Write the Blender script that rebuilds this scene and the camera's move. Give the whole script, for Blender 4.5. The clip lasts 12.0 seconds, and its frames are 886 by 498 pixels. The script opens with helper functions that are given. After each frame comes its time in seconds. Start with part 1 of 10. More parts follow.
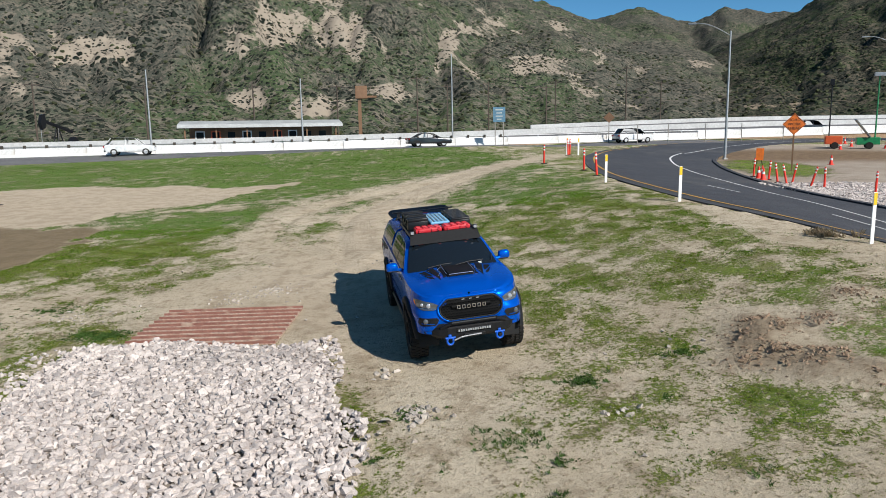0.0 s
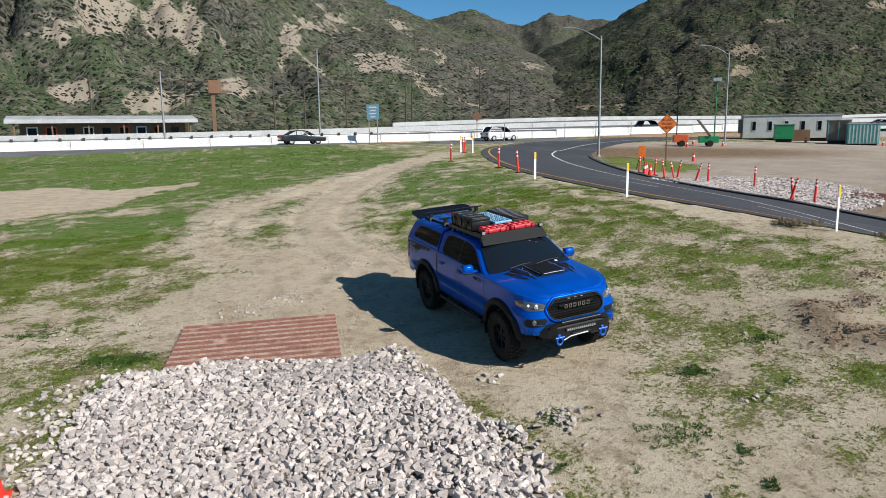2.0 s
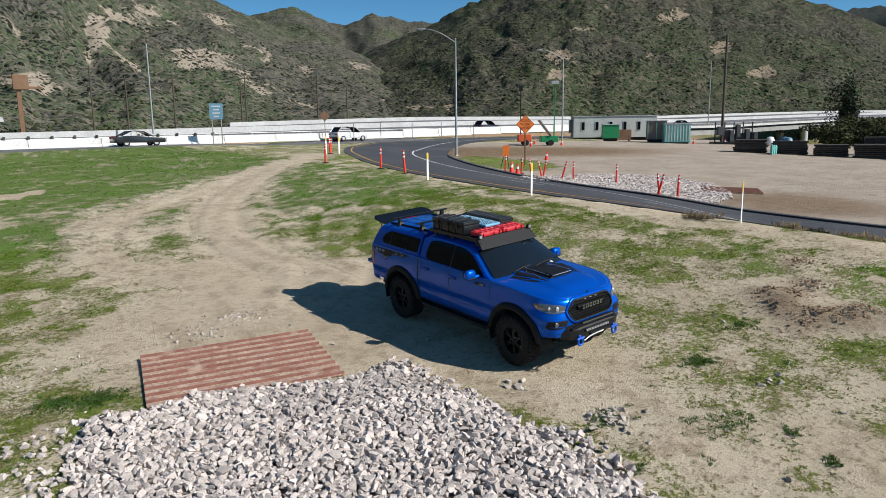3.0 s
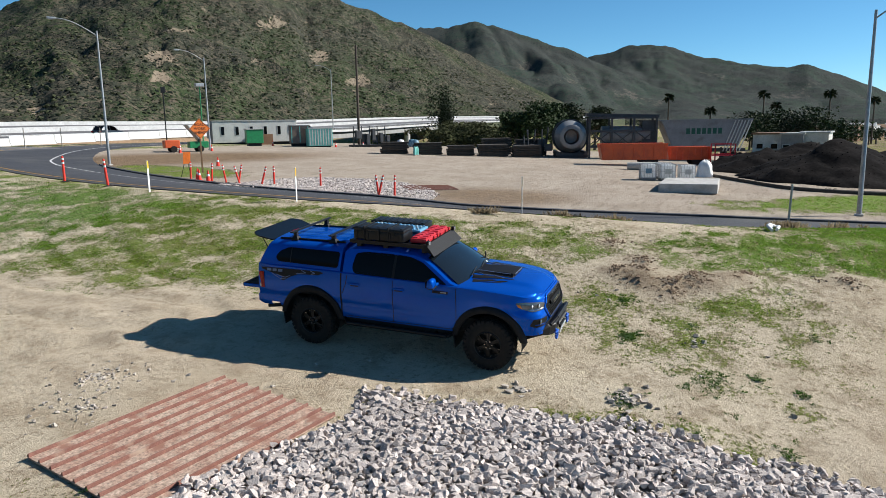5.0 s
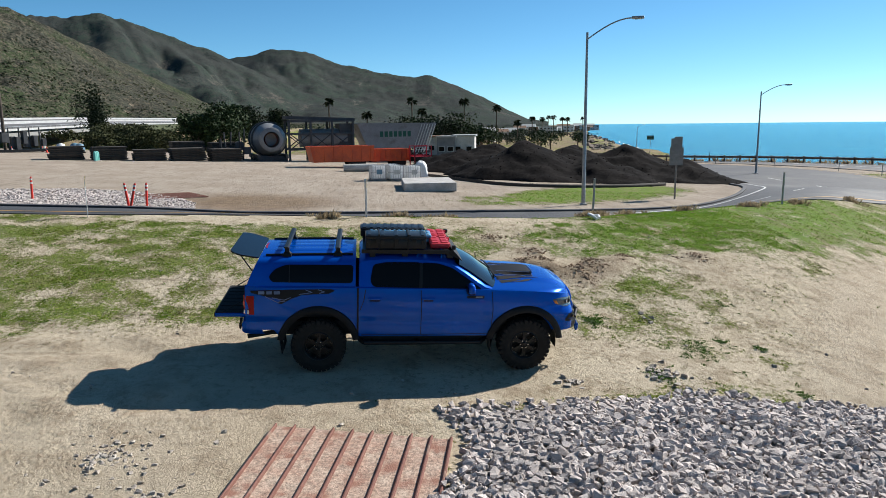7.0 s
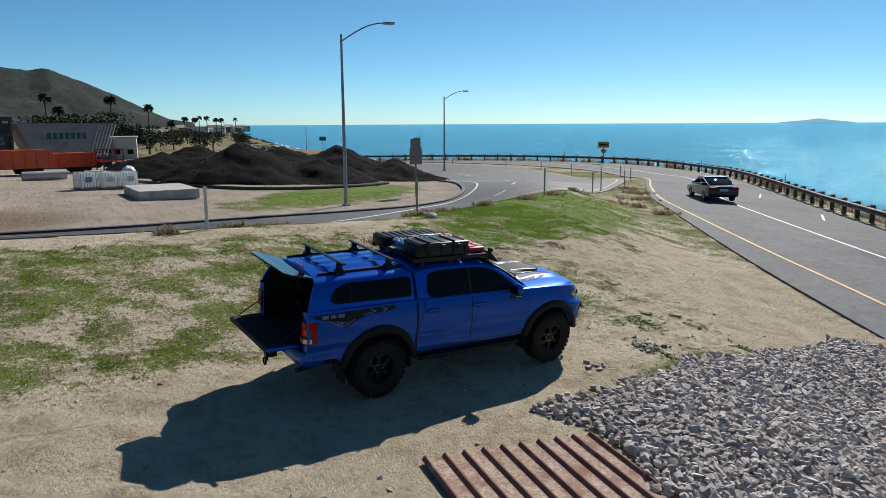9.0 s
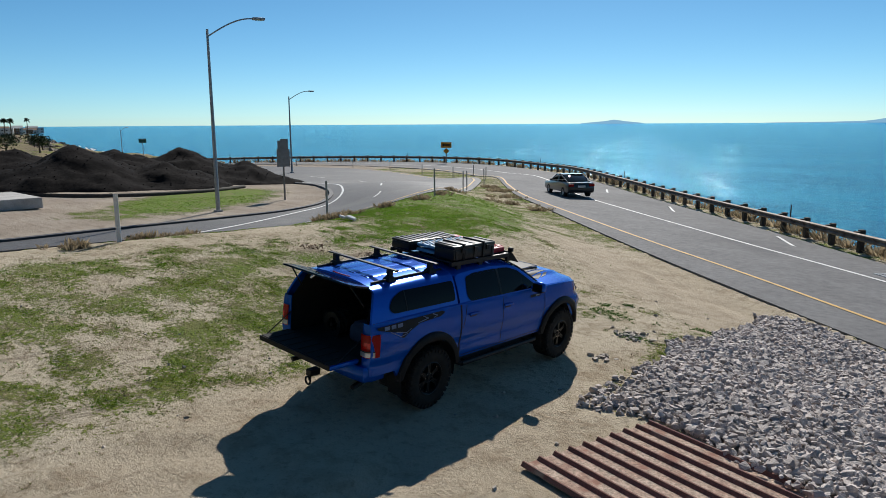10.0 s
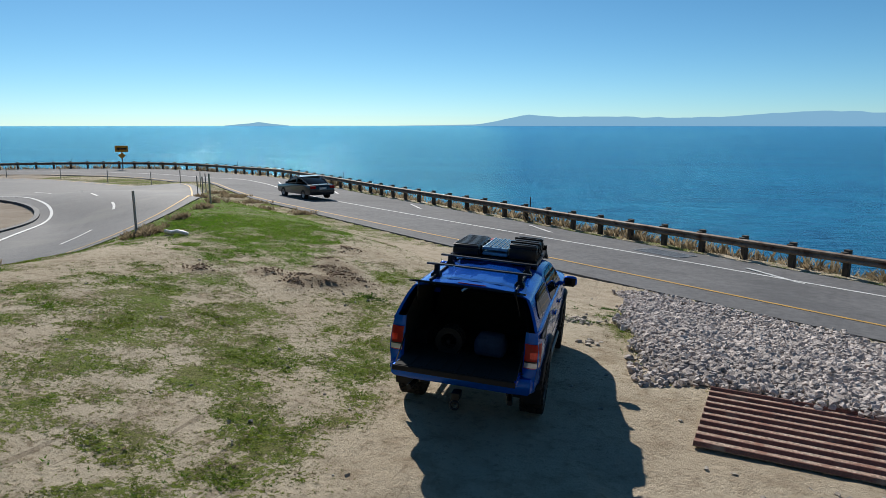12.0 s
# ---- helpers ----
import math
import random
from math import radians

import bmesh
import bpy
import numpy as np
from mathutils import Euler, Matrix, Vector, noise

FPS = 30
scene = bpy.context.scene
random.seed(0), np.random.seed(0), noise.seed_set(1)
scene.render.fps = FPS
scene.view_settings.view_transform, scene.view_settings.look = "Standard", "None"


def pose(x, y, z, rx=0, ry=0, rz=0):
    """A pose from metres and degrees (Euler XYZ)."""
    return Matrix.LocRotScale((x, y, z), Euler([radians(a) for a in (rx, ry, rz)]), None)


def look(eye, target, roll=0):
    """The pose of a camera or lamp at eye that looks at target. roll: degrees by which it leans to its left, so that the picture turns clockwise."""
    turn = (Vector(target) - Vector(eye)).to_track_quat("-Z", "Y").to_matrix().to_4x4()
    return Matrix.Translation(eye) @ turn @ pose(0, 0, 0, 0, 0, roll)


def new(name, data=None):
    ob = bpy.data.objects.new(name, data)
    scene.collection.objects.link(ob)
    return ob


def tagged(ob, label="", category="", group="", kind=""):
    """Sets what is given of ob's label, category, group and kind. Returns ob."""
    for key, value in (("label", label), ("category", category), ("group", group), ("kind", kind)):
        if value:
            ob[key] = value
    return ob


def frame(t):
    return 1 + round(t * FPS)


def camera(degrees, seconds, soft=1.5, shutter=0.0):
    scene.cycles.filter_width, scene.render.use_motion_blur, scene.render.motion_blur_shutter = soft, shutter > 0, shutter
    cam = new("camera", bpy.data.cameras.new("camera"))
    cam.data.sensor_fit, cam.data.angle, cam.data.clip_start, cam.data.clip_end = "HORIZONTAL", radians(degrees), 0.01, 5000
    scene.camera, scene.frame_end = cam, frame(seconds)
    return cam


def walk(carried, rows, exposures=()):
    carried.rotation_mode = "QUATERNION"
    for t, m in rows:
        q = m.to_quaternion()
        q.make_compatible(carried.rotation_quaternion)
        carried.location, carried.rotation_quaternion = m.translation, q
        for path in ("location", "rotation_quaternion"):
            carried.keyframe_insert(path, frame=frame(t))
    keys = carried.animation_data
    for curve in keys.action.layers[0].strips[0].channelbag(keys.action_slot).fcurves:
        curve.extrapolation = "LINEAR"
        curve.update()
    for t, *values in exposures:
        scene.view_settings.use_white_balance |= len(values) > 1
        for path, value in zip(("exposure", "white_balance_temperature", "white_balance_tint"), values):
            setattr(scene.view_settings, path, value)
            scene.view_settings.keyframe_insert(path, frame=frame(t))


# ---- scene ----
cam = camera(64.4, 12.0, soft=0.6)
PATH = [
    (0, (-1.473, -13.189, 3.658), (-1.261, -11.227, 3.333), -1.0),
    (0.5, (-1.957, -13.197, 3.681), (-1.67, -11.245, 3.352), -0.9),
    (1, (-2.768, -13.033, 3.708), (-2.401, -11.096, 3.375), -0.7),
    (1.5, (-4.061, -12.566, 3.712), (-3.576, -10.654, 3.377), -0.7),
    (2, (-5.41, -11.958, 3.718), (-4.759, -10.097, 3.38), -0.7),
    (2.5, (-6.667, -11.188, 3.745), (-5.811, -9.413, 3.404), -0.8),
    (3, (-7.823, -10.289, 3.782), (-6.742, -8.642, 3.438), -0.7),
    (3.5, (-8.815, -9.258, 3.811), (-7.507, -7.786, 3.463), -0.7),
    (3.7, (-9.173, -8.822, 3.844), (-7.78, -7.431, 3.492), -0.8),
    (5.3, (-11.066, -4.851, 3.761), (-9.231, -4.134, 3.415), -0.9),
    (5.5, (-11.222, -4.273, 3.775), (-9.354, -3.649, 3.427), -0.8),
    (6, (-11.497, -2.843, 3.785), (-9.567, -2.453, 3.435), -0.7),
    (6.5, (-11.571, -1.398, 3.791), (-9.608, -1.244, 3.441), -0.6),
    (7, (-11.488, 0.068, 3.779), (-9.52, -0.015, 3.429), -0.6),
    (9, (-9.596, 5.517, 3.83), (-7.897, 4.524, 3.476), -0.3),
    (9.5, (-8.654, 6.693, 3.823), (-7.091, 5.497, 3.47), -0.3),
    (10, (-7.584, 7.738, 3.823), (-6.182, 6.356, 3.469), -0.3),
    (10.5, (-6.396, 8.633, 3.827), (-5.177, 7.088, 3.471), -0.3),
    (11, (-5.129, 9.379, 3.827), (-4.109, 7.696, 3.471), -0.3),
    (11.5, (-3.773, 9.98, 3.813), (-2.967, 8.184, 3.46), -0.1),
    (12, (-2.404, 10.37, 3.79), (-1.816, 8.49, 3.44), -0.0),
]
walk(cam, [(t, look(eye, target, roll)) for t, eye, target, roll in PATH], ((0.0, 0.28), (3.5, 0.30), (5.5, 0.52), (7.0, 0.48), (9.0, 0.05), (12.0, 0.0)))

# ---- light ----
SUN_AZ, SUN_EL = 145.0, 36.5
world = bpy.data.worlds.new("world")
scene.world = world
world.use_nodes = True
wn, wl = world.node_tree.nodes, world.node_tree.links
sky = wn.new("ShaderNodeTexSky")
sky.sky_type = "NISHITA"
sky.sun_disc = False
sky.sun_elevation, sky.sun_rotation = radians(SUN_EL), radians(SUN_AZ)
sky.air_density, sky.dust_density, sky.ozone_density = 0.6, 0.12, 3.6
wn["Background"].inputs["Strength"].default_value = 0.086
tint = wn.new("ShaderNodeMixRGB")
tint.blend_type = "MULTIPLY"
tint.inputs[0].default_value, tint.inputs[2].default_value = 1.0, (0.79, 1.0, 1.05, 1)
wl.new(sky.outputs[0], tint.inputs[1])
depth = wn.new("ShaderNodeHueSaturation")
depth.inputs["Hue"].default_value, depth.inputs["Saturation"].default_value = 0.492, 1.08
wl.new(tint.outputs[0], depth.inputs["Color"])
wl.new(depth.outputs[0], wn["Background"].inputs["Color"])
sun = new("sun", bpy.data.lights.new("sun", "SUN"))
sun.data.energy, sun.data.angle, sun.data.color = 5.0, radians(0.53), (1.0, 0.96, 0.90)
SUN_DIR = Vector((math.sin(radians(SUN_AZ)) * math.cos(radians(SUN_EL)), math.cos(radians(SUN_AZ)) * math.cos(radians(SUN_EL)), math.sin(radians(SUN_EL))))
sun.matrix_world = look(SUN_DIR * 50, (0, 0, 0))
scene.view_settings.exposure = 0.22


# ---- materials ----
def mat(name, base, rough=0.7, metal=0.0, second=None, scale=6.0, amount=1.0, bump=0.0, bump_scale=40.0, coat=0.0, spread=0.0, fine=0.12, spec=0.5, stain=None, stain_scale=1.5, stain_at=0.6):
    """A surface with colour variation at two scales, fine relief, and optional stains."""
    m = bpy.data.materials.new(name)
    m.use_nodes = True
    n, l = m.node_tree.nodes, m.node_tree.links
    b = n["Principled BSDF"]
    b.inputs["Roughness"].default_value, b.inputs["Metallic"].default_value = rough, metal
    b.inputs["Coat Weight"].default_value = coat
    b.inputs["Coat Roughness"].default_value = 0.04
    b.inputs["Specular IOR Level"].default_value = spec
    co = n.new("ShaderNodeTexCoord")
    n1 = n.new("ShaderNodeTexNoise")
    n1.inputs["Scale"].default_value, n1.inputs["Detail"].default_value, n1.inputs["Roughness"].default_value = scale, 6, 0.6
    l.new(co.outputs["Object"], n1.inputs["Vector"])
    mx = n.new("ShaderNodeMixRGB")
    sec = second or tuple(c * 0.72 for c in base)
    mx.inputs[1].default_value, mx.inputs[2].default_value = (*base, 1), (*sec, 1)
    rp = n.new("ShaderNodeMapRange")
    rp.inputs[1].default_value, rp.inputs[2].default_value, rp.inputs[4].default_value = 0.35, 0.68, amount
    l.new(n1.outputs[0], rp.inputs[0])
    l.new(rp.outputs[0], mx.inputs[0])
    out = mx.outputs[0]
    n2 = n.new("ShaderNodeTexNoise")
    n2.inputs["Scale"].default_value, n2.inputs["Detail"].default_value = scale * 9, 4
    l.new(co.outputs["Object"], n2.inputs["Vector"])
    hv = n.new("ShaderNodeHueSaturation")
    vr = n.new("ShaderNodeMapRange")
    vr.inputs[1].default_value, vr.inputs[2].default_value, vr.inputs[3].default_value, vr.inputs[4].default_value = 0.3, 0.7, 1 - fine, 1 + fine
    l.new(n2.outputs[0], vr.inputs[0])
    val = vr.outputs[0]
    if spread:
        oi = n.new("ShaderNodeObjectInfo")
        ge = n.new("ShaderNodeNewGeometry")
        ad = n.new("ShaderNodeMath")
        ad.operation = "ADD"
        l.new(oi.outputs["Random"], ad.inputs[0])
        l.new(ge.outputs["Random Per Island"], ad.inputs[1])
        fr = n.new("ShaderNodeMath")
        fr.operation = "FRACT"
        l.new(ad.outputs[0], fr.inputs[0])
        sr = n.new("ShaderNodeMapRange")
        sr.inputs[3].default_value, sr.inputs[4].default_value = 1 - spread, 1 + spread
        l.new(fr.outputs[0], sr.inputs[0])
        mu = n.new("ShaderNodeMath")
        mu.operation = "MULTIPLY"
        l.new(val, mu.inputs[0])
        l.new(sr.outputs[0], mu.inputs[1])
        val = mu.outputs[0]
    l.new(out, hv.inputs["Color"])
    l.new(val, hv.inputs["Value"])
    out = hv.outputs[0]
    if stain:
        n3 = n.new("ShaderNodeTexNoise")
        n3.inputs["Scale"].default_value, n3.inputs["Detail"].default_value = stain_scale, 8
        l.new(co.outputs["Object"], n3.inputs["Vector"])
        sp = n.new("ShaderNodeMapRange")
        sp.inputs[1].default_value, sp.inputs[2].default_value = stain_at, stain_at + 0.12
        l.new(n3.outputs[0], sp.inputs[0])
        ms = n.new("ShaderNodeMixRGB")
        l.new(sp.outputs[0], ms.inputs[0])
        l.new(out, ms.inputs[1])
        ms.inputs[2].default_value = (*stain, 1)
        out = ms.outputs[0]
    l.new(out, b.inputs["Base Color"])
    if bump:
        nb = n.new("ShaderNodeTexNoise")
        nb.inputs["Scale"].default_value, nb.inputs["Detail"].default_value = bump_scale, 5
        l.new(co.outputs["Object"], nb.inputs["Vector"])
        bp = n.new("ShaderNodeBump")
        bp.inputs["Strength"].default_value, bp.inputs["Distance"].default_value = bump, 0.02
        l.new(nb.outputs[0], bp.inputs["Height"])
        l.new(bp.outputs[0], b.inputs["Normal"])
    return m


def ground_material():
    """Dry sand and dirt with grass by the layers grass, wet and yard, all at real-world size."""
    m = bpy.data.materials.new("ground")
    m.use_nodes = True
    n, l = m.node_tree.nodes, m.node_tree.links
    b = n["Principled BSDF"]
    b.inputs["Roughness"].default_value = 0.95
    b.inputs["Specular IOR Level"].default_value = 0.05
    co = n.new("ShaderNodeTexCoord")

    def noise_at(scale, detail=6, rough=0.6, stretch=None):
        t = n.new("ShaderNodeTexNoise")
        t.inputs["Scale"].default_value, t.inputs["Detail"].default_value, t.inputs["Roughness"].default_value = scale, detail, rough
        if stretch:
            mp = n.new("ShaderNodeMapping")
            mp.inputs["Scale"].default_value = stretch
            l.new(co.outputs["Object"], mp.inputs["Vector"])
            l.new(mp.outputs[0], t.inputs["Vector"])
        else:
            l.new(co.outputs["Object"], t.inputs["Vector"])
        return t.outputs[0]

    def ramp(v, lo, hi, a=0.0, c=1.0):
        r = n.new("ShaderNodeMapRange")
        r.interpolation_type = "SMOOTHSTEP"
        r.inputs[1].default_value, r.inputs[2].default_value, r.inputs[3].default_value, r.inputs[4].default_value = lo, hi, a, c
        l.new(v, r.inputs[0])
        return r.outputs[0]

    def mix(f, a, c):
        x = n.new("ShaderNodeMixRGB")
        for s, v in zip(x.inputs, (f, a, c)):
            if isinstance(v, tuple):
                s.default_value = (*v, 1)
            elif isinstance(v, float):
                s.default_value = v
            else:
                l.new(v, s)
        return x.outputs[0]

    def math2(op, a, c):
        x = n.new("ShaderNodeMath")
        x.operation = op
        for s, v in zip(x.inputs, (a, c)):
            if isinstance(v, float):
                s.default_value = v
            else:
                l.new(v, s)
        return x.outputs[0]

    def layer(name):
        a = n.new("ShaderNodeAttribute")
        a.attribute_name = name
        return a.outputs["Fac"]

    big, mid, fine, grit = noise_at(0.35), noise_at(1.7, 8, 0.68), noise_at(8.0, 7, 0.75), noise_at(45.0, 5, 0.75)
    sand = mix(ramp(big, 0.35, 0.65), (0.615, 0.525, 0.390), (0.52, 0.435, 0.312))
    sand = mix(ramp(mid, 0.48, 0.64, 0.0, 0.8), sand, (0.385, 0.305, 0.21))
    sand = mix(ramp(fine, 0.53, 0.62, 0.0, 0.7), sand, (0.26, 0.195, 0.125))
    sand = mix(ramp(grit, 0.55, 0.63, 0.0, 0.6), sand, (0.18, 0.135, 0.09))
    sand = mix(ramp(fine, 0.36, 0.44, 0.6, 0.0), sand, (0.66, 0.57, 0.42))
    streak = noise_at(1.0, 7, 0.7, (0.5, 3.2, 1.0))
    yard = mix(ramp(big, 0.3, 0.7), (0.43, 0.365, 0.295), (0.345, 0.285, 0.225))
    yard = mix(ramp(streak, 0.5, 0.66, 0.0, 0.8), yard, (0.26, 0.21, 0.165))
    yard = mix(ramp(grit, 0.53, 0.64, 0.0, 0.5), yard, (0.20, 0.16, 0.125))
    ground = mix(layer("yard"), sand, yard)
    ground = mix(layer("dark"), ground, mix(ramp(mid, 0.4, 0.6), (0.215, 0.145, 0.085), (0.15, 0.10, 0.062)))
    ground = mix(layer("pale"), ground, mix(ramp(mid, 0.4, 0.6), (0.52, 0.43, 0.32), (0.43, 0.345, 0.25)))
    wet = layer("wet")
    ground = mix(wet, ground, mix(ramp(mid, 0.4, 0.65), (0.17, 0.125, 0.07), (0.24, 0.18, 0.11)))
    g = layer("grass")
    rut = layer("rut")
    scratch = noise_at(1.0, 4, 0.6, (6.5, 0.30, 1.0))
    ground = mix(math2("MULTIPLY", rut, ramp(scratch, 0.585, 0.615, 0.0, 0.6)), ground, (0.12, 0.085, 0.055))
    speck = noise_at(21.0, 6, 0.78)
    blend = math2("ADD", math2("ADD", math2("MULTIPLY", mid, 0.15), math2("MULTIPLY", fine, 0.38)), math2("MULTIPLY", speck, 0.59))
    cover = ramp(math2("ADD", blend, math2("MULTIPLY", g, 0.32)), 0.715, 0.74)
    dry = mix(ramp(speck, 0.44, 0.56), (0.100, 0.175, 0.012), (0.190, 0.235, 0.024))
    dry = mix(ramp(mid, 0.5, 0.62, 0.0, 0.6), dry, (0.25, 0.225, 0.10))
    lush = mix(ramp(fine, 0.42, 0.58), (0.110, 0.225, 0.016), (0.165, 0.280, 0.030))
    lush = mix(ramp(mid, 0.50, 0.60, 0.0, 0.75), lush, (0.22, 0.215, 0.085))
    lush = mix(ramp(streak, 0.52, 0.60, 0.0, 0.8), lush, (0.27, 0.225, 0.12))
    grass = mix(layer("lush"), dry, lush)
    deep = mix(ramp(fine, 0.42, 0.58), (0.060, 0.160, 0.012), (0.110, 0.205, 0.020))
    grass = mix(layer("field"), grass, mix(ramp(streak, 0.50, 0.60, 0.0, 0.65), deep, (0.22, 0.195, 0.09)))
    grass = mix(ramp(grit, 0.5, 0.6, 0.0, 0.75), grass, (0.028, 0.050, 0.011))
    l.new(mix(math2("MULTIPLY", cover, 0.9), ground, grass), b.inputs["Base Color"])
    l.new(math2("SUBTRACT", 0.95, math2("MULTIPLY", wet, 0.45)), b.inputs["Roughness"])
    bp = n.new("ShaderNodeBump")
    bp.inputs["Strength"].default_value, bp.inputs["Distance"].default_value = 1.0, 0.08
    l.new(math2("ADD", math2("ADD", math2("MULTIPLY", fine, 0.85), math2("MULTIPLY", grit, 0.25)), math2("MULTIPLY", cover, 0.35)), bp.inputs["Height"])
    l.new(bp.outputs[0], b.inputs["Normal"])
    return m


def water_material():
    """Blue-green sea: light scattered back from the water under a tinted, rippled gloss, with wave shading mixed into
    the colour.
    """
    m = bpy.data.materials.new("sea_water")
    m.use_nodes = True
    n, l = m.node_tree.nodes, m.node_tree.links
    n.remove(n["Principled BSDF"])
    co = n.new("ShaderNodeTexCoord")
    mp = n.new("ShaderNodeMapping")
    mp.inputs["Scale"].default_value = (0.35, 1.0, 1.0)
    l.new(co.outputs["Object"], mp.inputs["Vector"])
    nz = n.new("ShaderNodeTexNoise")
    nz.inputs["Scale"].default_value, nz.inputs["Detail"].default_value, nz.inputs["Roughness"].default_value = 0.035, 8, 0.7
    l.new(mp.outputs[0], nz.inputs["Vector"])
    mx = n.new("ShaderNodeMixRGB")
    mx.inputs[1].default_value, mx.inputs[2].default_value = (0.002, 0.032, 0.092, 1), (0.006, 0.135, 0.235, 1)
    # Light and dark sides of small waves are put into the colour.
    chop_shade = n.new("ShaderNodeTexNoise")
    chop_shade.inputs["Scale"].default_value, chop_shade.inputs["Detail"].default_value, chop_shade.inputs["Roughness"].default_value = 0.55, 4, 0.65
    l.new(mp.outputs[0], chop_shade.inputs["Vector"])
    both = n.new("ShaderNodeMath")
    both.operation = "ADD"
    l.new(nz.outputs[0], both.inputs[0])
    l.new(chop_shade.outputs[0], both.inputs[1])
    spread = n.new("ShaderNodeMapRange")
    spread.inputs[1].default_value, spread.inputs[2].default_value = 0.86, 1.14
    l.new(both.outputs[0], spread.inputs[0])
    l.new(spread.outputs[0], mx.inputs[0])
    w1 = n.new("ShaderNodeTexNoise")
    w1.inputs["Scale"].default_value, w1.inputs["Detail"].default_value, w1.inputs["Roughness"].default_value = 0.42, 6, 0.66
    l.new(mp.outputs[0], w1.inputs["Vector"])
    bp = n.new("ShaderNodeBump")
    bp.inputs["Strength"].default_value, bp.inputs["Distance"].default_value = 1.0, 0.5
    l.new(w1.outputs[0], bp.inputs["Height"])
    df, gl, ms = n.new("ShaderNodeBsdfDiffuse"), n.new("ShaderNodeBsdfGlossy"), n.new("ShaderNodeMixShader")
    l.new(mx.outputs[0], df.inputs["Color"])
    gl.inputs["Color"].default_value = (0.42, 0.78, 0.97, 1)
    gl.inputs["Roughness"].default_value = 0.065
    l.new(bp.outputs[0], df.inputs["Normal"])
    l.new(bp.outputs[0], gl.inputs["Normal"])
    fr = n.new("ShaderNodeFresnel")
    fr.inputs["IOR"].default_value = 1.33
    l.new(bp.outputs[0], fr.inputs["Normal"])
    l.new(fr.outputs[0], ms.inputs[0])
    l.new(df.outputs[0], ms.inputs[1])
    l.new(gl.outputs[0], ms.inputs[2])
    l.new(ms.outputs[0], n["Material Output"].inputs["Surface"])
    return m


def hill_material(name, green, olive, bare, bush):
    """Chaparral slope: grass, olive scrub and pale eroded earth, with dark bushes as texture past the built ones."""
    m = bpy.data.materials.new(name)
    m.use_nodes = True
    n, l = m.node_tree.nodes, m.node_tree.links
    b = n["Principled BSDF"]
    b.inputs["Roughness"].default_value, b.inputs["Specular IOR Level"].default_value = 1.0, 0.05
    co = n.new("ShaderNodeTexCoord")

    def nz(scale, detail, rough=0.6):
        t = n.new("ShaderNodeTexNoise")
        t.inputs["Scale"].default_value, t.inputs["Detail"].default_value, t.inputs["Roughness"].default_value = scale, detail, rough
        l.new(co.outputs["Object"], t.inputs["Vector"])
        return t.outputs[0]

    def rp(v, lo, hi):
        r = n.new("ShaderNodeMapRange")
        r.interpolation_type = "SMOOTHSTEP"
        r.inputs[1].default_value, r.inputs[2].default_value = lo, hi
        l.new(v, r.inputs[0])
        return r.outputs[0]

    def mix(f, a, c):
        x = n.new("ShaderNodeMixRGB")
        l.new(f, x.inputs[0])
        for s, v in zip(x.inputs[1:], (a, c)):
            if isinstance(v, tuple):
                s.default_value = (*v, 1)
            else:
                l.new(v, s)
        return x.outputs[0]

    at = n.new("ShaderNodeAttribute")
    at.attribute_name = "bare"
    sc = n.new("ShaderNodeMath")
    sc.operation = "ADD"
    l.new(at.outputs["Fac"], sc.inputs[0])
    fine = nz(0.09, 8, 0.7)
    l.new(fine, sc.inputs[1])
    def clumps(scale, reach, density):
        """Rounded bushes: their cover and their swell."""
        v = n.new("ShaderNodeTexVoronoi")
        v.inputs["Scale"].default_value = scale
        l.new(co.outputs["Object"], v.inputs["Vector"])
        d = n.new("ShaderNodeMath")
        d.operation = "MULTIPLY_ADD"
        d.inputs[1].default_value, d.inputs[2].default_value = 0.55, -0.275
        l.new(density, d.inputs[0])
        e = n.new("ShaderNodeMath")
        e.operation = "SUBTRACT"
        l.new(v.outputs["Distance"], e.inputs[0])
        l.new(d.outputs[0], e.inputs[1])
        r = n.new("ShaderNodeMapRange")
        r.interpolation_type = "SMOOTHSTEP"
        r.inputs[1].default_value, r.inputs[2].default_value = reach, reach - 0.12
        l.new(e.outputs[0], r.inputs[0])
        return r.outputs[0]

    c = mix(rp(nz(0.012, 6), 0.40, 0.60), green, olive)
    c = mix(rp(nz(0.045, 8, 0.75), 0.50, 0.60), c, tuple(v * 0.66 for v in olive))
    earth = tuple(v * 0.35 + w * 0.42 for v, w in zip(olive, bare))
    c = mix(rp(nz(0.30, 7, 0.8), 0.50, 0.57), c, earth)
    c = mix(rp(nz(1.1, 5, 0.8), 0.54, 0.60), c, tuple(v * 0.9 for v in earth))
    c = mix(rp(sc.outputs[0], 0.94, 1.02), c, bare)
    large, small = clumps(0.30, 0.30, nz(0.025, 4, 0.6)), clumps(0.75, 0.36, nz(0.05, 4, 0.6))
    c = mix(small, c, tuple(v * 1.3 for v in bush))
    c = mix(large, c, bush)
    l.new(c, b.inputs["Base Color"])
    swell = n.new("ShaderNodeMath")
    swell.operation = "ADD"
    l.new(large, swell.inputs[0])
    l.new(small, swell.inputs[1])
    swell2 = n.new("ShaderNodeMath")
    swell2.operation = "ADD"
    l.new(swell.outputs[0], swell2.inputs[0])
    l.new(nz(0.16, 7, 0.7), swell2.inputs[1])
    bp = n.new("ShaderNodeBump")
    bp.inputs["Strength"].default_value, bp.inputs["Distance"].default_value = 1.0, 0.9
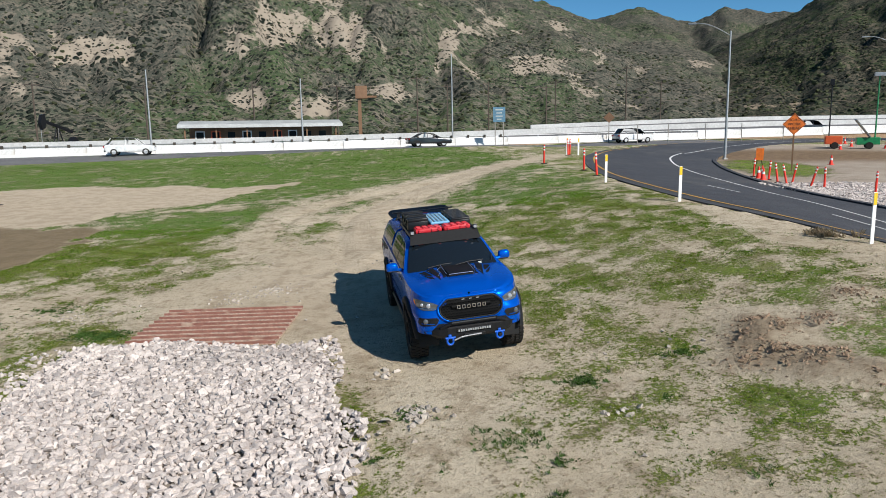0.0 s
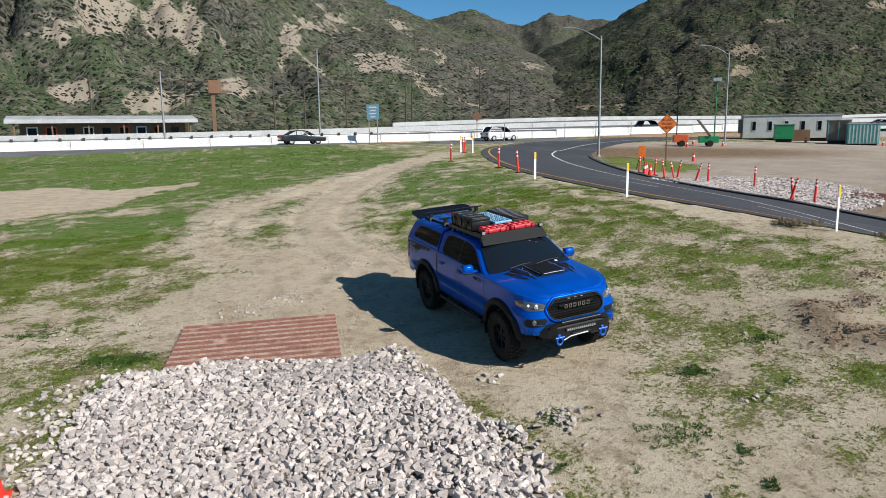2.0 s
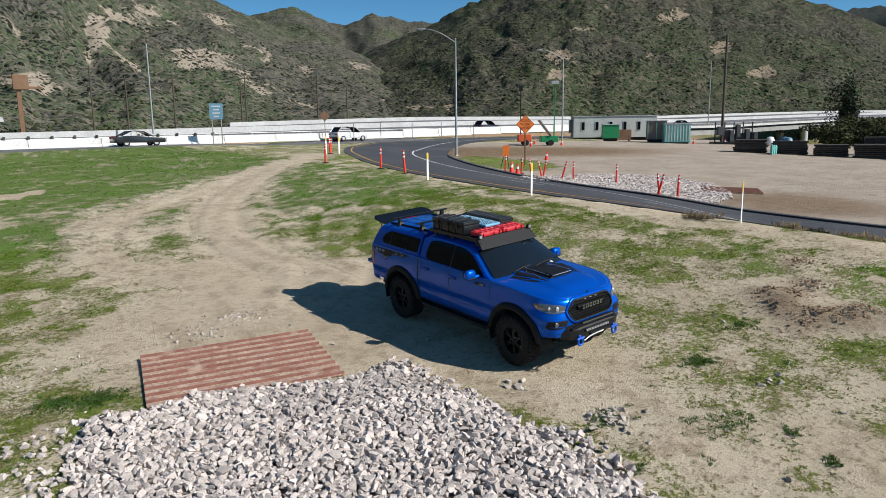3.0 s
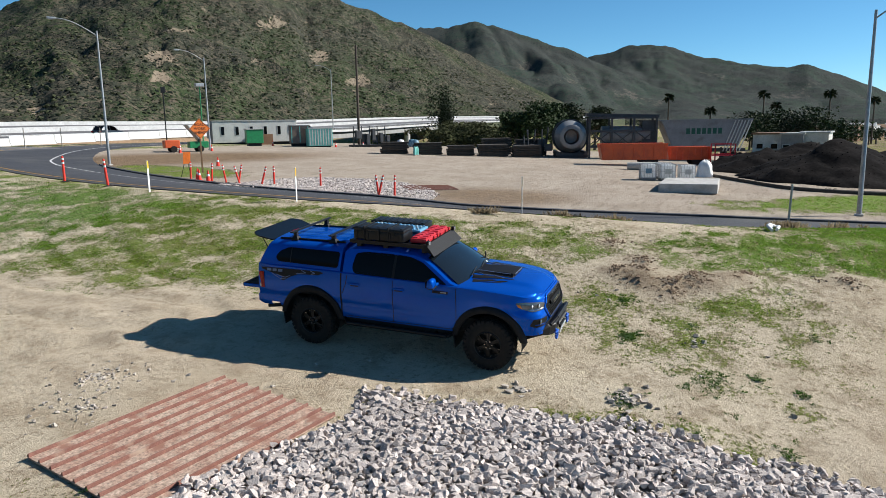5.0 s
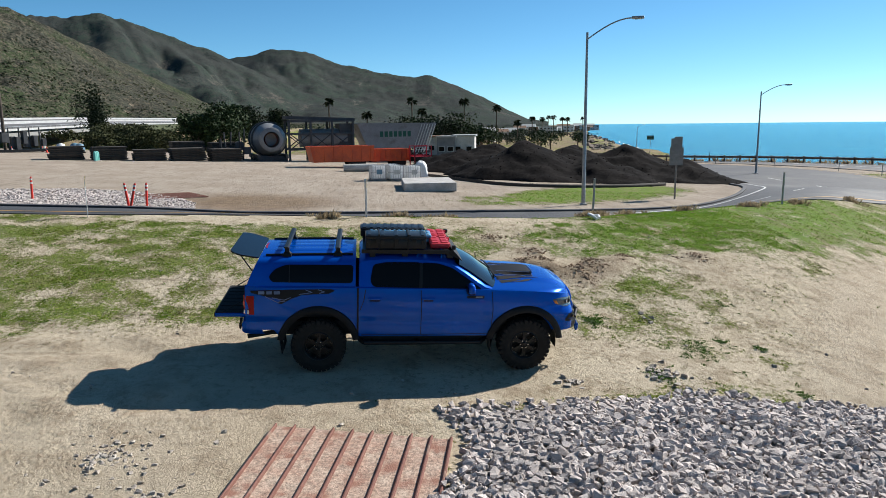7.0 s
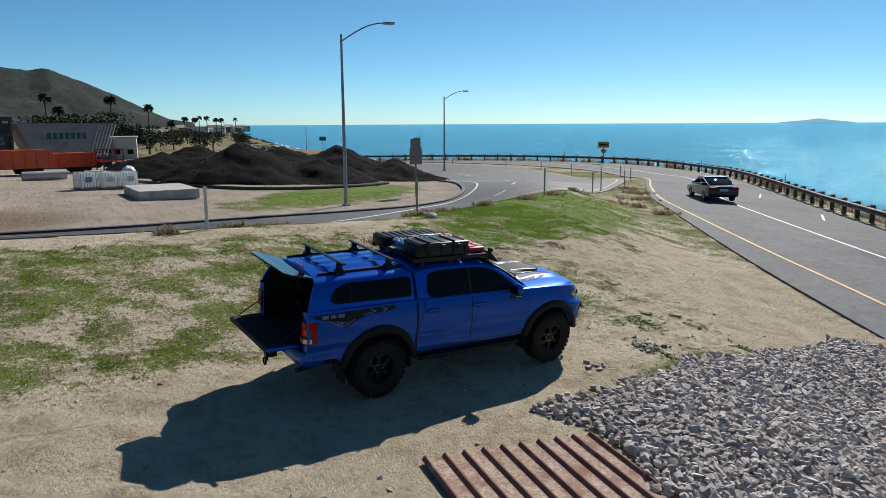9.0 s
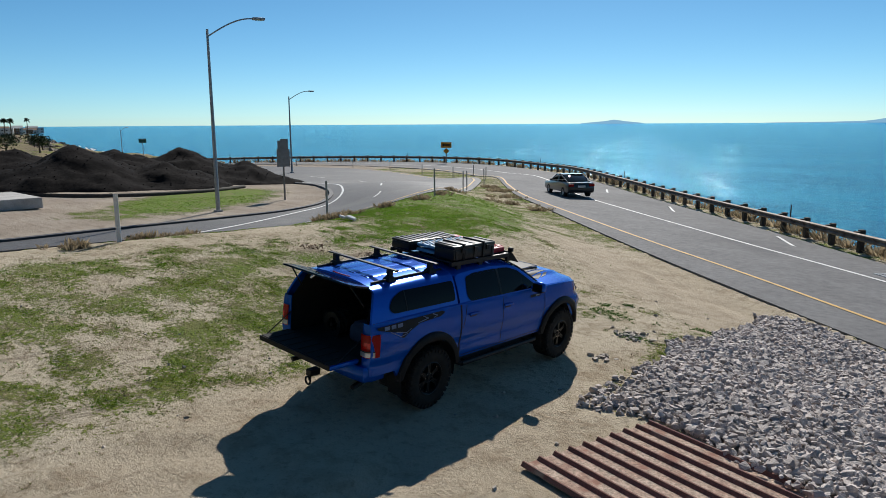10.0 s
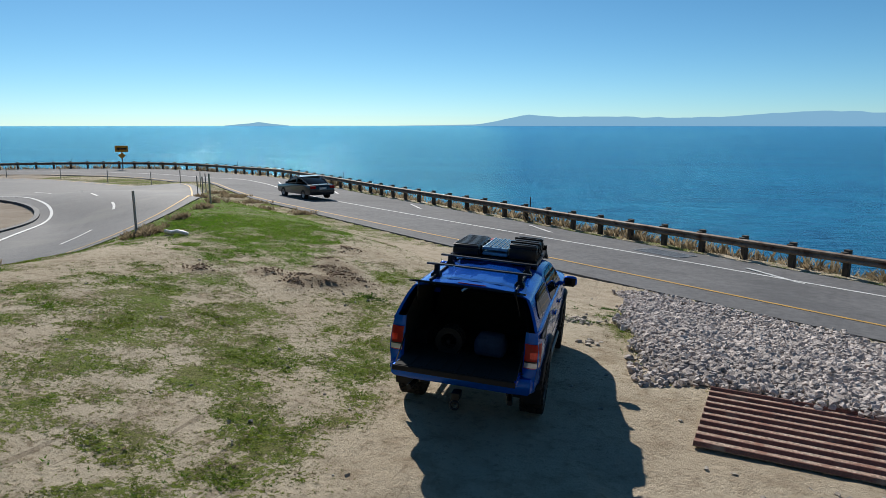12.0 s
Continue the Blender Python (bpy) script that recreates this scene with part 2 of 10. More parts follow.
    l.new(swell2.outputs[0], bp.inputs["Height"])
    l.new(bp.outputs[0], b.inputs["Normal"])
    return m


def glass_material(name, tint, rough=0.03, spec=0.10):
    """Dark tinted automotive glass."""
    m = bpy.data.materials.new(name)
    m.use_nodes = True
    b = m.node_tree.nodes["Principled BSDF"]
    b.inputs["Base Color"].default_value = (*tint, 1)
    b.inputs["Roughness"].default_value = rough
    b.inputs["IOR"].default_value = 1.5
    b.inputs["Specular IOR Level"].default_value = spec
    return m


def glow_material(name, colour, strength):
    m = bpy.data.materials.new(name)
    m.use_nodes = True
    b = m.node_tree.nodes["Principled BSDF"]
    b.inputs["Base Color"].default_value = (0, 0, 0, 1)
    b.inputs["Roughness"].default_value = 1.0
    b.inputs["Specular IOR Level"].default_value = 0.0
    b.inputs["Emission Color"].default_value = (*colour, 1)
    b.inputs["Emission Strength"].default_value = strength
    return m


def leafy(name, base, *rest, **named):
    """A blade or leaf that lets some sunlight through."""
    m = mat(name, base, *rest, **named)
    n, l = m.node_tree.nodes, m.node_tree.links
    b, out = n["Principled BSDF"], n["Material Output"]
    t = n.new("ShaderNodeBsdfTranslucent")
    l.new(b.inputs["Base Color"].links[0].from_socket, t.inputs["Color"])
    x = n.new("ShaderNodeMixShader")
    x.inputs[0].default_value = 0.52
    l.new(b.outputs[0], x.inputs[1])
    l.new(t.outputs[0], x.inputs[2])
    l.new(x.outputs[0], out.inputs["Surface"])
    return m


M_GROUND = ground_material()
M_SEA = water_material()
M_HILL = hill_material("hillside", (0.052, 0.076, 0.035), (0.072, 0.074, 0.060), (0.29, 0.245, 0.19), (0.020, 0.025, 0.019))
M_HILL_GREEN = hill_material("green_hillside", (0.034, 0.053, 0.022), (0.046, 0.050, 0.038), (0.23, 0.185, 0.135), (0.013, 0.017, 0.012))
# Slope colours shifted towards blue, with distance haze put into them.
M_HILL_FAR = hill_material("far_hillside", (0.038, 0.060, 0.044), (0.050, 0.057, 0.053), (0.105, 0.097, 0.082), (0.023, 0.031, 0.029))
M_ASPHALT = mat("asphalt", (0.062, 0.062, 0.066), 0.74, second=(0.045, 0.045, 0.05), scale=0.8, bump=0.35, bump_scale=90, fine=0.22, spec=0.4, stain=(0.085, 0.083, 0.08), stain_scale=0.25, stain_at=0.55)
M_ASPHALT_OLD = mat("worn_asphalt", (0.15, 0.148, 0.148), 0.85, second=(0.115, 0.113, 0.115), scale=0.5, bump=0.35, bump_scale=90, fine=0.2, spec=0.3, stain=(0.085, 0.085, 0.088), stain_scale=0.2, stain_at=0.57)
M_WHITE_LINE = mat("white_road_paint", (0.72, 0.72, 0.70), 0.7, second=(0.5, 0.5, 0.48), scale=3, fine=0.2)
M_YELLOW_LINE = mat("yellow_road_paint", (0.62, 0.34, 0.05), 0.7, second=(0.42, 0.25, 0.06), scale=3, fine=0.2)
M_CONCRETE = mat("concrete", (0.50, 0.48, 0.45), 0.85, second=(0.38, 0.36, 0.33), scale=2.0, bump=0.2, stain=(0.30, 0.28, 0.25), stain_scale=0.7, stain_at=0.6)
M_BARRIER = mat("whitewashed_concrete", (0.66, 0.655, 0.64), 0.8, second=(0.54, 0.53, 0.51), scale=0.7, bump=0.15, stain=(0.50, 0.47, 0.43), stain_scale=0.5, stain_at=0.64)
M_ROCK = mat("pale_riprap_stone", (0.53, 0.47, 0.43), 0.9, second=(0.41, 0.355, 0.325), scale=9, bump=0.7, bump_scale=45, spread=0.28, fine=0.2)
M_RUST = mat("rusted_steel", (0.25, 0.115, 0.085), 0.85, second=(0.17, 0.07, 0.052), stain=(0.38, 0.28, 0.21), stain_scale=2.2, stain_at=0.60, scale=5, bump=0.3, bump_scale=70, fine=0.2)
M_RUST_DUST = mat("sand_dusted_rust", (0.43, 0.335, 0.26), 0.95, second=(0.33, 0.20, 0.145), scale=3, bump=0.6, bump_scale=45, fine=0.45, stain=(0.27, 0.135, 0.095), stain_scale=3.5, stain_at=0.54)
M_GALV = mat("galvanised_steel", (0.42, 0.43, 0.44), 0.5, 0.6, scale=8, bump=0.05)
M_DARKPOLE = mat("weathered_wood_pole", (0.085, 0.065, 0.05), 0.9, second=(0.055, 0.042, 0.034), scale=3, bump=0.3)
M_GREYWOOD = mat("grey_weathered_timber", (0.30, 0.28, 0.25), 0.9, second=(0.20, 0.18, 0.16), scale=3, bump=0.3)
M_RAIL = mat("weathered_guard_rail", (0.27, 0.22, 0.175), 0.7, 0.2, second=(0.15, 0.085, 0.055), scale=2.5, bump=0.15, stain=(0.10, 0.05, 0.03), stain_scale=2.5, stain_at=0.58)
M_TIMBER = mat("dark_creosote_timber", (0.075, 0.062, 0.05), 0.9, second=(0.04, 0.033, 0.027), scale=6, bump=0.4, spread=0.35)
M_BLACK = mat("black_plastic", (0.012, 0.012, 0.013), 0.55, spec=0.25, scale=20, bump=0.08, bump_scale=200)
M_RUBBER = mat("tyre_rubber", (0.017, 0.016, 0.015), 0.85, second=(0.027, 0.024, 0.021), scale=12, bump=0.2, spec=0.2)
M_BLACKSTEEL = mat("black_powder_coat", (0.012, 0.012, 0.013), 0.42, 0.1, spec=0.3, scale=20, bump=0.04, bump_scale=250)
M_BLUE = mat("blue_car_paint", (0.0005, 0.080, 0.46), 0.26, 0.35, second=(0.0005, 0.074, 0.43), scale=3, coat=0.5, fine=0.02, spec=0.15)
M_BLUE.node_tree.nodes["Principled BSDF"].inputs["Specular Tint"].default_value = (0.02, 0.55, 0.95, 1)
M_FLARE = mat("black_moulded_plastic", (0.013, 0.013, 0.014), 0.6, spec=0.2, scale=20, bump=0.1, bump_scale=200)
M_CASE = mat("black_case_plastic", (0.013, 0.013, 0.014), 0.36, spec=0.3, scale=15, bump=0.05, bump_scale=150)
M_GRILLE = mat("black_grille_plastic", (0.005, 0.005, 0.005), 0.6, scale=20, spec=0.1)
M_DECAL = mat("black_vinyl", (0.010, 0.010, 0.012), 0.6, scale=10, spec=0.2)
M_DECALBLUE = mat("silver_blue_vinyl", (0.14, 0.19, 0.32), 0.4, scale=10)
M_SHACKLE = mat("blue_enamel", (0.005, 0.10, 0.55), 0.35, scale=8)
M_RIM = mat("satin_black_alloy", (0.012, 0.012, 0.012), 0.4, 0.3, scale=12)
# Lamp glow put into the colour as a brighter red, without emission.
M_LITLAMP = mat("bright_red_lens", (0.85, 0.012, 0.008), 0.2, scale=10, coat=0.5)
M_GLASS = glass_material("tinted_glass", (0.006, 0.007, 0.008))
M_GLASS_BLUE = glass_material("windscreen_glass", (0.008, 0.011, 0.014), 0.02, 0.9)
M_GLASS_HATCH = glass_material("dark_hatch_glass", (0.006, 0.007, 0.009), 0.06, 0.25)
M_LINER = mat("bed_liner", (0.012, 0.012, 0.012), 0.9, scale=10, bump=0.2)
M_CHROME = mat("bright_metal", (0.65, 0.65, 0.66), 0.2, 0.9, scale=20)
M_LAMP = mat("clear_lamp_lens", (0.55, 0.57, 0.60), 0.12, 0.5, scale=15, coat=1.0)
M_LAMPDARK = mat("smoked_lamp_lens", (0.17, 0.175, 0.18), 0.12, 0.5, scale=15, coat=0.8)
M_AMBER = mat("amber_lens", (0.75, 0.22, 0.02), 0.2, scale=15, coat=1.0)
M_REDLENS = mat("red_lamp_lens", (0.36, 0.003, 0.003), 0.25, scale=15, coat=0.1, spec=0.2)
M_RED = mat("red_plastic", (0.55, 0.02, 0.03), 0.45, second=(0.45, 0.015, 0.025), scale=8)
M_ORANGE = mat("orange_reflective_plastic", (0.80, 0.045, 0.022), 0.5, second=(0.68, 0.035, 0.02), scale=4)
M_ORANGE_SIGN = mat("orange_sign_sheet", (0.95, 0.22, 0.03), 0.45, scale=3, fine=0.04)
M_YELLOW_SIGN = mat("amber_sign_sheet", (0.80, 0.33, 0.02), 0.45, scale=3, fine=0.04)
M_WHITE = mat("white_plastic", (0.78, 0.78, 0.77), 0.5, second=(0.66, 0.66, 0.64), scale=4)
M_YELLOW = mat("yellow_sheeting", (0.80, 0.50, 0.02), 0.5, scale=4)
M_INK = mat("black_lettering", (0.012, 0.012, 0.012), 0.6, scale=10)
M_SIGNBACK = mat("bare_aluminium", (0.33, 0.32, 0.31), 0.5, 0.5, scale=5)
M_BLUESIGN = mat("faded_blue_sign", (0.12, 0.24, 0.33), 0.5, scale=4, fine=0.05)
M_GREENSIGN = mat("green_sign", (0.008, 0.085, 0.05), 0.5, scale=4)
M_COAL = mat("black_asphalt_millings", (0.0060, 0.0054, 0.0054), 1.0, second=(0.0125, 0.0105, 0.0098), scale=0.6, bump=1.0, bump_scale=4, fine=0.5, spread=0.4, spec=0.06)
M_TEAL = mat("teal_painted_steel", (0.16, 0.50, 0.44), 0.5, second=(0.12, 0.40, 0.36), scale=2)
M_GREEN_PAINT = mat("green_painted_steel", (0.01, 0.22, 0.075), 0.45, scale=3)
M_ORANGE_PAINT = mat("orange_painted_steel", (0.62, 0.10, 0.02), 0.5, second=(0.48, 0.07, 0.02), scale=1.5, stain=(0.28, 0.06, 0.03), stain_scale=1.0, stain_at=0.62)
M_GREY_PAINT = mat("grey_painted_steel", (0.22, 0.225, 0.23), 0.5, second=(0.17, 0.172, 0.175), scale=1.2, stain=(0.13, 0.12, 0.11), stain_scale=0.8, stain_at=0.6)
M_LIGHTGREY = mat("light_grey_siding", (0.50, 0.51, 0.48), 0.6, second=(0.42, 0.43, 0.41), scale=1.0)
M_PLANT = mat("machine_grey", (0.062, 0.066, 0.072), 0.6, 0.2, second=(0.038, 0.04, 0.044), scale=1.5)
M_LEAF = mat("broad_leaf", (0.030, 0.052, 0.015), 0.7, second=(0.020, 0.036, 0.011), scale=1.5, spread=0.45, spec=0.2)
M_LEAF_DARK = mat("dark_conifer_leaf", (0.022, 0.035, 0.014), 0.7, second=(0.015, 0.024, 0.010), scale=1.5, spread=0.4, spec=0.2)
M_SCRUB = mat("grey_green_scrub", (0.070, 0.078, 0.034), 0.9, second=(0.050, 0.052, 0.028), scale=0.3, spread=0.5, spec=0.1)
M_GRASS = leafy("grass_blades", (0.115, 0.205, 0.012), 0.7, second=(0.19, 0.225, 0.026), scale=0.6, spread=0.45, spec=0.2)
M_GRASS_LUSH = leafy("fresh_grass_blades", (0.14, 0.26, 0.022), 0.7, second=(0.19, 0.29, 0.036), scale=0.6, spread=0.4, spec=0.2)
M_GRASS_FIELD = leafy("deep_green_blades", (0.072, 0.185, 0.012), 0.7, second=(0.13, 0.22, 0.024), scale=0.6, spread=0.45, spec=0.2)
M_DRY = leafy("dry_brush", (0.34, 0.275, 0.175), 0.9, second=(0.21, 0.155, 0.095), scale=3, spread=0.4)
M_BARK = mat("bark", (0.11, 0.085, 0.06), 0.95, scale=5, bump=0.5)
M_DIRT = mat("dug_earth", (0.31, 0.215, 0.14), 0.95, second=(0.22, 0.15, 0.095), scale=3, bump=0.8, bump_scale=14, fine=0.25)
M_ROOF = mat("pale_flat_roofing", (0.40, 0.41, 0.40), 0.8, scale=0.5)
M_SCRUBBANK = mat("overgrown_bank", (0.085, 0.10, 0.045), 0.95, second=(0.045, 0.055, 0.028), scale=0.25, bump=0.8, bump_scale=1.2, fine=0.4)
M_TANWOOD = mat("tan_weathered_planks", (0.36, 0.25, 0.16), 0.9, second=(0.26, 0.18, 0.12), scale=1.5, spread=0.2)
M_BROWNBOX = mat("brown_box_trailer", (0.21, 0.155, 0.12), 0.6, second=(0.17, 0.12, 0.095), scale=1.5)
M_PARAPET = mat("grey_white_concrete", (0.50, 0.50, 0.49), 0.85, second=(0.40, 0.40, 0.39), scale=0.4, bump=0.15)
# A darker copy of the concrete, with the girder's shade in its colour.
M_GIRDER = mat("shaded_concrete", (0.30, 0.295, 0.285), 0.85, second=(0.22, 0.215, 0.205), scale=0.6, bump=0.15)
M_WALL = mat("stucco", (0.62, 0.60, 0.56), 0.85, scale=0.6)
M_BROWNWALL = mat("brown_wood_siding", (0.20, 0.11, 0.06), 0.8, scale=0.8)
# The islands glow an even pale blue in place of distance haze.
M_HAZE_GLOW = glow_material("hazy_island", (0.24, 0.47, 0.68), 0.92)


# ---- building helpers ----
def link_mesh(name, bm, material, smooth=None):
    me = bpy.data.meshes.new(name)
    bmesh.ops.recalc_face_normals(bm, faces=bm.faces)
    bm.to_mesh(me)
    bm.free()
    me.materials.append(material)
    if smooth is not None:
        me.polygons.foreach_set("use_smooth", [True] * len(me.polygons))
        me.set_sharp_from_angle(angle=radians(smooth))
    return new(name, me)


def part(name, bm, material, parent, label="", smooth=None):
    ob = link_mesh(name, bm, material, smooth)
    ob.parent = parent
    return tagged(ob, label=label)


def thing(name, m, label, category, group="", kind=""):
    ob = new(name)
    ob.empty_display_size = 0.1
    ob.matrix_world = m
    return tagged(ob, label, category, group, kind)


def solid(name, bm, material, m, label, category, group="", kind="", smooth=None):
    ob = link_mesh(name, bm, material, smooth)
    ob.matrix_world = m
    return tagged(ob, label, category, group, kind)


def from_lists(name, verts, faces, material, smooth=False):
    me = bpy.data.meshes.new(name)
    me.from_pydata(verts, [], faces)
    me.materials.append(material)
    if smooth:
        me.polygons.foreach_set("use_smooth", [True] * len(me.polygons))
    me.update()
    return new(name, me)


def box(bm, c, s, rot=None, bevel=0.0, taper=None):
    """A box with centre c and size s; taper scales its top."""
    vs = []
    for dz in (-0.5, 0.5):
        k = taper if (taper and dz > 0) else (1, 1)
        for dx, dy in ((-0.5, -0.5), (0.5, -0.5), (0.5, 0.5), (-0.5, 0.5)):
            v = Vector((dx * s[0] * k[0], dy * s[1] * k[1], dz * s[2]))
            if rot is not None:
                v = rot @ v
            vs.append(bm.verts.new(v + Vector(c)))
    fs = [bm.faces.new([vs[i] for i in f]) for f in ((0, 3, 2, 1), (4, 5, 6, 7), (0, 1, 5, 4), (1, 2, 6, 5), (2, 3, 7, 6), (3, 0, 4, 7))]
    if bevel:
        es = {e for f in fs for e in f.edges}
        bmesh.ops.bevel(bm, geom=list(es), offset=bevel, segments=2, affect="EDGES", profile=0.5)
    return fs


def tube(bm, p0, p1, r0, r1=None, n=12, caps=True):
    r1 = r0 if r1 is None else r1
    p0, p1 = Vector(p0), Vector(p1)
    q = (p1 - p0).to_track_quat("Z", "Y")
    rings = []
    for p, r in ((p0, r0), (p1, r1)):
        rings.append([bm.verts.new(p + q @ Vector((r * math.cos(2 * math.pi * i / n), r * math.sin(2 * math.pi * i / n), 0))) for i in range(n)])
    for i in range(n):
        j = (i + 1) % n
        bm.faces.new((rings[0][i], rings[0][j], rings[1][j], rings[1][i]))
    if caps:
        bm.faces.new(rings[0][::-1])
        bm.faces.new(rings[1])


def pipe(bm, pts, r, n=8):
    for a, b in zip(pts, pts[1:]):
        tube(bm, a, b, r, r, n)


def revolve(bm, prof, axis="x", n=32, centre=(0, 0, 0)):
    """Revolve (radius, along) pairs round an axis."""
    rings = []
    for r, a in prof:
        ring = []
        for i in range(n):
            c, s = math.cos(2 * math.pi * i / n) * r, math.sin(2 * math.pi * i / n) * r
            v = {"x": (a, c, s), "y": (c, a, s), "z": (c, s, a)}[axis]
            ring.append(bm.verts.new(Vector(v) + Vector(centre)))
        rings.append(ring)
    for ra, rb in zip(rings, rings[1:]):
        for i in range(n):
            j = (i + 1) % n
            bm.faces.new((ra[i], ra[j], rb[j], rb[i]))
    return rings


def prism(bm, outline, axis, a, b):
    """A closed outline of (u, v) pairs pushed from a to b along an axis."""
    def at(u, v, w):
        return {"x": (w, u, v), "y": (u, w, v), "z": (u, v, w)}[axis]
    lo = [bm.verts.new(at(u, v, a)) for u, v in outline]
    hi = [bm.verts.new(at(u, v, b)) for u, v in outline]
    k = len(outline)
    for i in range(k):
        j = (i + 1) % k
        bm.faces.new((lo[i], lo[j], hi[j], hi[i]))
    bm.faces.new(lo[::-1])
    bm.faces.new(hi)


def sheet(bm, rows):
    """A surface through rows of points, all of one length."""
    vs = [[bm.verts.new(p) for p in row] for row in rows]
    for ra, rb in zip(vs, vs[1:]):
        for i in range(len(ra) - 1):
            try:
                bm.faces.new((ra[i], ra[i + 1], rb[i + 1], rb[i]))
            except ValueError:
                pass
    return vs


def curve_points(pts, per=8):
    """A smooth line through the given points."""
    pts = [np.array(p, float) for p in pts]
    ext = [2 * pts[0] - pts[1]] + pts + [2 * pts[-1] - pts[-2]]
    out = []
    for i in range(1, len(ext) - 2):
        p0, p1, p2, p3 = ext[i - 1:i + 3]
        for k in range(per):
            t = k / per
            out.append(0.5 * (2 * p1 + (p2 - p0) * t + (2 * p0 - 5 * p1 + 4 * p2 - p3) * t * t + (3 * p1 - p0 - 3 * p2 + p3) * t ** 3))
    out.append(pts[-1])
    return np.array(out)


def inside(poly, x, y):
    """Whether the points x, y lie inside a polygon."""
    px, py = np.array(poly, float).T
    res = np.zeros(np.shape(x), bool)
    j = len(px) - 1
    for i in range(len(px)):
        cond = ((py[i] > y) != (py[j] > y)) & (x < (px[j] - px[i]) * (y - py[i]) / (py[j] - py[i] + 1e-12) + px[i])
        res ^= cond
        j = i
    return res


def line_distance(line, x, y):
    """Distance to a line of points, and the side: positive to its right."""
    best = np.full(np.shape(x), 1e9)
    side = np.zeros(np.shape(x))
    for (ax, ay), (bx, by) in zip(line, line[1:]):
        dx, dy = bx - ax, by - ay
        t = np.clip(((x - ax) * dx + (y - ay) * dy) / (dx * dx + dy * dy + 1e-12), 0, 1)
        d = np.hypot(x - ax - t * dx, y - ay - t * dy)
        s = np.sign((x - ax) * dy - (y - ay) * dx)
        side = np.where(d < best, s, side)
        best = np.minimum(best, d)
    return best, side


# ---- plan: roads, shore and heights ----
RAMP_OUT = curve_points([(95, 80), (75, 77), (55, 73.5), (38, 68), (26, 58), (18.7, 45.3), (14.5, 36.3), (11.9, 29), (10.4, 23), (9.7, 18), (9.5, 10.5), (9.9, 6.7), (10.5, 2.5), (11.7, -1.9), (13.1, -5.6), (14.3, -9), (16.2, -13.6), (18.8, -18.4), (23.6, -25), (29, -32.2), (32.8, -36.5), (38, -39.6), (44, -41.4), (55, -44.3), (66, -43.8), (78, -36.6), (88, -24), (100, -12)])
RAMP_IN = curve_points([(95, 73), (75, 71), (55, 66.5), (44, 61), (34, 51), (26.5, 41), (23.3, 34.5), (21, 27.5), (19.6, 21), (19.2, 15.5), (19.2, 9), (19.9, 3), (21.3, -2.4), (22.6, -8), (24, -12.3), (27, -16.6), (31.5, -20.3), (39, -24.3), (43, -25.4), (46, -25.8), (49, -25.8), (52, -25.5), (56, -24), (60, -21.5), (64, -17), (67, -12), (72, -6), (80, 0)])
RAMP_WHITE = curve_points([(95, 75.5), (60, 69.8), (44, 63.5), (31, 52), (23.5, 42), (19.8, 34), (18.1, 27.8), (17, 20), (15.6, 12), (15.6, 6), (16.8, 0), (19.3, -6), (22.6, -11.4), (26.5, -16.9), (32.5, -21.9), (39, -25.6), (48, -27.6), (58, -25.5)])
COAST_YELLOW = curve_points([(-90, 48.5), (-60, 28), (-30, 7.3), (-7.5, -8.1), (0.7, -13.9), (5.8, -17.3), (11.4, -21.2), (16.9, -25.1), (22, -28.9), (28, -34.5), (34, -40.5), (42, -46.2), (52, -49.8), (62, -49.4), (73, -45), (83, -36), (92, -25), (104, -14)])
COAST_NEAR = curve_points([(-90, 50.5), (-60, 30), (-30, 9.3), (-7.5, -6.2), (0.7, -11.9), (5.8, -15.6), (11.4, -19.9), (16.9, -24.2), (22, -28.2), (28, -34.0), (34, -39.9), (42, -45.6), (52, -49.2), (62, -48.8), (73, -44.4), (83, -35.4), (92, -24.4), (104, -13.4)])
RAIL = curve_points([(-90, 40.3), (-60, 20), (-30, -0.3), (-14, -11.2), (-7.9, -15.9), (-1.5, -21.2), (6.7, -28.4), (14.7, -35.2), (23.2, -42.7), (32.3, -50.3), (43, -57.5), (54.3, -61.4), (63.2, -60.2), (70.9, -56), (76.8, -50), (81.2, -43.9), (83.8, -37.6), (90, -30), (102, -22)])
COAST_FAR = [(p[0] + 0.5 * 0.57, p[1] + 0.5 * 0.82) for p in RAIL]
SHORE = [tuple(p) for p in RAIL[:-1]] + [(106, -28), (150, -58), (220, -74), (400, -108), (620, -152), (1200, -300), (2500, -640)]
SEA_Z = -8.0


def crest_x(y):
    return np.where(y > 16, 9.0 + 0.009 * np.clip(y - 16, 0, 30) ** 2, np.where(y < -4, 9.6 + 0.215 * np.maximum(-4 - y, 0) ** 1.4, 9.0 + 0.6 * (16 - y) / 20))


def ease(t):
    t = np.clip(t, 0, 1)
    return t * t * (3 - 2 * t)


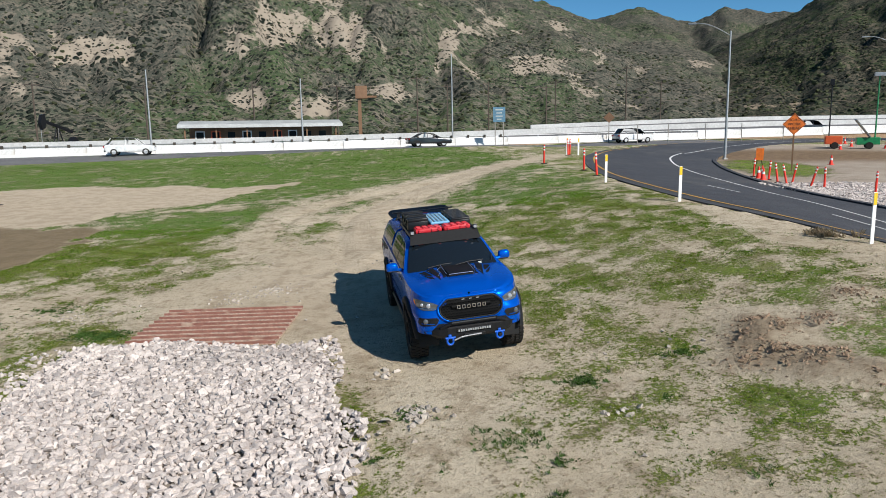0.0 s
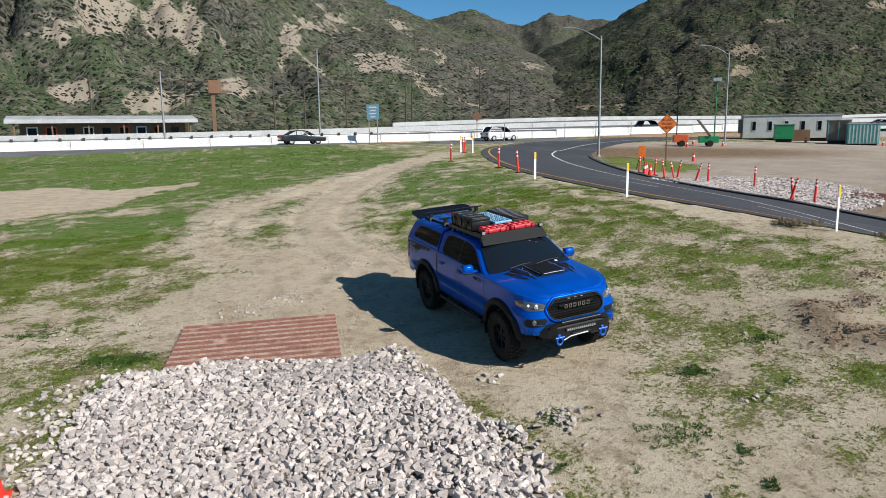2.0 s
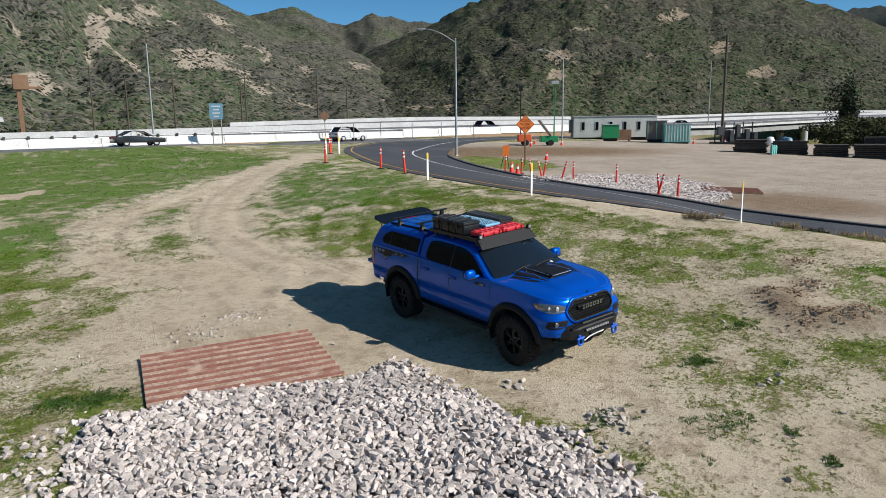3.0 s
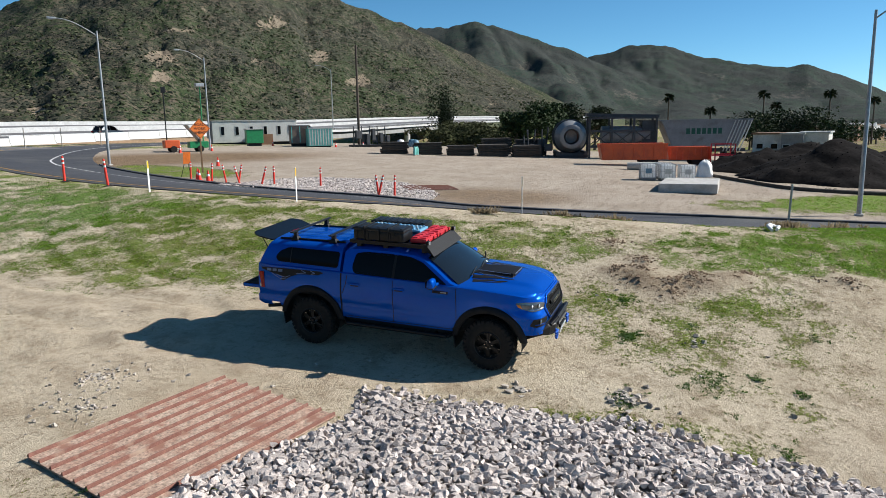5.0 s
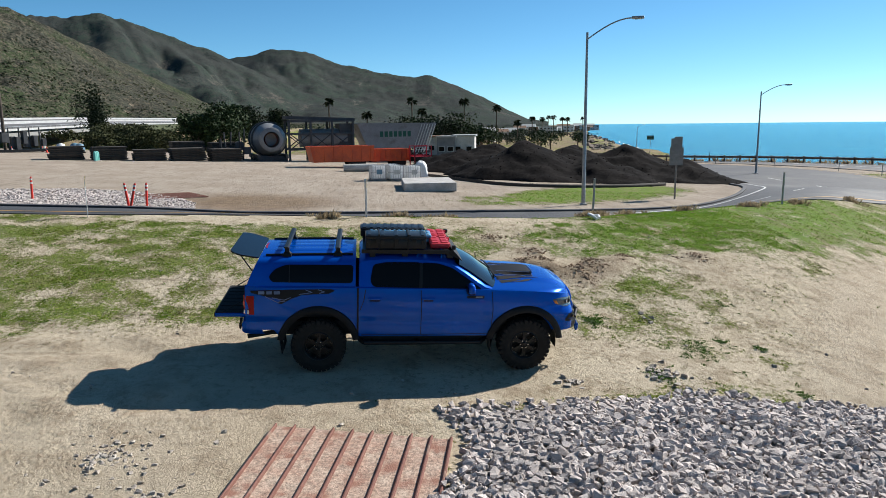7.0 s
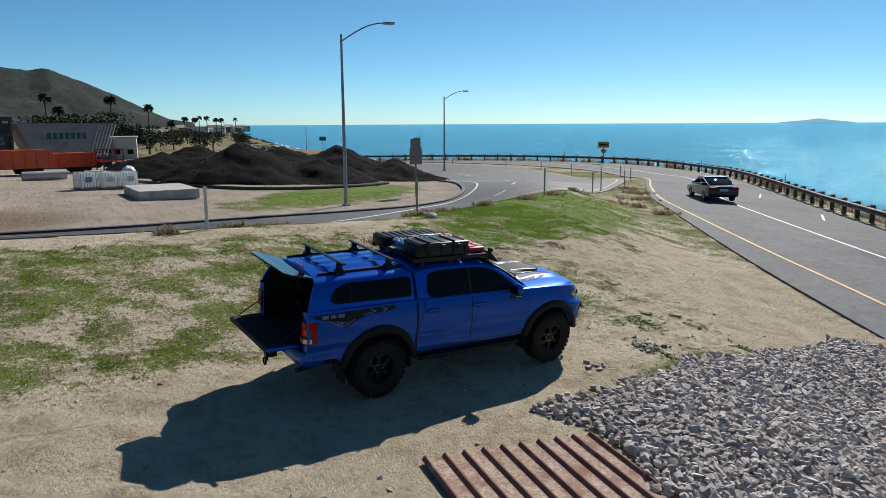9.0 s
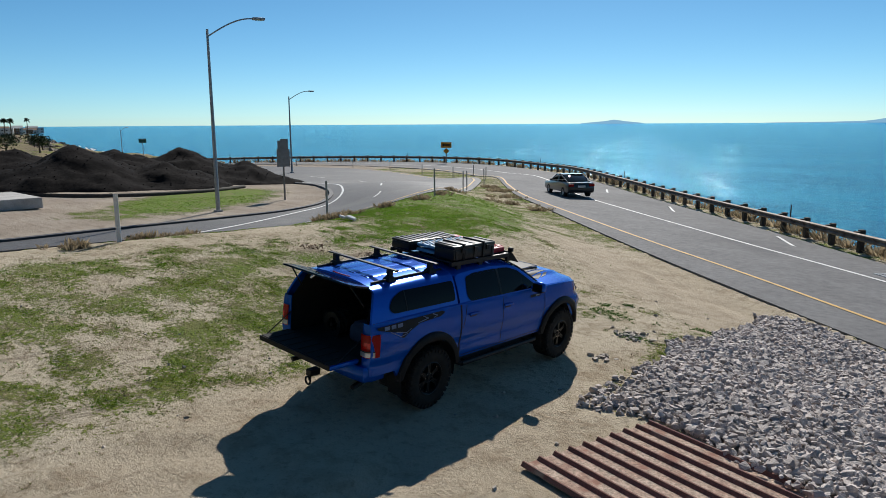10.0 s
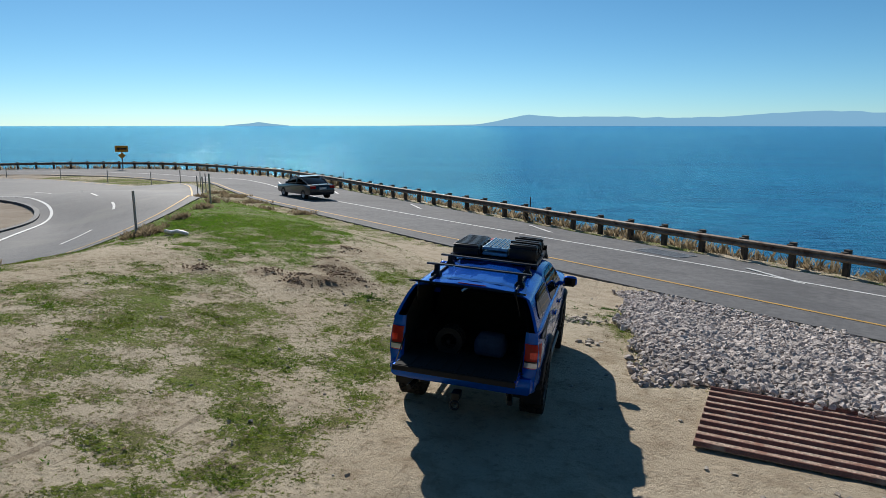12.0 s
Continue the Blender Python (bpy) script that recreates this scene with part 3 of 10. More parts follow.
def heights(x, y):
    """The lie of the land: a slope under the truck, a crest along the ramp, the yard, the coast road."""
    x, y = np.asarray(x, float), np.asarray(y, float)
    he = 0.03 * np.clip(y, -60, 34) + 0.97 - 0.003 * np.clip(-14 - y, 0, 25) ** 2
    hy = 0.035 * np.clip(y, -32, 75) - 0.25 - 0.010 * np.clip(x - 35, 0, 60)
    yc = np.maximum(y, -45)
    c, s = crest_x(yc), crest_x(yc + 0.5) - crest_x(yc - 0.5)
    d = (x - c) / np.sqrt(1 + s * s)
    hp = 0.0386 * np.clip(x, -8, 6) + 0.0408 * np.clip(y, -6, 42) + 0.038 * x * np.exp(-(x / 2.4) ** 2 - (y / 4.0) ** 2)
    z = np.where(d > 0, he + (hy - he) * ease(d / (13 - 6.0 * ease((13 - y) / 12) * ease((y + 26) / 14))), hp + (he - hp) * ease(1 + d / 8.5))
    e = 0.58 * (x - 0.7) + 0.815 * (y + 11.9)
    zr = -0.85 + 0.05 * np.clip(e, -11, 0)
    z = np.where(e < 0, zr, np.where(e < 6, zr + (z - zr) * ease(e / 6), z))
    # level ground under the bend by the sea, and a bank below the highway
    z = z + (-1.6 - z) * ease((x - 33) / 10) * ease((-25 - y) / 9)
    z = z + (1.64 + 0.0049 * (np.clip(x, -120, 40) + 110) - z) * ease((y - 51) / 9) * ease((20 - x) / 10)
    # the land falls to the shore houses in the east, and to a creek under the bridge
    low = ease((x - 86) / 40) * ease((78 - y) / 22)
    z = z + (-3.3 - 2.0 * ease((x - 165) / 70) - z) * low
    return z - 5.2 * np.exp(-((x - 165) / 46) ** 2) * ease((y - 52) / 20) * ease((150 - y) / 30)


def vnoise(x, y, seed):
    """Smooth noise over the plan, from -1 to 1."""
    x, y = np.asarray(x, float), np.asarray(y, float)
    i, j = np.floor(x), np.floor(y)
    u, v = ease(x - i), ease(y - j)

    def corner(a, b):
        h = np.sin(a * 127.1 + b * 311.7 + seed * 74.7) * 43758.5453
        return 2 * (h - np.floor(h)) - 1
    return (corner(i, j) * (1 - u) + corner(i + 1, j) * u) * (1 - v) + (corner(i, j + 1) * (1 - u) + corner(i + 1, j + 1) * u) * v


def height(x, y):
    return float(heights(x, y))


GRAVEL = [(-7.0, 0.25), (-6.1, 0.15), (-3.2, -0.42), (-2.3, -0.3), (-1.95, -2.2), (-1.75, -4.5), (-1.5, -7.6), (-1.2, -8.9), (-1.7, -9.4), (-4.0, -8.3), (-9.0, -4.6), (-7.7, -2.4), (-7.35, -0.8)]
FAR_GRAVEL = [(19.4, 23), (19.3, 15.5), (19.4, 9.6), (22.8, 10.6), (25, 12.2), (27.4, 15), (28.5, 18.5), (27.5, 21.8), (24, 23.5)]


TRACK = [(-1.0, 5), (-1.6, 10), (-1.0, 15), (1.5, 21), (5.5, 27), (9.5, 32), (12.5, 36.5)]


MOUNDS = ((4.85, -2.5, 0.45, 0.099), (4.95, -3.05, 0.38, 0.118), (4.4, -3.1, 0.36, 0.105), (4.5, -3.75, 0.42, 0.124), (4.55, -4.4, 0.38, 0.105), (5.75, -3.0, 0.46, 0.093), (5.05, -4.15, 0.36, 0.099), (5.1, -4.9, 0.42, 0.099), (6.9, -2.0, 0.5, 0.081), (5.45, -5.2, 0.34, 0.074), (5.9, -7.1, 0.45, 0.074), (3.95, -3.85, 0.34, 0.074))


def mound_z(x, y):
    """Low heaps of dug earth."""
    return sum(a * np.exp(-((x - mx) ** 2 + (y - my) ** 2) / r ** 2) for mx, my, r, a in MOUNDS)


def make_ground():
    def axis(lo, hi, a, b, fine, grow):
        left, right, x, s = [], [], a, fine
        while x > lo:
            s *= grow
            x -= s
            left.append(x)
        x, s = b, fine
        while x < hi:
            s *= grow
            x += s
            right.append(x)
        return np.array(left[::-1] + list(np.arange(a, b + 1e-6, fine)) + right)
    xs, ys = axis(-420, 2600, -15, 20, 0.22, 1.05), axis(-760, 420, -13, 22, 0.22, 1.05)
    X, Y = np.meshgrid(xs, ys)
    Z = heights(X, Y)
    near = np.exp(-(X ** 2 + Y ** 2) / 2500)
    rel = np.array([[noise.noise((x * 0.9, y * 0.9, 0)) * 0.030 + noise.noise((x * 3.1, y * 3.1, 5)) * 0.016 for x in xs] for y in ys])
    roads = inside(list(RAMP_OUT) + list(RAMP_IN[::-1]), X, Y) | inside(list(COAST_NEAR) + COAST_FAR[::-1], X, Y)
    rd = np.minimum(line_distance(RAMP_OUT[::3], X, Y)[0], line_distance(COAST_NEAR[::3], X, Y)[0])
    tyre = np.hypot(X, Y) < 3.2
    Z = Z + rel * near * np.where(roads | tyre, 0.25, 1.0) * np.clip(rd / 1.0, 0.2, 1)
    Z += mound_z(X, Y) * (1 + 1.5 * np.clip(rel / 0.04, -0.5, 0.6))
    # wheel ruts in the sand
    for line, deep in ((TRACK, 0.045), ([(-3, 6), (-5.5, 11), (-4, 18), (2, 25), (8, 31)], 0.04), ([(-1.5, 3.6), (0.5, 8), (3.0, 13), (6.5, 17.5), (8.4, 20)], 0.035), ([(-8.5, -5.6), (-3, -8.8), (0.2, -10.6), (4.5, -13.6)], 0.04), ([(-1.2, 3.2), (-2.4, 6), (-5.0, 8.6), (-9, 10.5)], 0.03)):
        td = line_distance(curve_points(line, 5), X, Y)[0]
        wide = 0.20 + 0.012 * np.maximum(np.abs(Y) - 12, 0)
        Z = Z + np.where(roads, 0, deep * (0.5 * np.exp(-((td - 1.25) / wide) ** 2) - np.exp(-((td - 0.82) / wide) ** 2) + 0.5 * np.exp(-((td - 0.4) / wide) ** 2)))
    Z = np.where(roads, Z - 0.07, Z)
    sd, side = line_distance(SHORE, X, Y)
    drop = np.where(side > 0, ease((sd - 0.6) / 9.0), 0)
    Z = Z - drop * 12.0
    n0, n1 = len(xs), len(ys)
    verts = np.stack([X, Y, Z], -1).reshape(-1, 3)
    idx = np.arange(n0 * n1).reshape(n1, n0)
    faces = np.stack([idx[:-1, :-1], idx[:-1, 1:], idx[1:, 1:], idx[1:, :-1]], -1).reshape(-1, 4)
    ob = from_lists("ground", verts.tolist(), faces.tolist(), M_GROUND, smooth=True)
    tagged(ob, "dry sandy ground with patches of green grass", "ground", kind="structure")
    lay = ground_layers(X, Y)
    for k, v in lay.items():
        at = ob.data.attributes.new(k, "FLOAT", "POINT")
        at.data.foreach_set("value", np.clip(v, 0, 1).astype(np.float32).ravel())
    return ob




def ground_layers(X, Y):
    """How much grass, wet mud, pale dust and yard dirt lies where."""
    def blob(cx, cy, rx, ry, turn=0.0):
        c, s = math.cos(turn), math.sin(turn)
        u, v = ((X - cx) * c + (Y - cy) * s) / rx, (-(X - cx) * s + (Y - cy) * c) / ry
        return ease(1.6 - np.hypot(u, v) * 1.0)
    X, Y = np.asarray(X, float), np.asarray(Y, float)
    XW, YW = X + 0.9 * vnoise(X * 0.5, Y * 0.5, 21) + 0.35 * vnoise(X * 1.7, Y * 1.7, 23), Y + 0.7 * vnoise(X * 0.5, Y * 0.5, 22) + 0.3 * vnoise(X * 1.7, Y * 1.7, 24)
    crest = X - crest_x(np.maximum(Y, -45))
    g = 0.51 + 0 * X
    g = np.maximum(g, 0.58 * blob(5.0, 6, 4.5, 9))
    g = np.maximum(g, 0.69 * ease((Y - 17) / 9) * ease((11 - X) / 3))
    g = np.maximum(g, 0.72 * blob(-8.5, 13.0, 3.4, 8.5, -0.5))
    g = np.maximum(g, 0.70 * blob(-3.5, 30, 8, 9))
    g = np.maximum(g, 0.62 * blob(5.6, 18, 3.0, 6))
    lush = blob(12, -11, 3.6, 9.5, 0.62)
    g = np.maximum(g, 0.78 * lush)
    g = np.maximum(g, 0.50 * blob(7.5, -4.5, 2.6, 3.2))
    g = np.maximum(g, 0.50 * blob(-8.8, 2.8, 2.2, 2.2))
    g = np.maximum(g, 0.50 * blob(1.5, -4.0, 4.5, 2.6))
    g = np.maximum(g, 0.7 * blob(-7.2, 0.9, 0.9, 0.6))
    g = g * (1 - 0.85 * blob(1.5, -10.0, 7, 2.0, -0.6)) * (1 - 0.5 * blob(9.3, 2.0, 1.0, 7)) * (1 - 0.3 * blob(3.0, -8.0, 3.5, 1.8, -0.6))
    g = g * (1 - 0.22 * blob(-8.2, 3.0, 2.2, 2.6))
    g = g * (1 - 0.16 * blob(5.0, -6.0, 5.0, 3.6, 0.3))
    sandy = blob(-2.2, 3.6, 2.6, 3.4)
    g = g * (1 - sandy) * (1 - 0.9 * blob(-0.3, -0.4, 1.3, 3.6)) * (1 - 0.85 * blob(-4.3, 3.4, 2.2, 2.2))
    td = line_distance(curve_points(TRACK, 4), X, Y)[0]
    g = g * (1 - 0.75 * np.exp(-(td / 1.3) ** 2))
    td2 = line_distance([(-3, 6), (-5.5, 11), (-4, 18), (2, 25), (8, 31)], X, Y)[0]
    g = g * (1 - 0.65 * np.exp(-(td2 / 1.3) ** 2))
    pale_area = inside([(-40, 27), (-19, 29.5), (-13.5, 29.5), (-9, 27.6), (-5.6, 28.6), (-6.8, 25), (-8.6, 22.6), (-11.2, 19.5), (-12.6, 16.3), (-15, 15.5), (-24, 16), (-40, 18)], XW, YW)
    wetness = inside([(-12, 8.5), (-11.6, 12), (-12.3, 15), (-15, 15.6), (-24, 15.8), (-40, 17.5), (-40, 8), (-24, 6), (-14.5, 6.8)], XW, YW)
    g = np.where(pale_area | wetness, 0.05, g)
    far_north = ease((Y - 62) / 10)
    g = g * (1 - far_north) + 0.5 * far_north
    yard = ease((crest - 9.0) / 2.0) * ease((62 - Y) / 6) * ease((100 - X) / 14)
    g = np.where(yard > 0.05, g * (1 - yard), g)
    g = np.maximum(g, 0.75 * blob(26.5, 33, 3.2, 6.5, -0.25))
    g = np.maximum(g, 0.85 * blob(33, -12, 3.4, 9.5, 0.75))
    g = np.maximum(g, 0.5 * blob(27, -5, 2.5, 3))
    sd, side = line_distance(SHORE, X, Y)
    g = np.where(side > 0, 0.35, g)
    g = np.where(X > 92, 0.42, g)
    patches = 0.09 * vnoise(X * 0.42, Y * 0.42, 1) + 0.13 * vnoise(X * 1.1, Y * 1.1, 2) + 0.22 * vnoise(X * 2.3, Y * 2.3, 3) + 0.12 * vnoise(X * 5.1, Y * 5.1, 4)
    g = g + patches * np.clip(g * 3, 0, 1)
    yard = yard * (1 - 0.5 * blob(33, -12, 3.4, 9.5, 0.75))
    dark = 0.9 * blob(36, 44, 16, 7, -0.15) * yard + 0.75 * blob(24, 8, 3.5, 3.5) * yard
    earth = np.clip(mound_z(X + 0.3 * (XW - X), Y + 0.3 * (YW - Y)) / 0.11, 0, 1)
    dark = np.maximum(dark, 0.5 * earth ** 2.5)
    g = g * (1 - 0.8 * earth)
    pale = np.maximum(np.where(pale_area, 0.8, 0), 0.55 * np.exp(-(td / 1.1) ** 2))
    pale = np.maximum(pale, 0.5 * sandy)
    pale = np.maximum(pale, 0.75 * blob(2.5, -10.2, 7, 1.5, -0.6))
    return {"grass": g, "lush": np.maximum(lush, 0.3 * ease((Y - 12) / 8)) + 0.7 * (blob(33, -12, 3.4, 9.5, 0.75)), "wet": np.where(wetness, 0.9, 0.0), "pale": pale, "yard": yard, "dark": np.maximum(dark, 0.7 * ease((X - 100) / 15)), "field": ease((Y - 9) / 6) * ease((11 - X) / 4), "rut": np.maximum(0.7 * blob(2.0, 6.0, 2.2, 3.0, -0.2), np.maximum(0.12 * np.exp(-(td / 2.0) ** 2), 0.6 * blob(-3.5, -11, 9, 2.2, -0.6)))}


def ribbon(name, a, b, material, lift, label, across=6):
    """A strip of road between two lines, laid on the land."""
    n = max(len(a), len(b))
    def paired(line, other):
        return np.stack([np.interp(np.linspace(0, len(line) - 1, n * 2), np.arange(len(line)), np.array(line)[:, k]) for k in (0, 1)], -1)
    A, B = paired(a, b), paired(b, a)
    rows = []
    for p, q in zip(A, B):
        rows.append([(p[0] + (q[0] - p[0]) * k / across, p[1] + (q[1] - p[1]) * k / across) for k in range(across + 1)])
    P = np.array(rows)
    Z = heights(P[..., 0], P[..., 1]) + lift
    verts = np.concatenate([P, Z[..., None]], -1).reshape(-1, 3).tolist()
    w = across + 1
    faces = [(i * w + j, i * w + j + 1, (i + 1) * w + j + 1, (i + 1) * w + j) for i in range(len(P) - 1) for j in range(across)]
    k = len(verts)
    verts += [(v[0], v[1], v[2] - 0.06) for v in verts]
    for i in range(len(P) - 1):
        for j in (0, across):
            p, q = i * w + j, (i + 1) * w + j
            faces.append((p, q, q + k, p + k))
    ob = from_lists(name, verts, faces, material, smooth=False)
    return tagged(ob, label, "road", kind="structure")


def stripe(name, line, width, material, lift, label, dash=None, offset=0.0):
    """A painted line along a road; dash: painted and open lengths."""
    line = np.array(line, float)
    seg = np.hypot(*np.diff(line, axis=0).T)
    s = np.r_[0, np.cumsum(seg)]
    t = np.arange(0, s[-1], 0.5)
    P = np.stack([np.interp(t, s, line[:, 0]), np.interp(t, s, line[:, 1])], -1)
    d = np.gradient(P, axis=0)
    d /= np.linalg.norm(d, axis=1)[:, None] + 1e-9
    nrm = np.stack([d[:, 1], -d[:, 0]], -1)
    P = P + nrm * offset
    L, R = P - nrm * width / 2, P + nrm * width / 2
    verts, faces = [], []
    for i in range(len(P)):
        for q in (L[i], R[i]):
            verts.append((q[0], q[1], height(q[0], q[1]) + lift))
    for i in range(len(P) - 1):
        if dash and (t[i] % sum(dash)) > dash[0]:
            continue
        faces.append((2 * i, 2 * i + 1, 2 * i + 3, 2 * i + 2))
    ob = from_lists(name, verts, faces, material)
    return tagged(ob, label, "road marking", kind="structure")


make_ground()
ribbon("road_1", RAMP_OUT, RAMP_IN, M_ASPHALT, 0.02, "dark asphalt ramp road sweeping round a bend", 10)
ribbon("road_2", COAST_NEAR, COAST_FAR, M_ASPHALT_OLD, 0.02, "grey asphalt coast road beside the sea", 10)
stripe("yellow_line", RAMP_OUT[2:-8], 0.11, M_YELLOW_LINE, 0.032, "worn yellow edge line on the ramp", offset=-0.6)
stripe("white_line", RAMP_WHITE, 0.14, M_WHITE_LINE, 0.034, "white edge line on the ramp")
stripe("lane_dashes", (RAMP_OUT[72:184] * 0.48 + RAMP_IN[72:184] * 0.52), 0.12, M_WHITE_LINE, 0.034, "white lane dashes on the ramp", dash=(2.5, 6.0), offset=1.0)
stripe("yellow_line", COAST_YELLOW, 0.13, M_YELLOW_LINE, 0.032, "worn yellow edge line on the coast road")
stripe("white_line", [(p[0] * 0.5 + q[0] * 0.5, p[1] * 0.5 + q[1] * 0.5) for p, q in zip(COAST_YELLOW, COAST_YELLOW)], 0.16, M_WHITE_LINE, 0.032, "white lane line on the coast road", offset=4.1)
for tx, ty in ((-6.2, -14.2), (3.0, -23.0), (12.0, -30.3), (21.0, -37.6), (29.5, -44.0)):
    bm = bmesh.new()
    rot = Matrix.Rotation(radians(-56), 3, "Z")
    box(bm, (0, 0, 0), (3.2, 0.12, 0.012), rot)
    solid("parking_tick", bm, M_WHITE_LINE, pose(tx, ty, height(tx, ty) + 0.03), "white parking tick on the coast road", "road marking", kind="structure")

# sea, to the horizon
bm = bmesh.new()
ring = [bm.verts.new((4600 * math.cos(a), 4600 * math.sin(a), 0)) for a in np.linspace(0, 2 * math.pi, 97)[:-1]]
mid = bm.verts.new((0, 0, 0))
for i in range(96):
    bm.faces.new((mid, ring[i], ring[(i + 1) % 96]))
solid("sea", bm, M_SEA, pose(0, 0, SEA_Z), "calm blue-green sea glittering in the sun", "sea", kind="structure")


def skyline(name, centre, spans, far, material, label):
    """A low island backdrop far out at sea, haze in its glow: heights over a span of bearings."""
    rows = []
    az = np.linspace(spans[0][0], spans[-1][0], 90)
    hh = np.interp(az, [s[0] for s in spans], [s[1] for s in spans])
    bm = bmesh.new()
    front, top, back = [], [], []
    for k, (a, t) in enumerate(zip(az, hh)):
        w = t * (1 + 0.12 * noise.noise((a * 0.9, 0, 3)))
        s, c = math.sin(radians(a)), math.cos(radians(a))
        front.append((s * far, c * far, SEA_Z - 1))
        top.append((s * (far + 60), c * (far + 60), SEA_Z + w))
        back.append((s * (far + 120), c * (far + 120), SEA_Z - 1))
    sheet(bm, [front, top, back])
    solid(name, bm, material, pose(0, 0, 0), label, "island", kind="structure")


skyline("backdrop_island", 148, ((145.6, 3), (146.6, 10), (147.4, 15), (148.1, 23), (148.9, 15), (150.4, 3)), 4300, M_HAZE_GLOW, "small island backdrop on the horizon, its haze a blue glow")
skyline("backdrop_island", 185, ((159, 2), (163, 5), (165.5, 10), (167.0, 30), (168.6, 60), (169.6, 66), (172, 54), (176, 56), (180, 48), (184, 52), (188, 74), (191.5, 84), (194, 70), (199, 84), (206, 60), (214, 30)), 4300, M_HAZE_GLOW, "long island backdrop on the horizon, its haze a blue glow")


def hills(name, spans, foot, far, material, label, gully=0.14, seed=0.0, steps=(240, 70), bare=0.0, scars=()):
    """A range of hills: top angle, foot distance and ridge distance by bearing, with ravines down its face."""
    na, nr = steps
    az = np.linspace(spans[0][0], spans[-1][0], na)
    el = np.interp(az, [s[0] for s in spans], [s[1] for s in spans])
    r0 = np.interp(az, [s[0] for s in foot], [s[1] for s in foot])
    r1 = np.interp(az, [s[0] for s in far], [s[1] for s in far])
    verts, bares = [], []
    for i, a in enumerate(az):
        s, c = math.sin(radians(a)), math.cos(radians(a))
        for j in range(nr):
            t = j / (nr - 1) * 1.25
            r = r0[i] + (r1[i] - r0[i]) * t
            top = r1[i] * math.tan(radians(el[i])) + 3.0
            prof = t ** 1.15 if t < 1 else 1 - (t - 1) * 1.6
            x, y = s * r, c * r
            k = 2.6 / (r1[i] * 0.35)
            u = radians(a) * r1[i] * k
            w = 0.35 * noise.noise((x * k * 0.9, y * k * 0.9, seed + 9))
            g = 1 - abs(noise.noise((u * 1.0 + w * 2, t * 1.1, seed))) * 2.2
            g2 = 1 - abs(noise.noise((u * 3.1 + w * 4, t * 2.6, seed + 3))) * 2.0
            rough = noise.fractal((x * k * 6, y * k * 6, seed), 0.9, 2.1, 5)
            env = math.sin(min(t, 1.0) * math.pi) ** 0.7
            cut = (g * 0.75 + g2 * 0.35 - 0.35) * env * gully * top
            z = 1.0 + top * prof - cut + rough * 0.030 * top * min(1, t * 4)
            if j == 0:
                z = -6.0
            verts.append((x, y, z))
            scar = 0.0
            elv = math.degrees(math.atan2(z - 4.5, r))
            for sa, se, wa, we in scars:
                d2 = ((a - sa) / wa) ** 2 + ((elv - se) / we) ** 2
                scar = max(scar, 0.52 * math.exp(-d2 * 0.8)) if d2 < 6 else scar
            bares.append(0.26 * g2 + 0.32 * noise.noise((x * k * 2.0, y * k * 2.0, seed + 20)) + bare + (0.12 if 0.25 < t < 0.8 else 0) + scar)
    faces = [(i * nr + j, (i + 1) * nr + j, (i + 1) * nr + j + 1, i * nr + j + 1) for i in range(na - 1) for j in range(nr - 1)]
    ob = from_lists(name, verts, faces, material, smooth=True)
    at = ob.data.attributes.new("bare", "FLOAT", "POINT")
    at.data.foreach_set("value", np.array(bares, np.float32))
    tagged(ob, label, "hill", kind="structure")
    return verts, nr


HILL_W = hills("hill_west", ((-95, 12), (-60, 15), (-35, 17), (-12, 18), (0, 16), (8, 13), (13, 10.6), (16, 9.4), (19, 8.2), (22, 7.2), (25, 6.4), (28, 5.2), (31, 3.6), (34, 1.5)), ((-95, 190), (-40, 165), (0, 150), (30, 190), (34, 260)), ((-95, 480), (-20, 440), (10, 470), (34, 520)), M_HILL, "steep scrub-covered hillside with pale eroded cliffs", 0.075, 1.3, (520, 110), 0.0, ((-2.27, 8.4, 1.15, 0.9), (-0.7, 7.8, 0.75, 1.9), (1.7, 3.3, 1.4, 0.9), (6.9, 7.2, 0.9, 1.0), (13.1, 5.3, 1.0, 0.55), (-7.7, 7.9, 2.0, 1.0), (-4.3, 2.0, 2.7, 0.7), (-11, 6.9, 3.2, 0.3), (-9.9, 2.7, 1.8, 0.6), (-20, 6.0, 2.0, 1.0), (-28, 4.0, 2.5, 1.2)))
hills("hill_back", ((10, 5.2), (15, 7.6), (18, 8.4), (19.6, 8.85), (21.0, 9.05), (22.6, 8.9), (24.2, 8.4), (25.6, 7.8), (26.6, 8.25), (28.0, 8.75), (29.2, 8.4), (30.5, 8.15), (33, 8.1), (36, 8.0)), ((10, 500), (36, 500)), ((10, 900), (36, 860)), M_HILL, "brown hills behind the valley", 0.07, 6.1, (160, 50), -0.1)
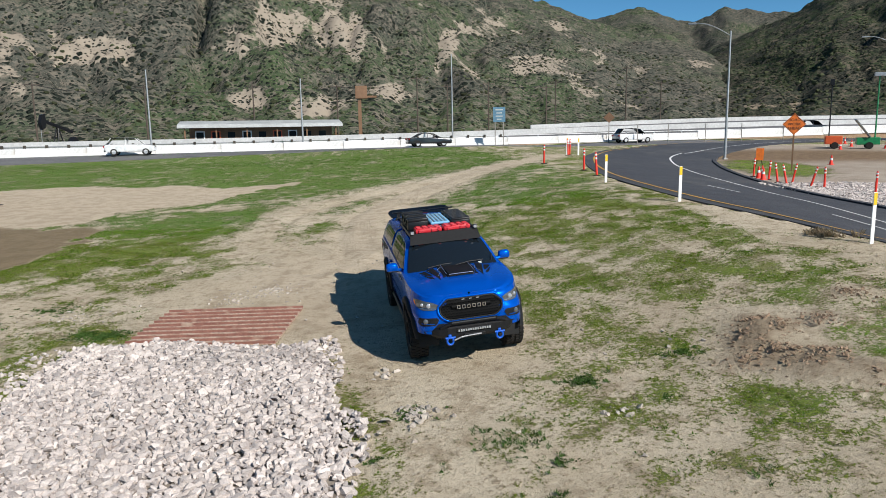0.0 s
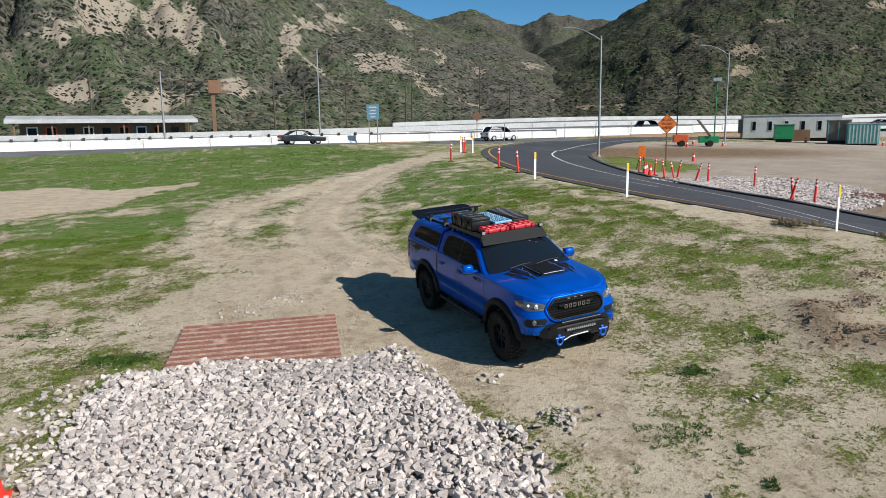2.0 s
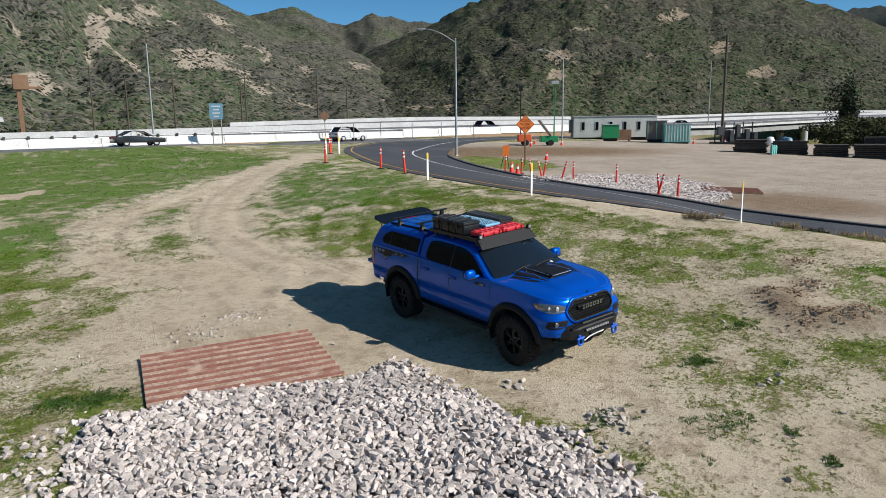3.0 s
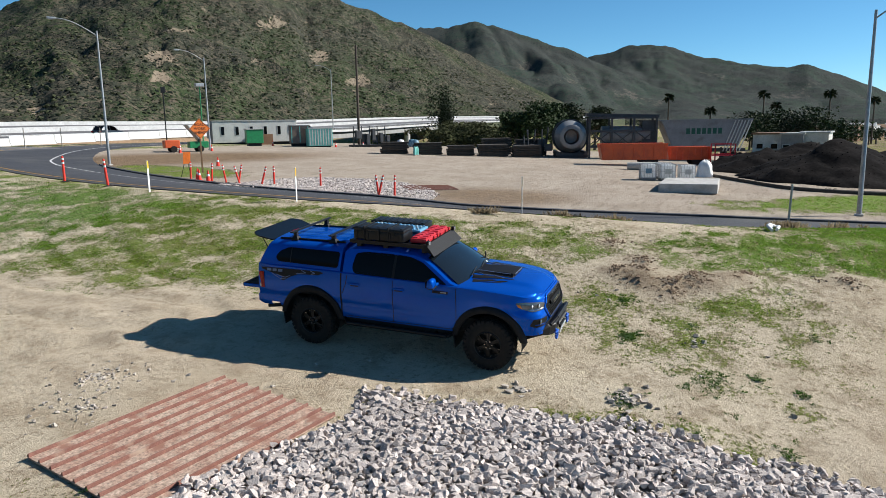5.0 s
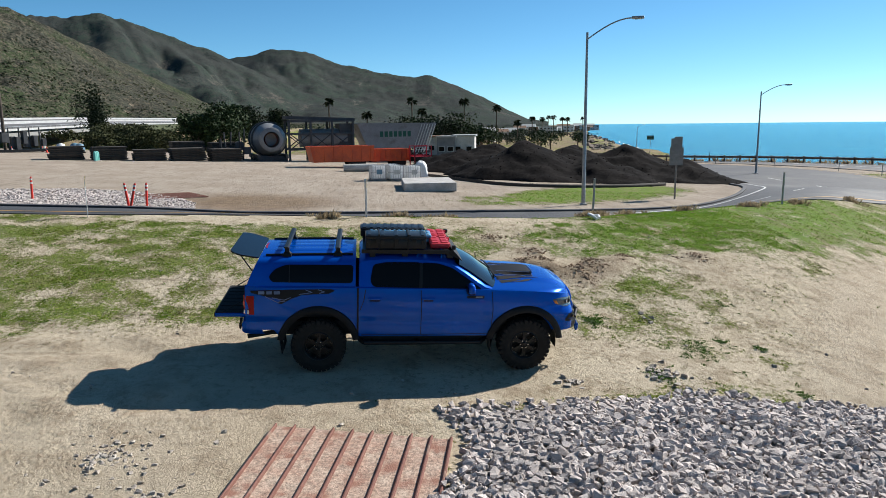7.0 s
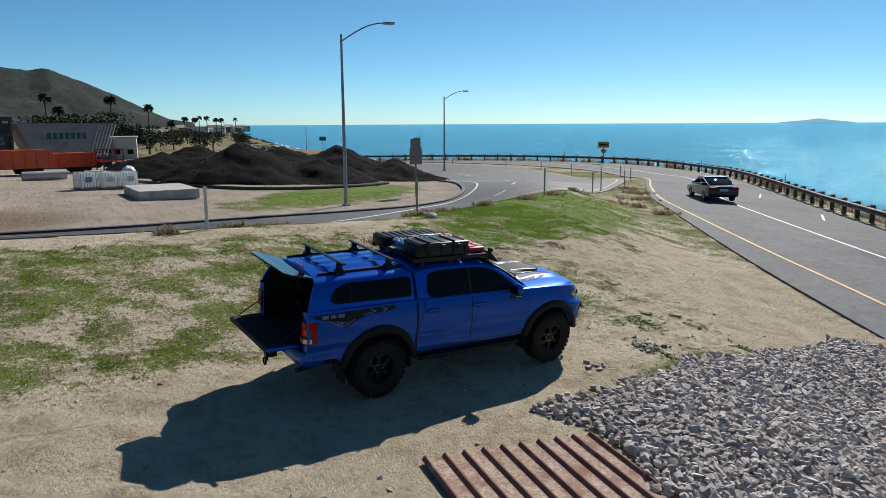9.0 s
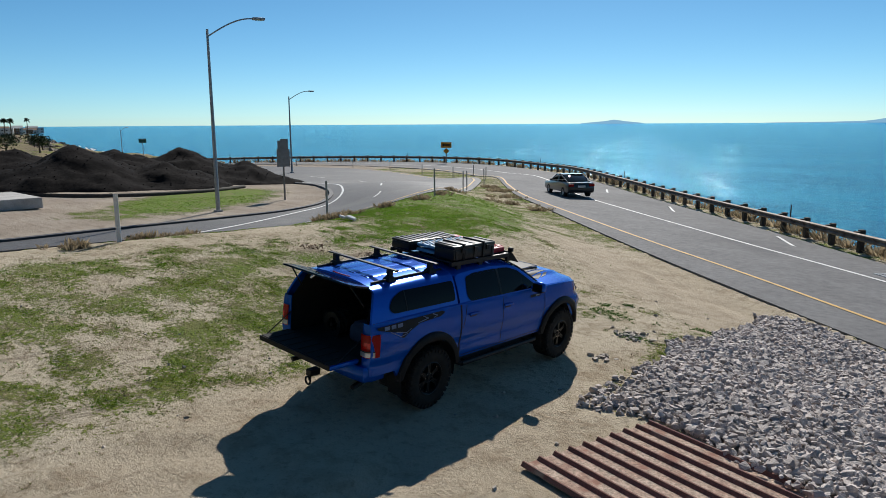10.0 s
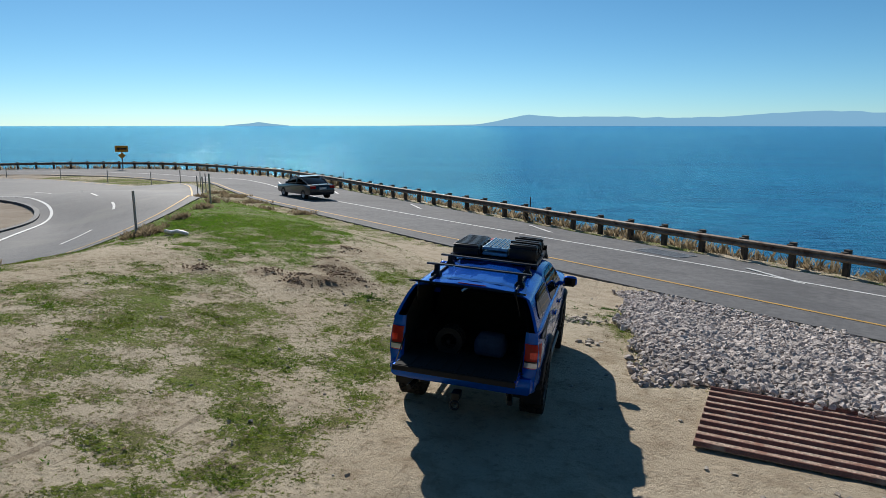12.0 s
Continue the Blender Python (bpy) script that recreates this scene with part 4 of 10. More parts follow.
HILL_M = hills("hill_middle", ((20, 2.0), (24, 4.2), (28, 6.2), (30.5, 7.2), (32.9, 8.15), (34.5, 9.05), (35.5, 9.5), (37, 9.8), (40, 10.6), (45, 12.5), (50, 11.4), (54, 10.0), (57, 9.6), (58.9, 9.0), (61, 8.15), (62.3, 7.7), (64.4, 6.6), (68, 4.85), (70.7, 3.5), (73.4, 2.1), (75.2, 1.2), (78, 0.3), (86, 0.0)), ((20, 200), (40, 205), (60, 330), (75, 420), (86, 520)), ((20, 600), (40, 560), (60, 640), (86, 800)), M_HILL_GREEN, "green and brown scrub hillside above the highway", 0.075, 11.7, (520, 100), -0.12, ((42.5, 3.5, 1.0, 0.75), (44.4, 7.3, 1.4, 0.3), (37.9, 3.9, 0.9, 0.3), (42.6, 5.5, 1.1, 0.3), (49.3, 5.1, 0.9, 0.5), (33.7, 1.4, 3.6, 0.4), (55, 5.5, 1.2, 0.5), (58, 3.6, 1.5, 0.4), (52, 8.0, 1.6, 0.6)))
hills("hill_second", ((58, 6.6), (61, 7.4), (63.6, 7.55), (65.5, 7.7), (67.3, 7.9), (69.4, 7.5), (71.8, 6.7), (73, 6.3), (75.4, 5.35), (77.2, 4.5), (78.8, 3.8), (81.4, 2.6), (85, 1.65), (88, 1.0), (90, 0.2)), ((58, 700), (90, 800)), ((58, 1150), (90, 1250)), M_HILL_FAR, "dark second ridge of coastal hills", 0.26, 17.3, (220, 70))
hills("hill_headland", ((72, 3.5), (75, 4.6), (76.6, 5.05), (78.6, 5.62), (80.5, 5.85), (81.8, 5.72), (84.1, 4.8), (87, 4.2), (90.3, 3.68), (91.6, 3.82), (93, 3.3), (95.5, 2.2), (97.8, 1.05), (99.3, 0.35), (101, 0.1)), ((72, 1000), (101, 1300)), ((72, 1700), (101, 1900)), M_HILL_FAR, "green-brown headland sloping down to the sea", 0.18, 23.9, (240, 70))


# ---- the truck ----
TRUCK_POSE = Matrix.LocRotScale((0.02, 0.027, 0.030), Euler((radians(2.26), radians(-4.3), radians(3.8))), None)
truck = thing("pickup_truck", TRUCK_POSE, "lifted blue pickup truck with canopy, roof rack and open tailgate", "pickup truck")
AXLE, TYRE_R, ARCH = 1.612, 0.42, 0.535
NOSE_Y = -1.0


def girth(z):
    """Half the width of the flank at a height: tucked in at the sill, a crease at the hips, leaning in above."""
    w = 0.925
    if z > 0.98:
        w -= 0.22 * (z - 0.98) ** 1.7
    else:
        w -= 0.10 * (0.98 - z) ** 1.4
    return w - 0.014 * math.exp(-((z - 0.80) / 0.07) ** 2)


def round_of(z):
    """How square the nose is in plan, and how far it reaches forward, at a height."""
    t = float(ease((z - 0.88) / 0.18))
    return 6.4 - 2.1 * t, 1.47 - 0.03 * t - 0.05 * float(ease((z - 1.10) / 0.12))


def side_x(y, z):
    """Distance of the body's skin from the middle."""
    w = girth(z)
    if y > 2.3:
        w -= 0.035 * ((y - 2.3) / 0.45) ** 2
    if y < NOSE_Y:
        e, d = round_of(z)
        k = min(1.0, (NOSE_Y - y) / d)
        w *= max(0.0, 1 - k ** e) ** (1 / e)
    return w


def nose_y(x, z):
    """The front of the body at a place across it."""
    e, d = round_of(z)
    k = min(1.0, abs(x) / girth(z))
    return NOSE_Y - d * (1 - k ** e) ** (1 / e)


def waist(y):
    """Top edge of the flank: along the bonnet, the doors and the bed."""
    if y < -1.05:
        t = min(1.0, (-1.05 - y) / 1.41)
        return 1.315 - 0.035 * t - 0.085 * t ** 4
    if y < 1.02:
        return 1.315 + 0.012 * (y + 1.05)
    return 1.345


def skirt(y):
    low = 0.57
    if y > 2.25:
        low = 0.68
    if y < -2.0:
        low = 0.64
    for c in (-AXLE, AXLE):
        d = abs(y - c)
        if d < ARCH:
            low = max(low, 0.42 + math.sqrt(ARCH ** 2 - d * d))
    return low


# the skin of the flanks and the nose is one sheet from tail to tail
side_ys = set(np.round(np.arange(NOSE_Y, 2.70, 0.08), 3)) | {2.70}
for a in np.linspace(0, math.pi, 25):
    side_ys.add(round(AXLE + ARCH * math.cos(a), 3))
    if -AXLE + ARCH * math.cos(a) > NOSE_Y:
        side_ys.add(round(-AXLE + ARCH * math.cos(a), 3))
side_ys = sorted(side_ys, reverse=True)
bends = sorted(set(np.linspace(0.02, math.pi / 2, 60)) | {math.asin(min(1.0, max(0.0, (AXLE - ARCH * math.cos(a) + NOSE_Y)) / 1.47)) for a in np.linspace(0, math.pi, 21) if -AXLE + ARCH * math.cos(a) < NOSE_Y})


def skin_column(q, sgn):
    """One upright line of the skin: q is a y along the side, or an angle round the nose."""
    kind, v = q
    e, d = round_of(0.8)
    y0 = v if kind == "side" else NOSE_Y - d * math.sin(v) * (math.sin(v) ** e + abs(math.cos(v)) ** e) ** (-1 / e)
    lo, hi = skirt(y0), waist(y0)
    col = []
    for k in range(15):
        z = lo + (hi - lo) * k / 14
        if kind == "side":
            col.append((sgn * side_x(v, z), v, z))
        else:
            e, d = round_of(z)
            s, c = abs(math.sin(v)), abs(math.cos(v))
            r = (s ** e + c ** e) ** (-1 / e)
            col.append((sgn * girth(z) * c * r, NOSE_Y - d * s * r, z))
    x, y, z = col[0]
    k = 1 - 0.05 / max(0.4, math.hypot(x, y - NOSE_Y) if kind == "nose" else 0.9)
    inner = (x * k, y if kind == "side" else NOSE_Y + (y - NOSE_Y) * k, z)
    x, y, z = col[-1]
    top = (x * 0.965, y if kind == "side" else NOSE_Y + (y - NOSE_Y) * 0.985, z + 0.012)
    return [inner] + col + [top]


line = [("side", y) for y in side_ys] + [("nose", a) for a in bends]
bm = bmesh.new()
for sgn in (-1, 1):
    sheet(bm, [skin_column(q, sgn) for q in line])


def bonnet_z(x, y):
    """The bonnet: crowned, with a raised middle and two valleys beside it."""
    w = max(0.05, side_x(y, waist(y)) * 0.965)
    a = min(1.0, abs(x) / w)
    front = float(ease((y + 2.44) / 0.45))
    crown = 0.050 * (1 - a ** 2.4) * float(ease((y + 2.44) / 0.30))
    hump = 0.028 * float(ease((0.60 - a) / 0.12)) * front
    return waist(y) + 0.012 + crown + hump


rows = []
for v in [y for y in side_ys if y < -0.95] + list(np.linspace(0.05, math.pi / 2 - 0.02, 36)):
    kind = "side" if v < 0 else "nose"
    tip = skin_column((kind, v), 1)[-1]
    rows.append([(tip[0] * k / 16, tip[1], bonnet_z(tip[0] * k / 16, tip[1]) if abs(k) < 16 else tip[2]) for k in range(-16, 17)])
sheet(bm, rows)
# ends of the bed sides
for sgn in (-1, 1):
    zs = np.linspace(0.68, 1.345, 9)
    sheet(bm, [[(sgn * side_x(2.70, z), 2.70, z) for z in zs], [(sgn * 0.76, 2.715, z) for z in zs], [(sgn * 0.72, 2.69, z) for z in zs]])
bmesh.ops.remove_doubles(bm, verts=bm.verts, dist=0.003)
body = part("body", bm, M_BLUE, truck, "glossy blue painted body", smooth=40)

# wheel housings and underbody
bm = bmesh.new()
box(bm, (0, 0.1, 0.66), (1.5, 4.5, 0.22))
for c in (-AXLE, AXLE):
    for sgn in (-1, 1):
        rows = []
        for a in np.linspace(-0.15, math.pi + 0.15, 22):
            y, z = c + (ARCH - 0.005) * math.cos(a), 0.42 + (ARCH - 0.005) * math.sin(a)
            rows.append([(sgn * (0.90 if y > -2.0 else 0.84), y, z), (sgn * 0.50, y, z)])
        sheet(bm, rows)
    tube(bm, (-0.8, c, 0.42), (0.8, c, 0.42), 0.06, n=10)
box(bm, (0, 0, 0.50), (0.9, 4.0, 0.12))
box(bm, (0, 0, 0.565), (1.62, 2.0, 0.24))
part("underbody", bm, M_LINER, truck, "black frame and wheel housings")

# cab
CAB = [(-1.10, 1.305), (-0.95, 1.405), (-0.8, 1.502), (-0.65, 1.60), (-0.5, 1.69), (-0.40, 1.738), (-0.28, 1.765), (-0.1, 1.782), (0.2, 1.795), (0.6, 1.795), (0.85, 1.782), (0.97, 1.76), (1.005, 1.73)]


def glass_x(z):
    """The lean of the cab's side."""
    t = max(0.0, z - 1.31) / 0.45
    return 0.868 - 0.150 * t - 0.045 * t * t


bm = bmesh.new()
rows = []
for y, zt in CAB:
    zb = waist(max(y, -1.04)) - 0.01
    ze = max(zb + 0.005, zt - 0.055)
    xe = glass_x(ze)
    row = [(glass_x(zb + (ze - zb) * k / 6), y, zb + (ze - zb) * k / 6) for k in range(7)]
    for k in range(1, 13):
        u = 1 - k / 12
        row.append((xe * (u ** 0.85), y - 0.13 * (1 - u * u) * float(ease((-0.42 - y) / 0.3)), ze + (zt - ze) * math.sin((1 - u) * math.pi / 2) ** 0.55 + 0.022 * (1 - u * u)))
    rows.append(row)
for sgn in (-1, 1):
    sheet(bm, [[(sgn * x, y, z) for x, y, z in row] for row in rows])
    sheet(bm, [[(sgn * 0.868, 1.005, 1.30), (sgn * 0.70, 1.005, 1.70)], [(0, 1.005, 1.30), (0, 1.005, 1.76)]])
bmesh.ops.remove_doubles(bm, verts=bm.verts, dist=0.002)
part("cab", bm, M_BLUE, truck, "blue roof and pillars of the double cab", smooth=32)

# windscreen
bm = bmesh.new()
rows = []
for f in np.linspace(0, 1, 9):
    y = -1.075 + 0.60 * f
    zt = float(np.interp(y, [c[0] for c in CAB], [c[1] for c in CAB]))
    ze = zt - 0.055
    xe = glass_x(max(1.31, ze)) - 0.068
    row = []
    for k in range(-12, 13):
        u = (abs(k) / 12 * xe / (xe + 0.068)) ** (1 / 0.85)
        row.append((xe * k / 12, y - 0.022 - 0.13 * (1 - u * u) * float(ease((-0.42 - y) / 0.3)), ze + 0.055 * math.sin((1 - u) * math.pi / 2) ** 0.55 + 0.022 * (1 - u * u) + 0.016))
    rows.append(row)
sheet(bm, rows)
screen = part("windscreen", bm, M_GLASS_BLUE, truck, "tinted windscreen", smooth=60)
bm = bmesh.new()
box(bm, (-0.60, -1.062, 1.372), (0.07, 0.012, 0.06), Matrix.Rotation(radians(-56), 3, "X"))
part("sticker", bm, M_LIGHTGREY, screen, "small pale sticker")
bm = bmesh.new()
box(bm, (0.46, -1.130, 1.385), (0.10, 0.012, 0.04), Matrix.Rotation(radians(-56), 3, "X"))
part("sticker", bm, M_LIGHTGREY, screen, "small pale sticker")


def skin_panel(name, outline, at, material, label="", parent=None, across=6, levels=9, smooth=40):
    """A thin plate that follows a curved skin: at(u, v) gives the place for each corner (u, v) of its outline."""
    bm = bmesh.new()
    vs = sorted({round(v, 4) for u, v in outline} | {round(v, 4) for v in np.linspace(min(p[1] for p in outline), max(p[1] for p in outline), levels)})

    def crossings(v):
        us = []
        for (ua, va), (ub, vb) in zip(outline, outline[1:] + outline[:1]):
            if (va > v) != (vb > v):
                us.append(ua + (ub - ua) * (v - va) / (vb - va))
        return sorted(us)
    for v0, v1 in zip(vs, vs[1:]):
        if v1 - v0 < 0.0008:
            continue
        e = (v1 - v0) * 0.002
        lo, hi = crossings(v0 + e), crossings(v1 - e)
        for k in range(0, min(len(lo), len(hi)) - 1, 2):
            for j in range(across):
                f, g = j / across, (j + 1) / across
                quad = [(lo[k] + (lo[k + 1] - lo[k]) * f, v0), (lo[k] + (lo[k + 1] - lo[k]) * g, v0), (hi[k] + (hi[k + 1] - hi[k]) * g, v1), (hi[k] + (hi[k + 1] - hi[k]) * f, v1)]
                bm.faces.new([bm.verts.new(at(u, v)) for u, v in quad])
    bmesh.ops.remove_doubles(bm, verts=bm.verts, dist=0.0006)
    return part(name, bm, material, parent or truck, label, smooth=smooth)


def side_panel(name, outline, material, sgn, lift, label="", curve=glass_x, parent=None):
    """A plate on the flank, from (y, z) corners."""
    return skin_panel(name, outline, lambda y, z: (sgn * (curve(z) + lift), y, z), material, label, parent, 2)


def nose_panel(name, outline, material, lift, label="", parent=None):
    """A plate on the nose, from (x, z) corners."""
    return skin_panel(name, outline, lambda x, z: (x, nose_y(x, z) - lift, z), material, label, parent, 8, 7)


def rounded(outline, r=0.04, n=4):
    """Round the corners of an outline."""
    out = []
    k = len(outline)
    for i in range(k):
        p, a, b = Vector(outline[i]), Vector(outline[i - 1]), Vector(outline[(i + 1) % k])
        da, db = (a - p), (b - p)
        ra, rb = min(r, da.length * 0.45), min(r, db.length * 0.45)
        pa, pb = p + da.normalized() * ra, p + db.normalized() * rb
        for j in range(n + 1):
            t = j / n
            q = pa * (1 - t) ** 2 + p * 2 * t * (1 - t) + pb * t * t
            out.append((q.x, q.y))
    return out


for sgn in (-1, 1):
    # one dark band of side glass, split by the door pillar
    side_panel("front_side_window", rounded([(-0.90, 1.325), (-0.44, 1.625), (-0.22, 1.690), (0.035, 1.705), (0.045, 1.315), (-0.60, 1.305)], 0.045), M_GLASS, sgn, 0.006)
    side_panel("rear_side_window", rounded([(0.075, 1.318), (0.065, 1.708), (0.60, 1.705), (0.79, 1.67), (0.835, 1.45), (0.80, 1.365), (0.66, 1.328)], 0.05), M_GLASS, sgn, 0.006)
    side_panel("door_pillar", [(0.035, 1.318), (0.030, 1.70), (0.075, 1.70), (0.085, 1.318)], M_BLACK, sgn, 0.008)
    for pts in ([(-1.06, 0.60), (-1.075, 1.0), (-1.055, 1.29)], [(0.045, 0.59), (0.045, 0.95), (0.055, 1.31)], [(0.985, 1.00), (0.93, 1.15), (0.90, 1.32)], [(-1.05, 0.605), (0.0, 0.595), (0.96, 0.60)]):
        flat = abs(pts[0][1] - pts[-1][1]) < 0.05
        off = [(y, z + 0.006) for y, z in pts] + [(y, z - 0.006) for y, z in pts[::-1]] if flat else [(y - 0.006, z) for y, z in pts] + [(y + 0.006, z) for y, z in pts[::-1]]
        side_panel("door_seam", off, M_BLACK, sgn, 0.003, curve=girth)
    side_panel("cab_gap", [(1.005, 0.60), (1.005, 1.34), (1.035, 1.34), (1.035, 0.60)], M_BLACK, sgn, 0.004, "dark gap between cab and bed", curve=girth)
    # soft lower rub line
    side_panel("door_crease", [(-1.02, 0.735), (-1.02, 0.747), (0.95, 0.757), (0.95, 0.745)], M_BLUE, sgn, 0.006, curve=girth)
    for hy in (-0.06, 0.76):
        bm = bmesh.new()
        x = girth(1.17)
        box(bm, (sgn * (x + 0.020), hy, 1.180), (0.026, 0.21, 0.034), bevel=0.010)
        handle = part("door_handle", bm, M_BLUE, truck, smooth=40)
        bm = bmesh.new()
        box(bm, (sgn * (x + 0.001), hy, 1.160), (0.010, 0.15, 0.05), bevel=0.003)
        part("handle_cup", bm, M_BLACK, handle)
    # mirror
    bm = bmesh.new()
    mx = side_x(-0.72, 1.30)
    tube(bm, (sgn * (mx - 0.04), -0.74, 1.325), (sgn * (mx + 0.08), -0.72, 1.335), 0.035, 0.03, 8)
    box(bm, (sgn * (mx + 0.14), -0.70, 1.385), (0.23, 0.13, 0.155), bevel=0.050, taper=(0.88, 0.8))
    mirror = part("wing_mirror", bm, M_BLUE, truck, "blue door mirror with black base", smooth=45)
    bm = bmesh.new()
    box(bm, (sgn * (mx + 0.14), -0.630, 1.38), (0.17, 0.006, 0.115))
    part("mirror_glass", bm, M_GLASS, mirror)
    bm = bmesh.new()
    box(bm, (sgn * (mx + 0.12), -0.70, 1.312), (0.19, 0.11, 0.03), bevel=0.01)
    part("mirror_base", bm, M_BLACK, mirror)
    # arch flares
    for c in (-AXLE, AXLE):
        bm = bmesh.new()
        rows = []
        for a in np.linspace(-0.20, math.pi + 0.20, 34):
            ring = []
            for rr, lift in ((ARCH - 0.015, -0.03), (ARCH - 0.008, 0.040), (ARCH + 0.035, 0.050), (ARCH + 0.085, 0.030), (ARCH + 0.098, -0.012)):
                y, z = c + rr * math.cos(a), 0.42 + 1.03 * rr * math.sin(a)
                z = max(z, 0.52)
                ring.append((sgn * (max(0.80, side_x(min(max(y, -2.19), 2.7), min(z, 1.05))) + lift), y, z))
            rows.append(ring)
        sheet(bm, rows)
        part("wheel_arch_flare", bm, M_FLARE, truck, "black plastic arch flare", smooth=50)
        bm = bmesh.new()
        box(bm, (sgn * 0.82, c + 0.57, 0.47), (0.24, 0.015, 0.34), Matrix.Rotation(radians(-8), 3, "X"), bevel=0.005)
        part("mud_flap", bm, M_BLACK, truck)
    # rock slider
    bm = bmesh.new()
    pipe(bm, [(sgn * 0.78, -1.0, 0.50), (sgn * 0.90, -0.9, 0.46), (sgn * 0.90, 0.92, 0.46), (sgn * 0.78, 1.02, 0.50)], 0.035, 10)
    for y in (-0.7, 0.1, 0.8):
        tube(bm, (sgn * 0.9, y, 0.46), (sgn * 0.55, y, 0.54), 0.02, n=6)
    part("side_step", bm, M_BLACKSTEEL, truck, smooth=50)
    # headlight: smoked lens with a projector, a bright edge and an amber corner
    lamp = nose_panel("headlight", rounded([(sgn * 0.495, 1.085), (sgn * 0.60, 1.135), (sgn * 0.80, 1.165), (sgn * 0.862, 1.150), (sgn * 0.845, 1.06), (sgn * 0.78, 1.010), (sgn * 0.60, 1.015), (sgn * 0.53, 1.035)], 0.02), M_LAMPDARK, 0.010, "smoked projector headlight")
    for lx, lz, r in ((0.66, 1.082, 0.040), (0.755, 1.088, 0.030)):
        bm = bmesh.new()
        revolve(bm, [(0.0, -0.012), (r * 0.6, -0.010), (r, 0.004)], "y", 16, (sgn * lx, nose_y(lx, lz) - 0.016, lz))
        part("lamp_lens", bm, M_LAMP, lamp, "clear lens", smooth=60)
    nose_panel("lamp_trim", [(sgn * 0.56, 1.032), (sgn * 0.80, 1.030), (sgn * 0.80, 1.038), (sgn * 0.56, 1.042)], M_CHROME, 0.014, parent=lamp)
    nose_panel("side_marker", [(sgn * 0.838, 1.07), (sgn * 0.855, 1.085), (sgn * 0.858, 1.13), (sgn * 0.842, 1.13)], M_AMBER, 0.014, "amber corner", lamp)
    # fog lamp pocket in the bumper
    fog = nose_panel("fog_lamp_housing", rounded([(sgn * 0.53, 0.865), (sgn * 0.56, 0.905), (sgn * 0.83, 0.905), (sgn * 0.84, 0.79), (sgn * 0.80, 0.765), (sgn * 0.58, 0.78)], 0.02), M_BLACK, 0.006)
    nose_panel("pocket_edge", [(sgn * 0.60, 0.80), (sgn * 0.80, 0.80), (sgn * 0.80, 0.815), (sgn * 0.60, 0.812)], M_BLUE, 0.010, parent=fog)
    bm = bmesh.new()
    revolve(bm, [(0.0, -0.018), (0.030, -0.014), (0.045, 0.0)], "y", 16, (sgn * 0.73, nose_y(0.73, 0.85) - 0.008, 0.85))
    part("fog_lamp", bm, M_LAMPDARK, fog, smooth=60)
    # tail lamp wraps the corner of the bed
    bm = bmesh.new()
    ring = [(sgn * 0.735, 2.725), (sgn * 0.80, 2.735), (sgn * 0.850, 2.728), (sgn * 0.884, 2.700), (sgn * 0.907, 2.635), (sgn * 0.917, 2.565)]
    sheet(bm, [[(x * (1 - 0.012 * (z > 1.2)), y, z) for x, y in ring] for z in (0.925, 0.945, 1.06, 1.16, 1.215)])
    tl = part("tail_lamp", bm, M_REDLENS, truck, "red tail lamp", smooth=50)
    bm = bmesh.new()
    sheet(bm, [[(x * 1.004, y + 0.005, z) for x, y in ring[:5]] for z in (0.935, 0.995)])
    part("reversing_lens", bm, M_LAMP, tl, "clear reversing lens", smooth=50)
    bm = bmesh.new()
    sheet(bm, [[(x * 1.004, y + 0.006, z) for x, y in ring[:5]] for z in (0.997, 1.012)])
    part("lens_band", bm, M_BLACK, tl)
    bm = bmesh.new()
    sheet(bm, [[(x * 1.004 - sgn * 0.004, y + 0.006, z) for x, y in ring[1:4]] for z in (1.045, 1.12)])
    part("stop_lens", bm, M_LITLAMP, tl, "brighter red stop lens")

# door badges and bed decals, plain shapes
for sgn in (-1, 1):
    side_panel("door_badge", rounded([(-0.93, 1.185), (-0.93, 1.230), (-0.66, 1.230), (-0.66, 1.185)], 0.012), M_BLACK, sgn, 0.006, curve=girth)
    side_panel("badge_mark", [(-0.90, 1.200), (-0.90, 1.216), (-0.80, 1.216), (-0.80, 1.200)], M_GALV, sgn, 0.008, curve=girth)
    decal = side_panel("bed_decal", [(2.62, 1.300), (2.05, 1.315), (1.42, 1.325), (1.36, 1.30), (1.46, 1.255), (1.62, 1.25), (1.86, 1.235), (2.02, 1.175), (2.16, 1.095), (2.22, 1.115), (2.16, 1.17), (2.34, 1.20), (2.60, 1.265)], M_BLACK, sgn, 0.004, "black side decal", curve=girth)
    for ya, yb in ((2.50, 2.41), (2.38, 2.30), (2.27, 2.18)):
        side_panel("decal_mark", [(ya, 1.245), (ya, 1.292), (yb, 1.294), (yb, 1.247)], M_DECALBLUE, sgn, 0.0075, parent=decal, curve=girth)
    for pts in ([(1.62, 1.318), (1.52, 1.285), (1.60, 1.262)], [(1.80, 1.312), (1.70, 1.275), (1.90, 1.245)], [(2.30, 1.195), (2.12, 1.16), (2.02, 1.20)], [(2.40, 1.215), (2.22, 1.125), (2.10, 1.145)]):
        for (ya, za), (yb, zb) in zip(pts, pts[1:]):
            side_panel("decal_line", [(ya, za - 0.006), (ya - 0.001, za + 0.006), (yb, zb + 0.006), (yb + 0.001, zb - 0.006)], M_DECALBLUE, sgn, 0.0078, parent=decal, curve=girth)

